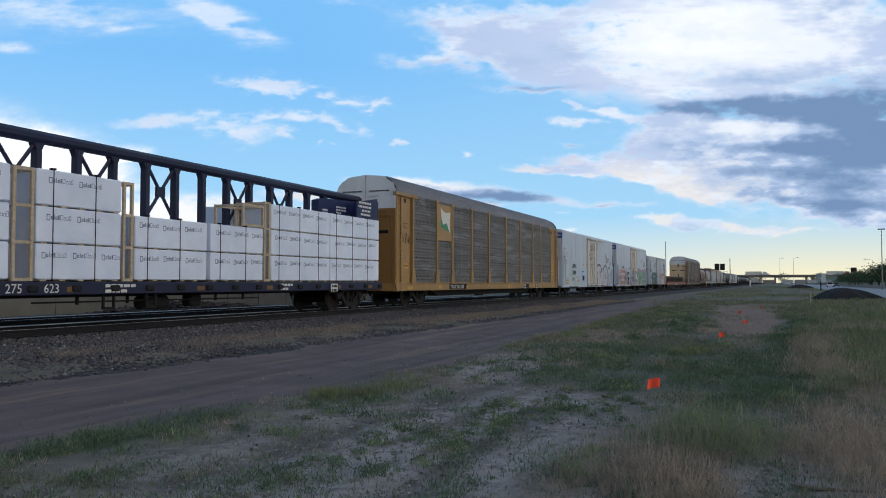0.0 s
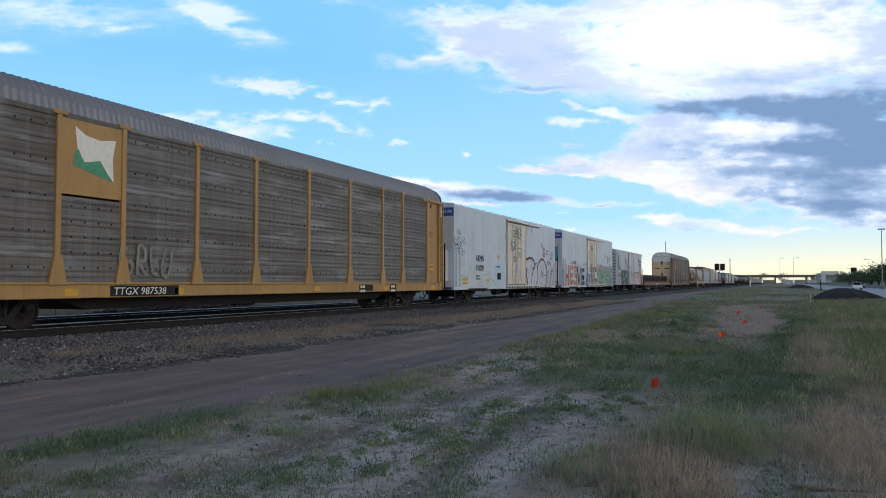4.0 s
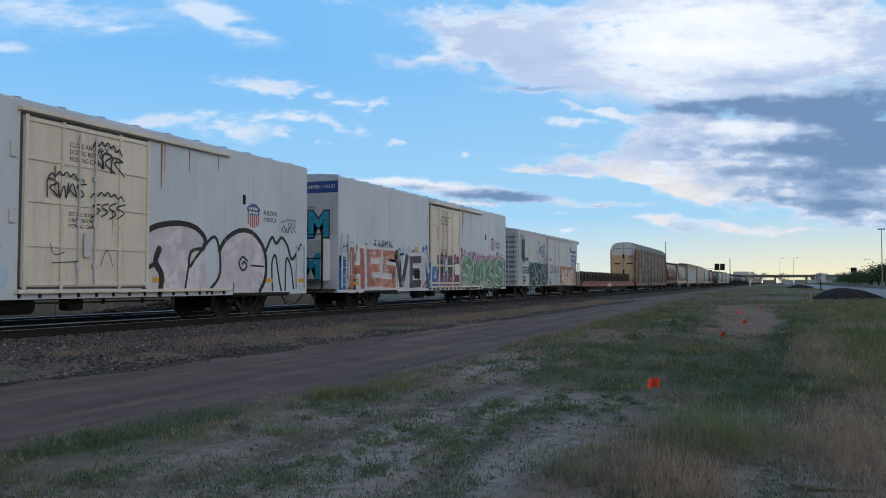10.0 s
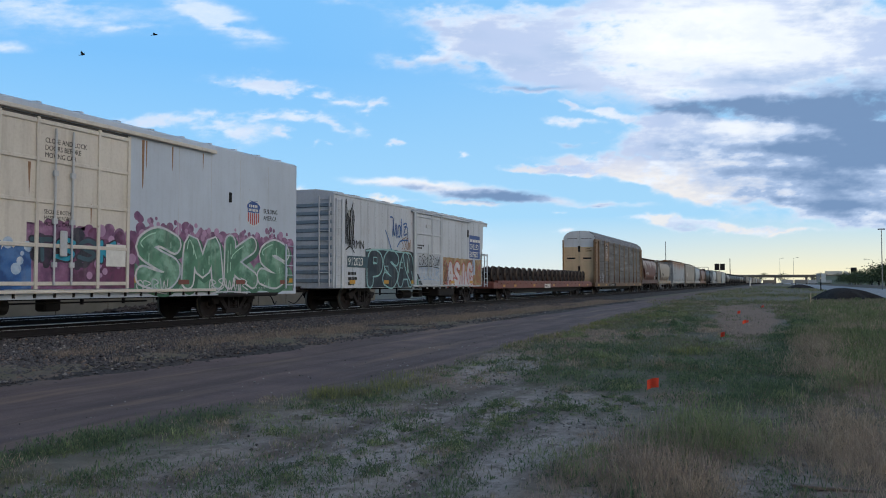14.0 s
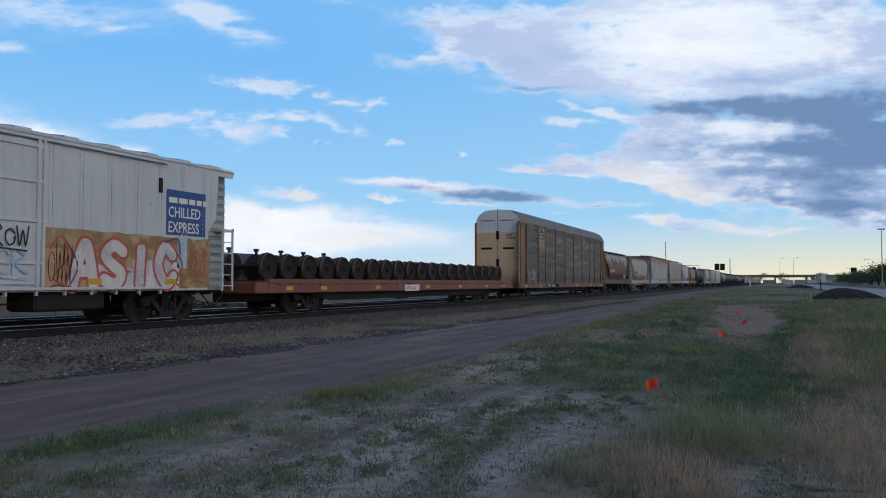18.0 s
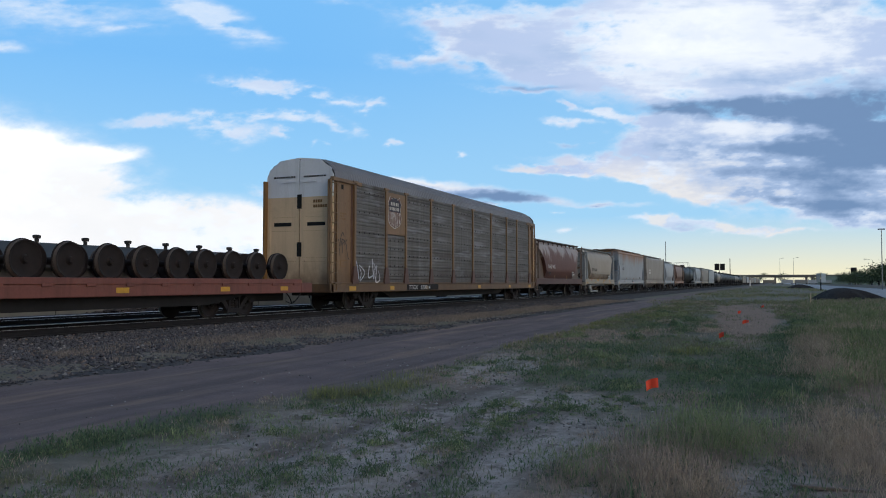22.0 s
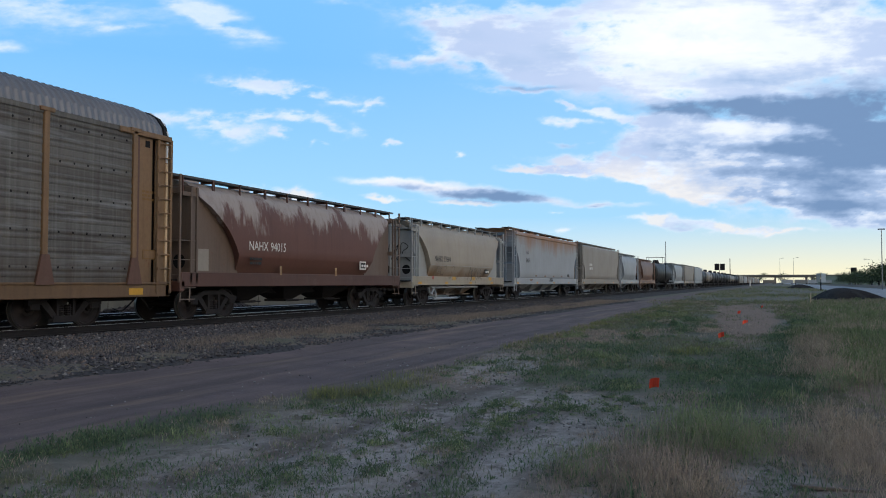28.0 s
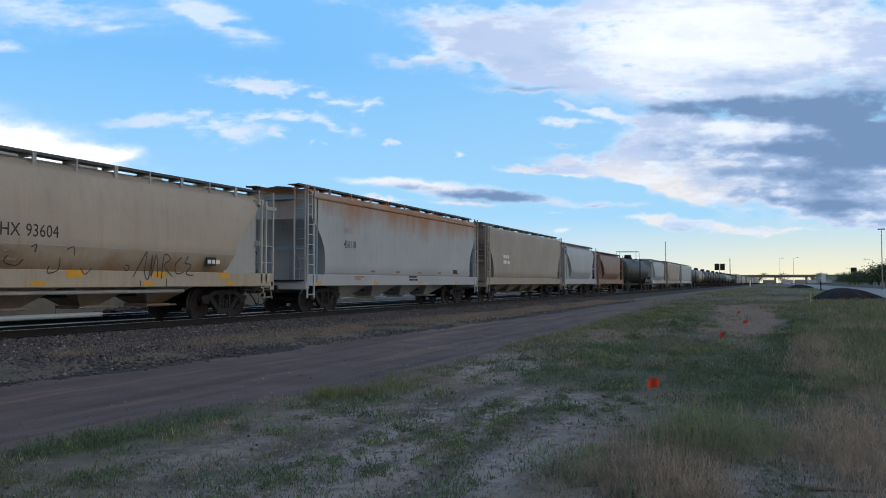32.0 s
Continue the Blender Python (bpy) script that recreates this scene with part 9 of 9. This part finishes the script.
def spots(n, y0, y1, power=1.3, lo=-1.25, hi=0.13):
    """Random places in the wedge of verge before the camera, denser near it."""
    u = rng.random(n)
    a = 1 - power
    y = (y0 ** a + u * (y1 ** a - y0 ** a)) ** (1 / a)
    x = rng.uniform(lo, hi, n) * y
    return x, y


def clumps(x, y, scale, seed):
    return fbm(x * scale, y * scale, seed, 4)


x, y = spots(150000, 4.2, 120)
road, sand, bare = zones(x, y)
open_ = (1 - smooth(0.1, 0.6, road)) * (x > -10.4) * (1 - 0.85 * bare) * (1 - 0.55 * smooth(-2.6, -3.6, x) * smooth(9.5, 7.5, y))
c1, c2, c3 = clumps(x, y, 0.5, 301), clumps(x, y, 2.2, 311), clumps(x, y, 1.1, 321)
weed, tawn, lush = weedy(x, y), tawny(x, y), grassy(x, y)
tuft = smooth(0.47, 0.56, 0.3 * c2 + 0.3 * c3 + 0.4 * clumps(x, y, 4.5, 341))
P = np.stack([x, y], -1)

GREEN = blade_mat("olive_grass", "6c755a", "999874", "87816e")
DRY = blade_mat("dry_grass", "a18e80", "cdbaa8", "97867a")
DARK = blade_mat("dark_weeds", "566a52", "84956f")
TALL = blade_mat("tall_verge_grass", "717e56", "9c9b75", "a6987f")

k1 = rng.random(len(x)) < open_ * (1 - 0.95 * sand) * (1 - 0.6 * tawn) * np.maximum(0.8 * lush * (0.06 + 0.94 * tuft), 0.36 * (0.1 + 0.9 * tuft) * smooth(0.36, 0.56, c1) * (1 - 0.6 * weed))
blades("short_grass", "short olive grass in patches on the verge", P[k1], (0.04 + 0.06 * c2 + 0.07 * lush)[k1], 10, 0.7, 0.0055, 0.8, GREEN, 1, 0.15)
kb = rng.random(len(x)) < open_ * (1 - 0.8 * sand) * 0.6 * oval(x, y, (-6.0, 11.4, 1.0, 2.4, 1), (-6.3, 27, 0.9, 10, 0.7), (-6.2, 46, 2.2, 16, 0.8), (-1.9, 20, 0.6, 1.8, 0.8), (1.2, 24, 0.8, 8, 0.4)) * (0.1 + 0.9 * tuft)
blades("bright_grass", "bright yellow-green grass along the dirt road", P[kb], (0.09 + 0.12 * c2)[kb], 9, 0.6, 0.005, 0.7, blade_mat("yellow_green_grass", "79834a", "a8a668", "a0976c"), 9, 0.1)
k2 = rng.random(len(x)) < open_ * (1 - 0.9 * sand) * (1 - 0.6 * weed) * np.maximum(0.45 * tawn * (0.1 + 0.9 * (1 - tuft)), 0.09 * smooth(0.45, 0.6, c1))
blades("dry_grass", "dry tan grass and stubble on the verge", P[k2], (0.05 + 0.08 * c2 + 0.07 * oval(x, y, (-1.1, 7.2, 0.9, 2.2, 1), (0.5, 8.4, 0.9, 2.7, 0.8), (2.4, 25, 2.2, 12, 2.0)))[k2], 9, 0.6, 0.004, 0.8, DRY, 2, 0.25)
k3 = rng.random(len(x)) < np.maximum(open_ * (1 - 0.85 * sand) * weed * (0.12 + 0.88 * tuft) * 0.95, open_ * sand * (0.015 + smooth(0.53, 0.62, clumps(x * 1.6, y * 0.5, 2.4, 331)) * 0.16))
blades("dark_weeds", "low dark green weeds in clumps", P[k3], (0.05 + 0.13 * c1 * (1 - 0.5 * sand))[k3], 9, 0.85, 0.0075, 0.9, DARK, 3, 0.7)
upright = oval(x, y, (2.6, 24, 2.2, 13, 1), (1.6, 14, 0.8, 4, 0.8), (4.5, 50, 4.0, 25, 1), (-0.3, 55, 1.5, 20, 0.4))
k4 = rng.random(len(x)) < upright * open_ * tuft * 0.55
blades("tall_grass", "tall green and tan grass in thick tufts", P[k4], (0.14 + 0.3 * c1)[k4] * (1 + 0.008 * y[k4]), 9, 0.4, 0.0045, 0.6, TALL, 4, 0.2)
x, y = spots(34000, 13, 82, 1.15, 0.015, 0.135)
lump, edge_ = clumps(x, y, 0.55, 511), clumps(x, y, 0.35, 512)
rim = smooth(0.0, 1.8, x - 0.014 * (y - 13) + 3.0 * (edge_ - 0.5))
keep = (x < 8.6) & (rng.random(len(x)) < (0.12 + 0.88 * smooth(0.46, 0.6, lump)) * rim * (1 - 0.8 * tawny(x, y) * (y < 18)))
side = rng.random(len(x)) < 0.25 + 0.5 * smooth(0.4, 0.6, edge_)
blades("verge_weeds", "tall green weeds along the highway verge", np.stack([x, y], -1)[keep & side], ((0.1 + 0.3 * clumps(x, y, 1.3, 521)) * (0.5 + 0.8 * smooth(0.42, 0.62, lump)) * (0.5 + 0.5 * rim))[keep & side], 9, 0.6, 0.0055, 0.9, blade_mat("verge_weed_leaves", "647552", "939b70", "9f9878"), 31, 0.7)
blades("verge_straw", "tall pale straw along the highway verge", np.stack([x, y], -1)[keep & ~side], ((0.14 + 0.3 * clumps(x, y, 1.3, 531)) * (0.4 + 0.6 * rim))[keep & ~side], 7, 0.35, 0.0032, 0.5, DRY, 32, 0.1)
x, y = spots(16000, 50, 420, 1.5, -0.14, 0.16)
keep = (x > -10.0) & (x < 8.8) & (rng.random(len(x)) < smooth(50, 110, y) * smooth(0.4, 0.6, clumps(x, y, 0.12, 501)))
blades("far_grass", "grass of the far verge", np.stack([x, y], -1)[keep], np.full(keep.sum(), 0.28), 5, 1.2, 0.006, 0.5, TALL, 5)
x, y = spots(70000, 15, 75, 0.3, -0.5, 0.1)
road, sand, bare = zones(x, y)
kind, thick = clumps(x * 1.0, y * 0.4, 0.45, 541), 0.5 * clumps(x, y * 0.5, 1.3, 551) + 0.5 * clumps(x, y * 0.7, 4.0, 552)
keep = (x > -10.4) & (x < 0.06 * y) & (rng.random(len(x)) < (1 - smooth(0.15, 0.6, road)) * (1 - 0.9 * bare) * (1 - sand) * (0.03 + 0.97 * smooth(0.48, 0.56, thick)) * (1 - 0.7 * weedy(x, y)))
dry_ = kind + 0.25 * tawny(x, y) > 0.52
for name, label, pick, mt, seed in (("field_grass", "low olive grass across the verge", keep & ~dry_, GREEN, 33), ("field_straw", "low tan straw across the verge", keep & dry_, DRY, 34)):
    blades(name, label, np.stack([x, y], -1)[pick], (0.05 + 0.12 * thick)[pick], 5, 1.0, 0.0045, 0.8, mt, seed, 0.2)
# thick single clumps
def bush(name, label, spots_, per, material, seed, width):
    """Domed clumps of leafy stems: (x, y, radius, height)."""
    r_ = np.random.default_rng(seed)
    P, H = [], []
    for cx, cy, r, h in spots_:
        n = int(per * r * r / 0.09) + 12
        q = r_.normal(0, 0.5, (n, 2)) * r
        d = np.hypot(q[:, 0], q[:, 1]) / r
        P.append(q + (cx, cy))
        H.append(h * np.exp(-d * d * 0.8) * r_.uniform(0.6, 1.1, n))
    return blades(name, label, np.concatenate(P), np.concatenate(H), 8, 0.45, width * 1.25, 0.9, material, seed, 0.75)


r_ = np.random.default_rng(8)
greens = [(-0.55, 8.4, 0.6, 0.5), (-0.95, 8.7, 0.5, 0.42), (-0.25, 8.6, 0.45, 0.44), (-0.45, 7.9, 0.4, 0.4), (-0.8, 9.6, 0.45, 0.28), (-1.1, 8.0, 0.35, 0.24), (-1.75, 7.0, 0.32, 0.26), (-1.4, 6.6, 0.3, 0.24), (-1.6, 7.5, 0.25, 0.2), (-5.6, 6.6, 0.35, 0.2), (-4.9, 7.3, 0.25, 0.14), (-6.1, 5.6, 0.3, 0.12), (-5.4, 7.8, 0.3, 0.16), (1.9, 12.2, 0.4, 0.4), (2.2, 14.0, 0.4, 0.4)]
darks, drys = [], []
for i in range(300):
    y = 5 + 40 * r_.random() ** 1.5
    x = r_.uniform(-6.6, 0.1 * y)
    at = np.array([x]), np.array([y])
    rd, sd, br = zones(*at)
    if rd[0] > 0.3 or br[0] > 0.4 or (sd[0] > 0.5 and r_.random() < 0.3):
        continue
    s = r_.uniform(0.07, 0.24) * (1 + 0.02 * y)
    wt = np.array([0.15 + 1.5 * weedy(*at)[0] + sd[0], 0.2 + 1.2 * grassy(*at)[0], 0.2 + 1.5 * tawny(*at)[0]])
    (darks, greens, drys)[r_.choice(3, p=wt / wt.sum())].append((x, y, s, s * r_.uniform(0.45, 0.8)))
for i in range(2600):
    y = 4.6 + 11 * r_.random() ** 1.2
    x = r_.uniform(-6.2, -0.2)
    at = np.array([x]), np.array([y])
    rd, sd, br = zones(*at)
    row = fbm(at[0] * 2.4, at[1] * 0.6, 333, 5)[0]
    if rd[0] < 0.3 and sd[0] > 0.25 and r_.random() < 0.9 * max(0.0, row - 0.47) / 0.2 and abs(x + 4.4 - 0.05 * (y - 8)) > 0.28:
        s = 0.03 + 0.13 * r_.random() ** 2
        (darks if r_.random() < 0.7 else greens).append((x, y, s, s * r_.uniform(0.5, 1.0)))
for i in range(60):
    y = 12 + 45 * r_.random()
    (greens if r_.random() < 0.45 else drys).append((r_.uniform(0.04, 0.115) * y, y, r_.uniform(0.25, 0.55), r_.uniform(0.3, 0.55)))
for i in range(24):
    drys.append((r_.uniform(-1.25, -0.4), r_.uniform(5.8, 7.4), r_.uniform(0.12, 0.26), r_.uniform(0.14, 0.28)))
for i in range(34):
    drys.append((r_.uniform(0.15, 1.0), r_.uniform(7.0, 10.6), r_.uniform(0.12, 0.26), r_.uniform(0.18, 0.36)))
for i in range(40):
    drys.append((r_.uniform(0.3, 1.3), r_.uniform(13, 25), r_.uniform(0.2, 0.4), r_.uniform(0.25, 0.5)))
bush("green_clumps", "thick green weed clumps on the verge", greens, 26, blade_mat("green_clump_leaves", "76855c", "a6ae80", "969c78"), 21, 0.005)
r_ = np.random.default_rng(12)
q = np.concatenate([r_.normal(0, (0.42, 0.4), (130, 2)) + (-0.6, 8.4), r_.normal(0, (0.25, 0.5), (110, 2)) + (-0.85, 6.8), r_.normal(0, (0.35, 1.2), (200, 2)) + (0.6, 8.8)])
blades("seed_stems", "thin tan seed stems standing out of the weeds", q, np.clip(r_.normal(0.34, 0.12, len(q)), 0.1, 0.6), 4, 0.35, 0.003, 0.6, DRY, 24, 0.3)
bush("dark_clumps", "small dark green weed clumps", darks, 26, DARK, 22, 0.006)
bush("dry_clumps", "feathery tan grass clumps", drys, 26, blade_mat("feathery_dry_grass", "a6937f", "d0bca4", "b5a28e"), 23, 0.0035)
# dry strip at the foot of the ballast
x, y = rng.uniform(-14.8, -11.4, 26000), 12 + 58 * rng.random(26000) ** 1.4
keep = rng.random(26000) < smooth(0.42, 0.56, clumps(x, y * 0.35, 0.8, 401)) * 0.9 * np.exp(-((x + 13.2 - 0.02 * (y - 20)) / 1.0) ** 2)
g = blades("ballast_grass", "thin dry grass at the foot of the ballast", np.stack([x, y], -1)[keep], np.full(keep.sum(), 0.14), 9, 0.8, 0.005, 0.7, blade_mat("brown_stubble", "948579", "ae9f92"), 6)
g.location.z = 0.12


# ---- marking flags ----
FLAGS = []


def flag(x, y, h, size, label, seed):
    t = thing("marking_flag", label, "marking flag", "marking flags on the verge", at=(x, y, 0))
    part("wire", Mesh().rod((0, 0, -0.05), (0, 0, h), 0.0025, 5), M["galvpole"], t)
    m = Mesh()
    v = []
    for i in range(6):
        q = i / 5
        for z in (h - size * 0.8, h):
            v.append((size * q, 0.018 * math.sin(q * 5 + seed), z - 0.03 * q * q * size / 0.1))
    m.add(v, [(2 * i, 2 * i + 1, 2 * i + 3, 2 * i + 2) for i in range(5)])
    m.add([(a, b + 0.001, c) for a, b, c in v], [(2 * i, 2 * i + 1, 2 * i + 3, 2 * i + 2) for i in range(5)])
    f = part("film", m, M["flagred"], t, "fluorescent red plastic film")
    FLAGS.append((f, seed))
    return t


flag(-1.6, 12.0, 0.24, 0.17, "red plastic marking flag on a wire in the weeds", 1)
flag(-1.32, 22.8, 0.3, 0.15, "red marking flag further along the verge", 2)
flag(-0.95, 28.0, 0.4, 0.13, "red marking flag on the bare patch", 3)
flag(-1.5, 37.0, 0.4, 0.14, "red marking flag on the bare patch", 4)
flag(-1.0, 30.5, 0.28, 0.1, "small red marking flag on the bare patch", 5)
flag(-0.75, 46.0, 0.4, 0.12, "far red marking flag", 6)
thing("broken_plank", "weathered broken plank lying in the weeds", "plank", m=Mesh().box(-0.28, 0.28, -0.035, 0.035, 0.0, 0.03, 0.006), material=plain("grey_weathered_timber", "6c6158"), at=pose(0.35, 6.95, 0.01, 0, 2, 8))


# ---- birds ----
def bird(label, wing_up):
    t = thing("bird", label, "bird", "birds in the sky")
    feathers = plain("dark_plumage", "2a2622", 0.8)
    body = Mesh().lathe([(-0.12, 0.005), (-0.09, 0.022), (-0.02, 0.036), (0.05, 0.03), (0.085, 0.022), (0.11, 0.018), (0.135, 0.004)], 10, "x")
    part("body", body, feathers, t, smooth=True)
    part("tail", Mesh().slab([(-0.1, 0.012), (-0.1, -0.012), (-0.2, -0.035), (-0.2, 0.035)], -0.003, 0.003, "xy"), feathers, t)
    wings = []
    for s in (1, -1):
        w = part("wing", Mesh().slab([(0.05, 0.0), (0.065, s * 0.1), (0.02, s * 0.24), (-0.05, s * 0.13), (-0.06, 0.0)], -0.004, 0.004, "xy"), feathers, t)
        wings.append((w, s, wing_up))
    return t, wings


bird_a, wings_a = bird("small dark bird flying up and away over the train", 0.0)
bird_b, wings_b = bird("small dark bird gliding after another one", 1.5)


# ---- motion ----
def motions():
    """The train rolls past, its wheels turn, traffic moves, the clouds drift, the flags flutter."""
    times = [i * 2.0 for i in range(17)]
    for ob, s0, (dx, turn, dz) in TRAIN:
        walk(ob, [(t, pose(TRACK_X + dx, s0 - gone(t), RAIL_Z + dz, turn)) for t in times])
    spin = [(t, gone(t) / WR) for t in [i * 0.1 for i in range(321)]]
    for ob, s0, more in TRAIN:
        for w in ob.children_recursive:
            if w.name.startswith("wheelset") and s0 < 300:
                at = w.matrix_basis.translation.copy()
                walk(w, [(t, Matrix.Translation(at) @ Matrix.Rotation(a, 4, "X")) for t, a in spin])
    ends = (0.0, 4.0, 8.0, 12.0, 16.0, 20.0, 24.0, 28.0, 32.0)
    walk(semi_a, [(t, pose(-11.4 + 15.8 * t, OY - 2.5, 7.6)) for t in ends])
    walk(semi_b, [(t, pose(56.0 + 15.5 * t, OY - 2.5, 7.6)) for t in ends])
    walk(semi_c, [(t, pose(-214.0 + 19.2 * t, OY - 2.5, 7.6)) for t in ends])
    walk(car_a, [(t, pose(16.0, 300 - 25.0 * t, 0.036)) for t in ends])
    walk(car_b, [(t, pose(21.0, 352 - 25.0 * t, 0.036)) for t in ends])
    for f, seed in FLAGS:
        rnd = random.Random(seed)
        rows = []
        for i in range(33):
            rows.append((float(i), pose(0, 0, 0, 0, rnd.uniform(-6, 6), 175 + rnd.uniform(-38, 38))))
        walk(f, rows)
    flight_a = [(0.0, -200, -40, 12.9), (13.3, -36.42, 27.8, 12.93), (13.6, -32.7, 29.33, 12.99), (13.8, -30.51, 30.22, 13.27), (14.0, -28.14, 31.17, 13.77), (14.2, -25.96, 32.01, 14.93), (14.4, -23.84, 32.83, 16.32), (32.0, 170, 110, 120)]
    flight_b = [(0.0, -204, -42, 15.0), (13.6, -36.47, 27.76, 13.54), (13.8, -34.03, 28.77, 13.24), (14.0, -31.44, 29.86, 12.79), (14.2, -29.14, 30.83, 12.1), (14.4, -26.93, 31.74, 12.18), (14.8, -22.84, 33.32, 14.38), (15.1, -19.71, 34.49, 17.15), (32.0, 165, 105, 170)]
    for ob, rows, wings in ((bird_a, flight_a, wings_a), (bird_b, flight_b, wings_b)):
        walk(ob, [(t, pose(x, y, z, 0, -8, 23)) for t, x, y, z in rows])
        for w, s, ph in wings:
            walk(w, [(t, pose(0, 0, 0, s * (8 + 30 * math.sin(22 * t + ph)))) for t in [0.0] + [13.0 + 0.1 * i for i in range(22)] + [32.0]])
    walk(backdrop, [(t, pose(0, 0, 0, 0, 0, 0.55 * t / 32)) for t in (0.0, 16.0, 32.0)])


motions()
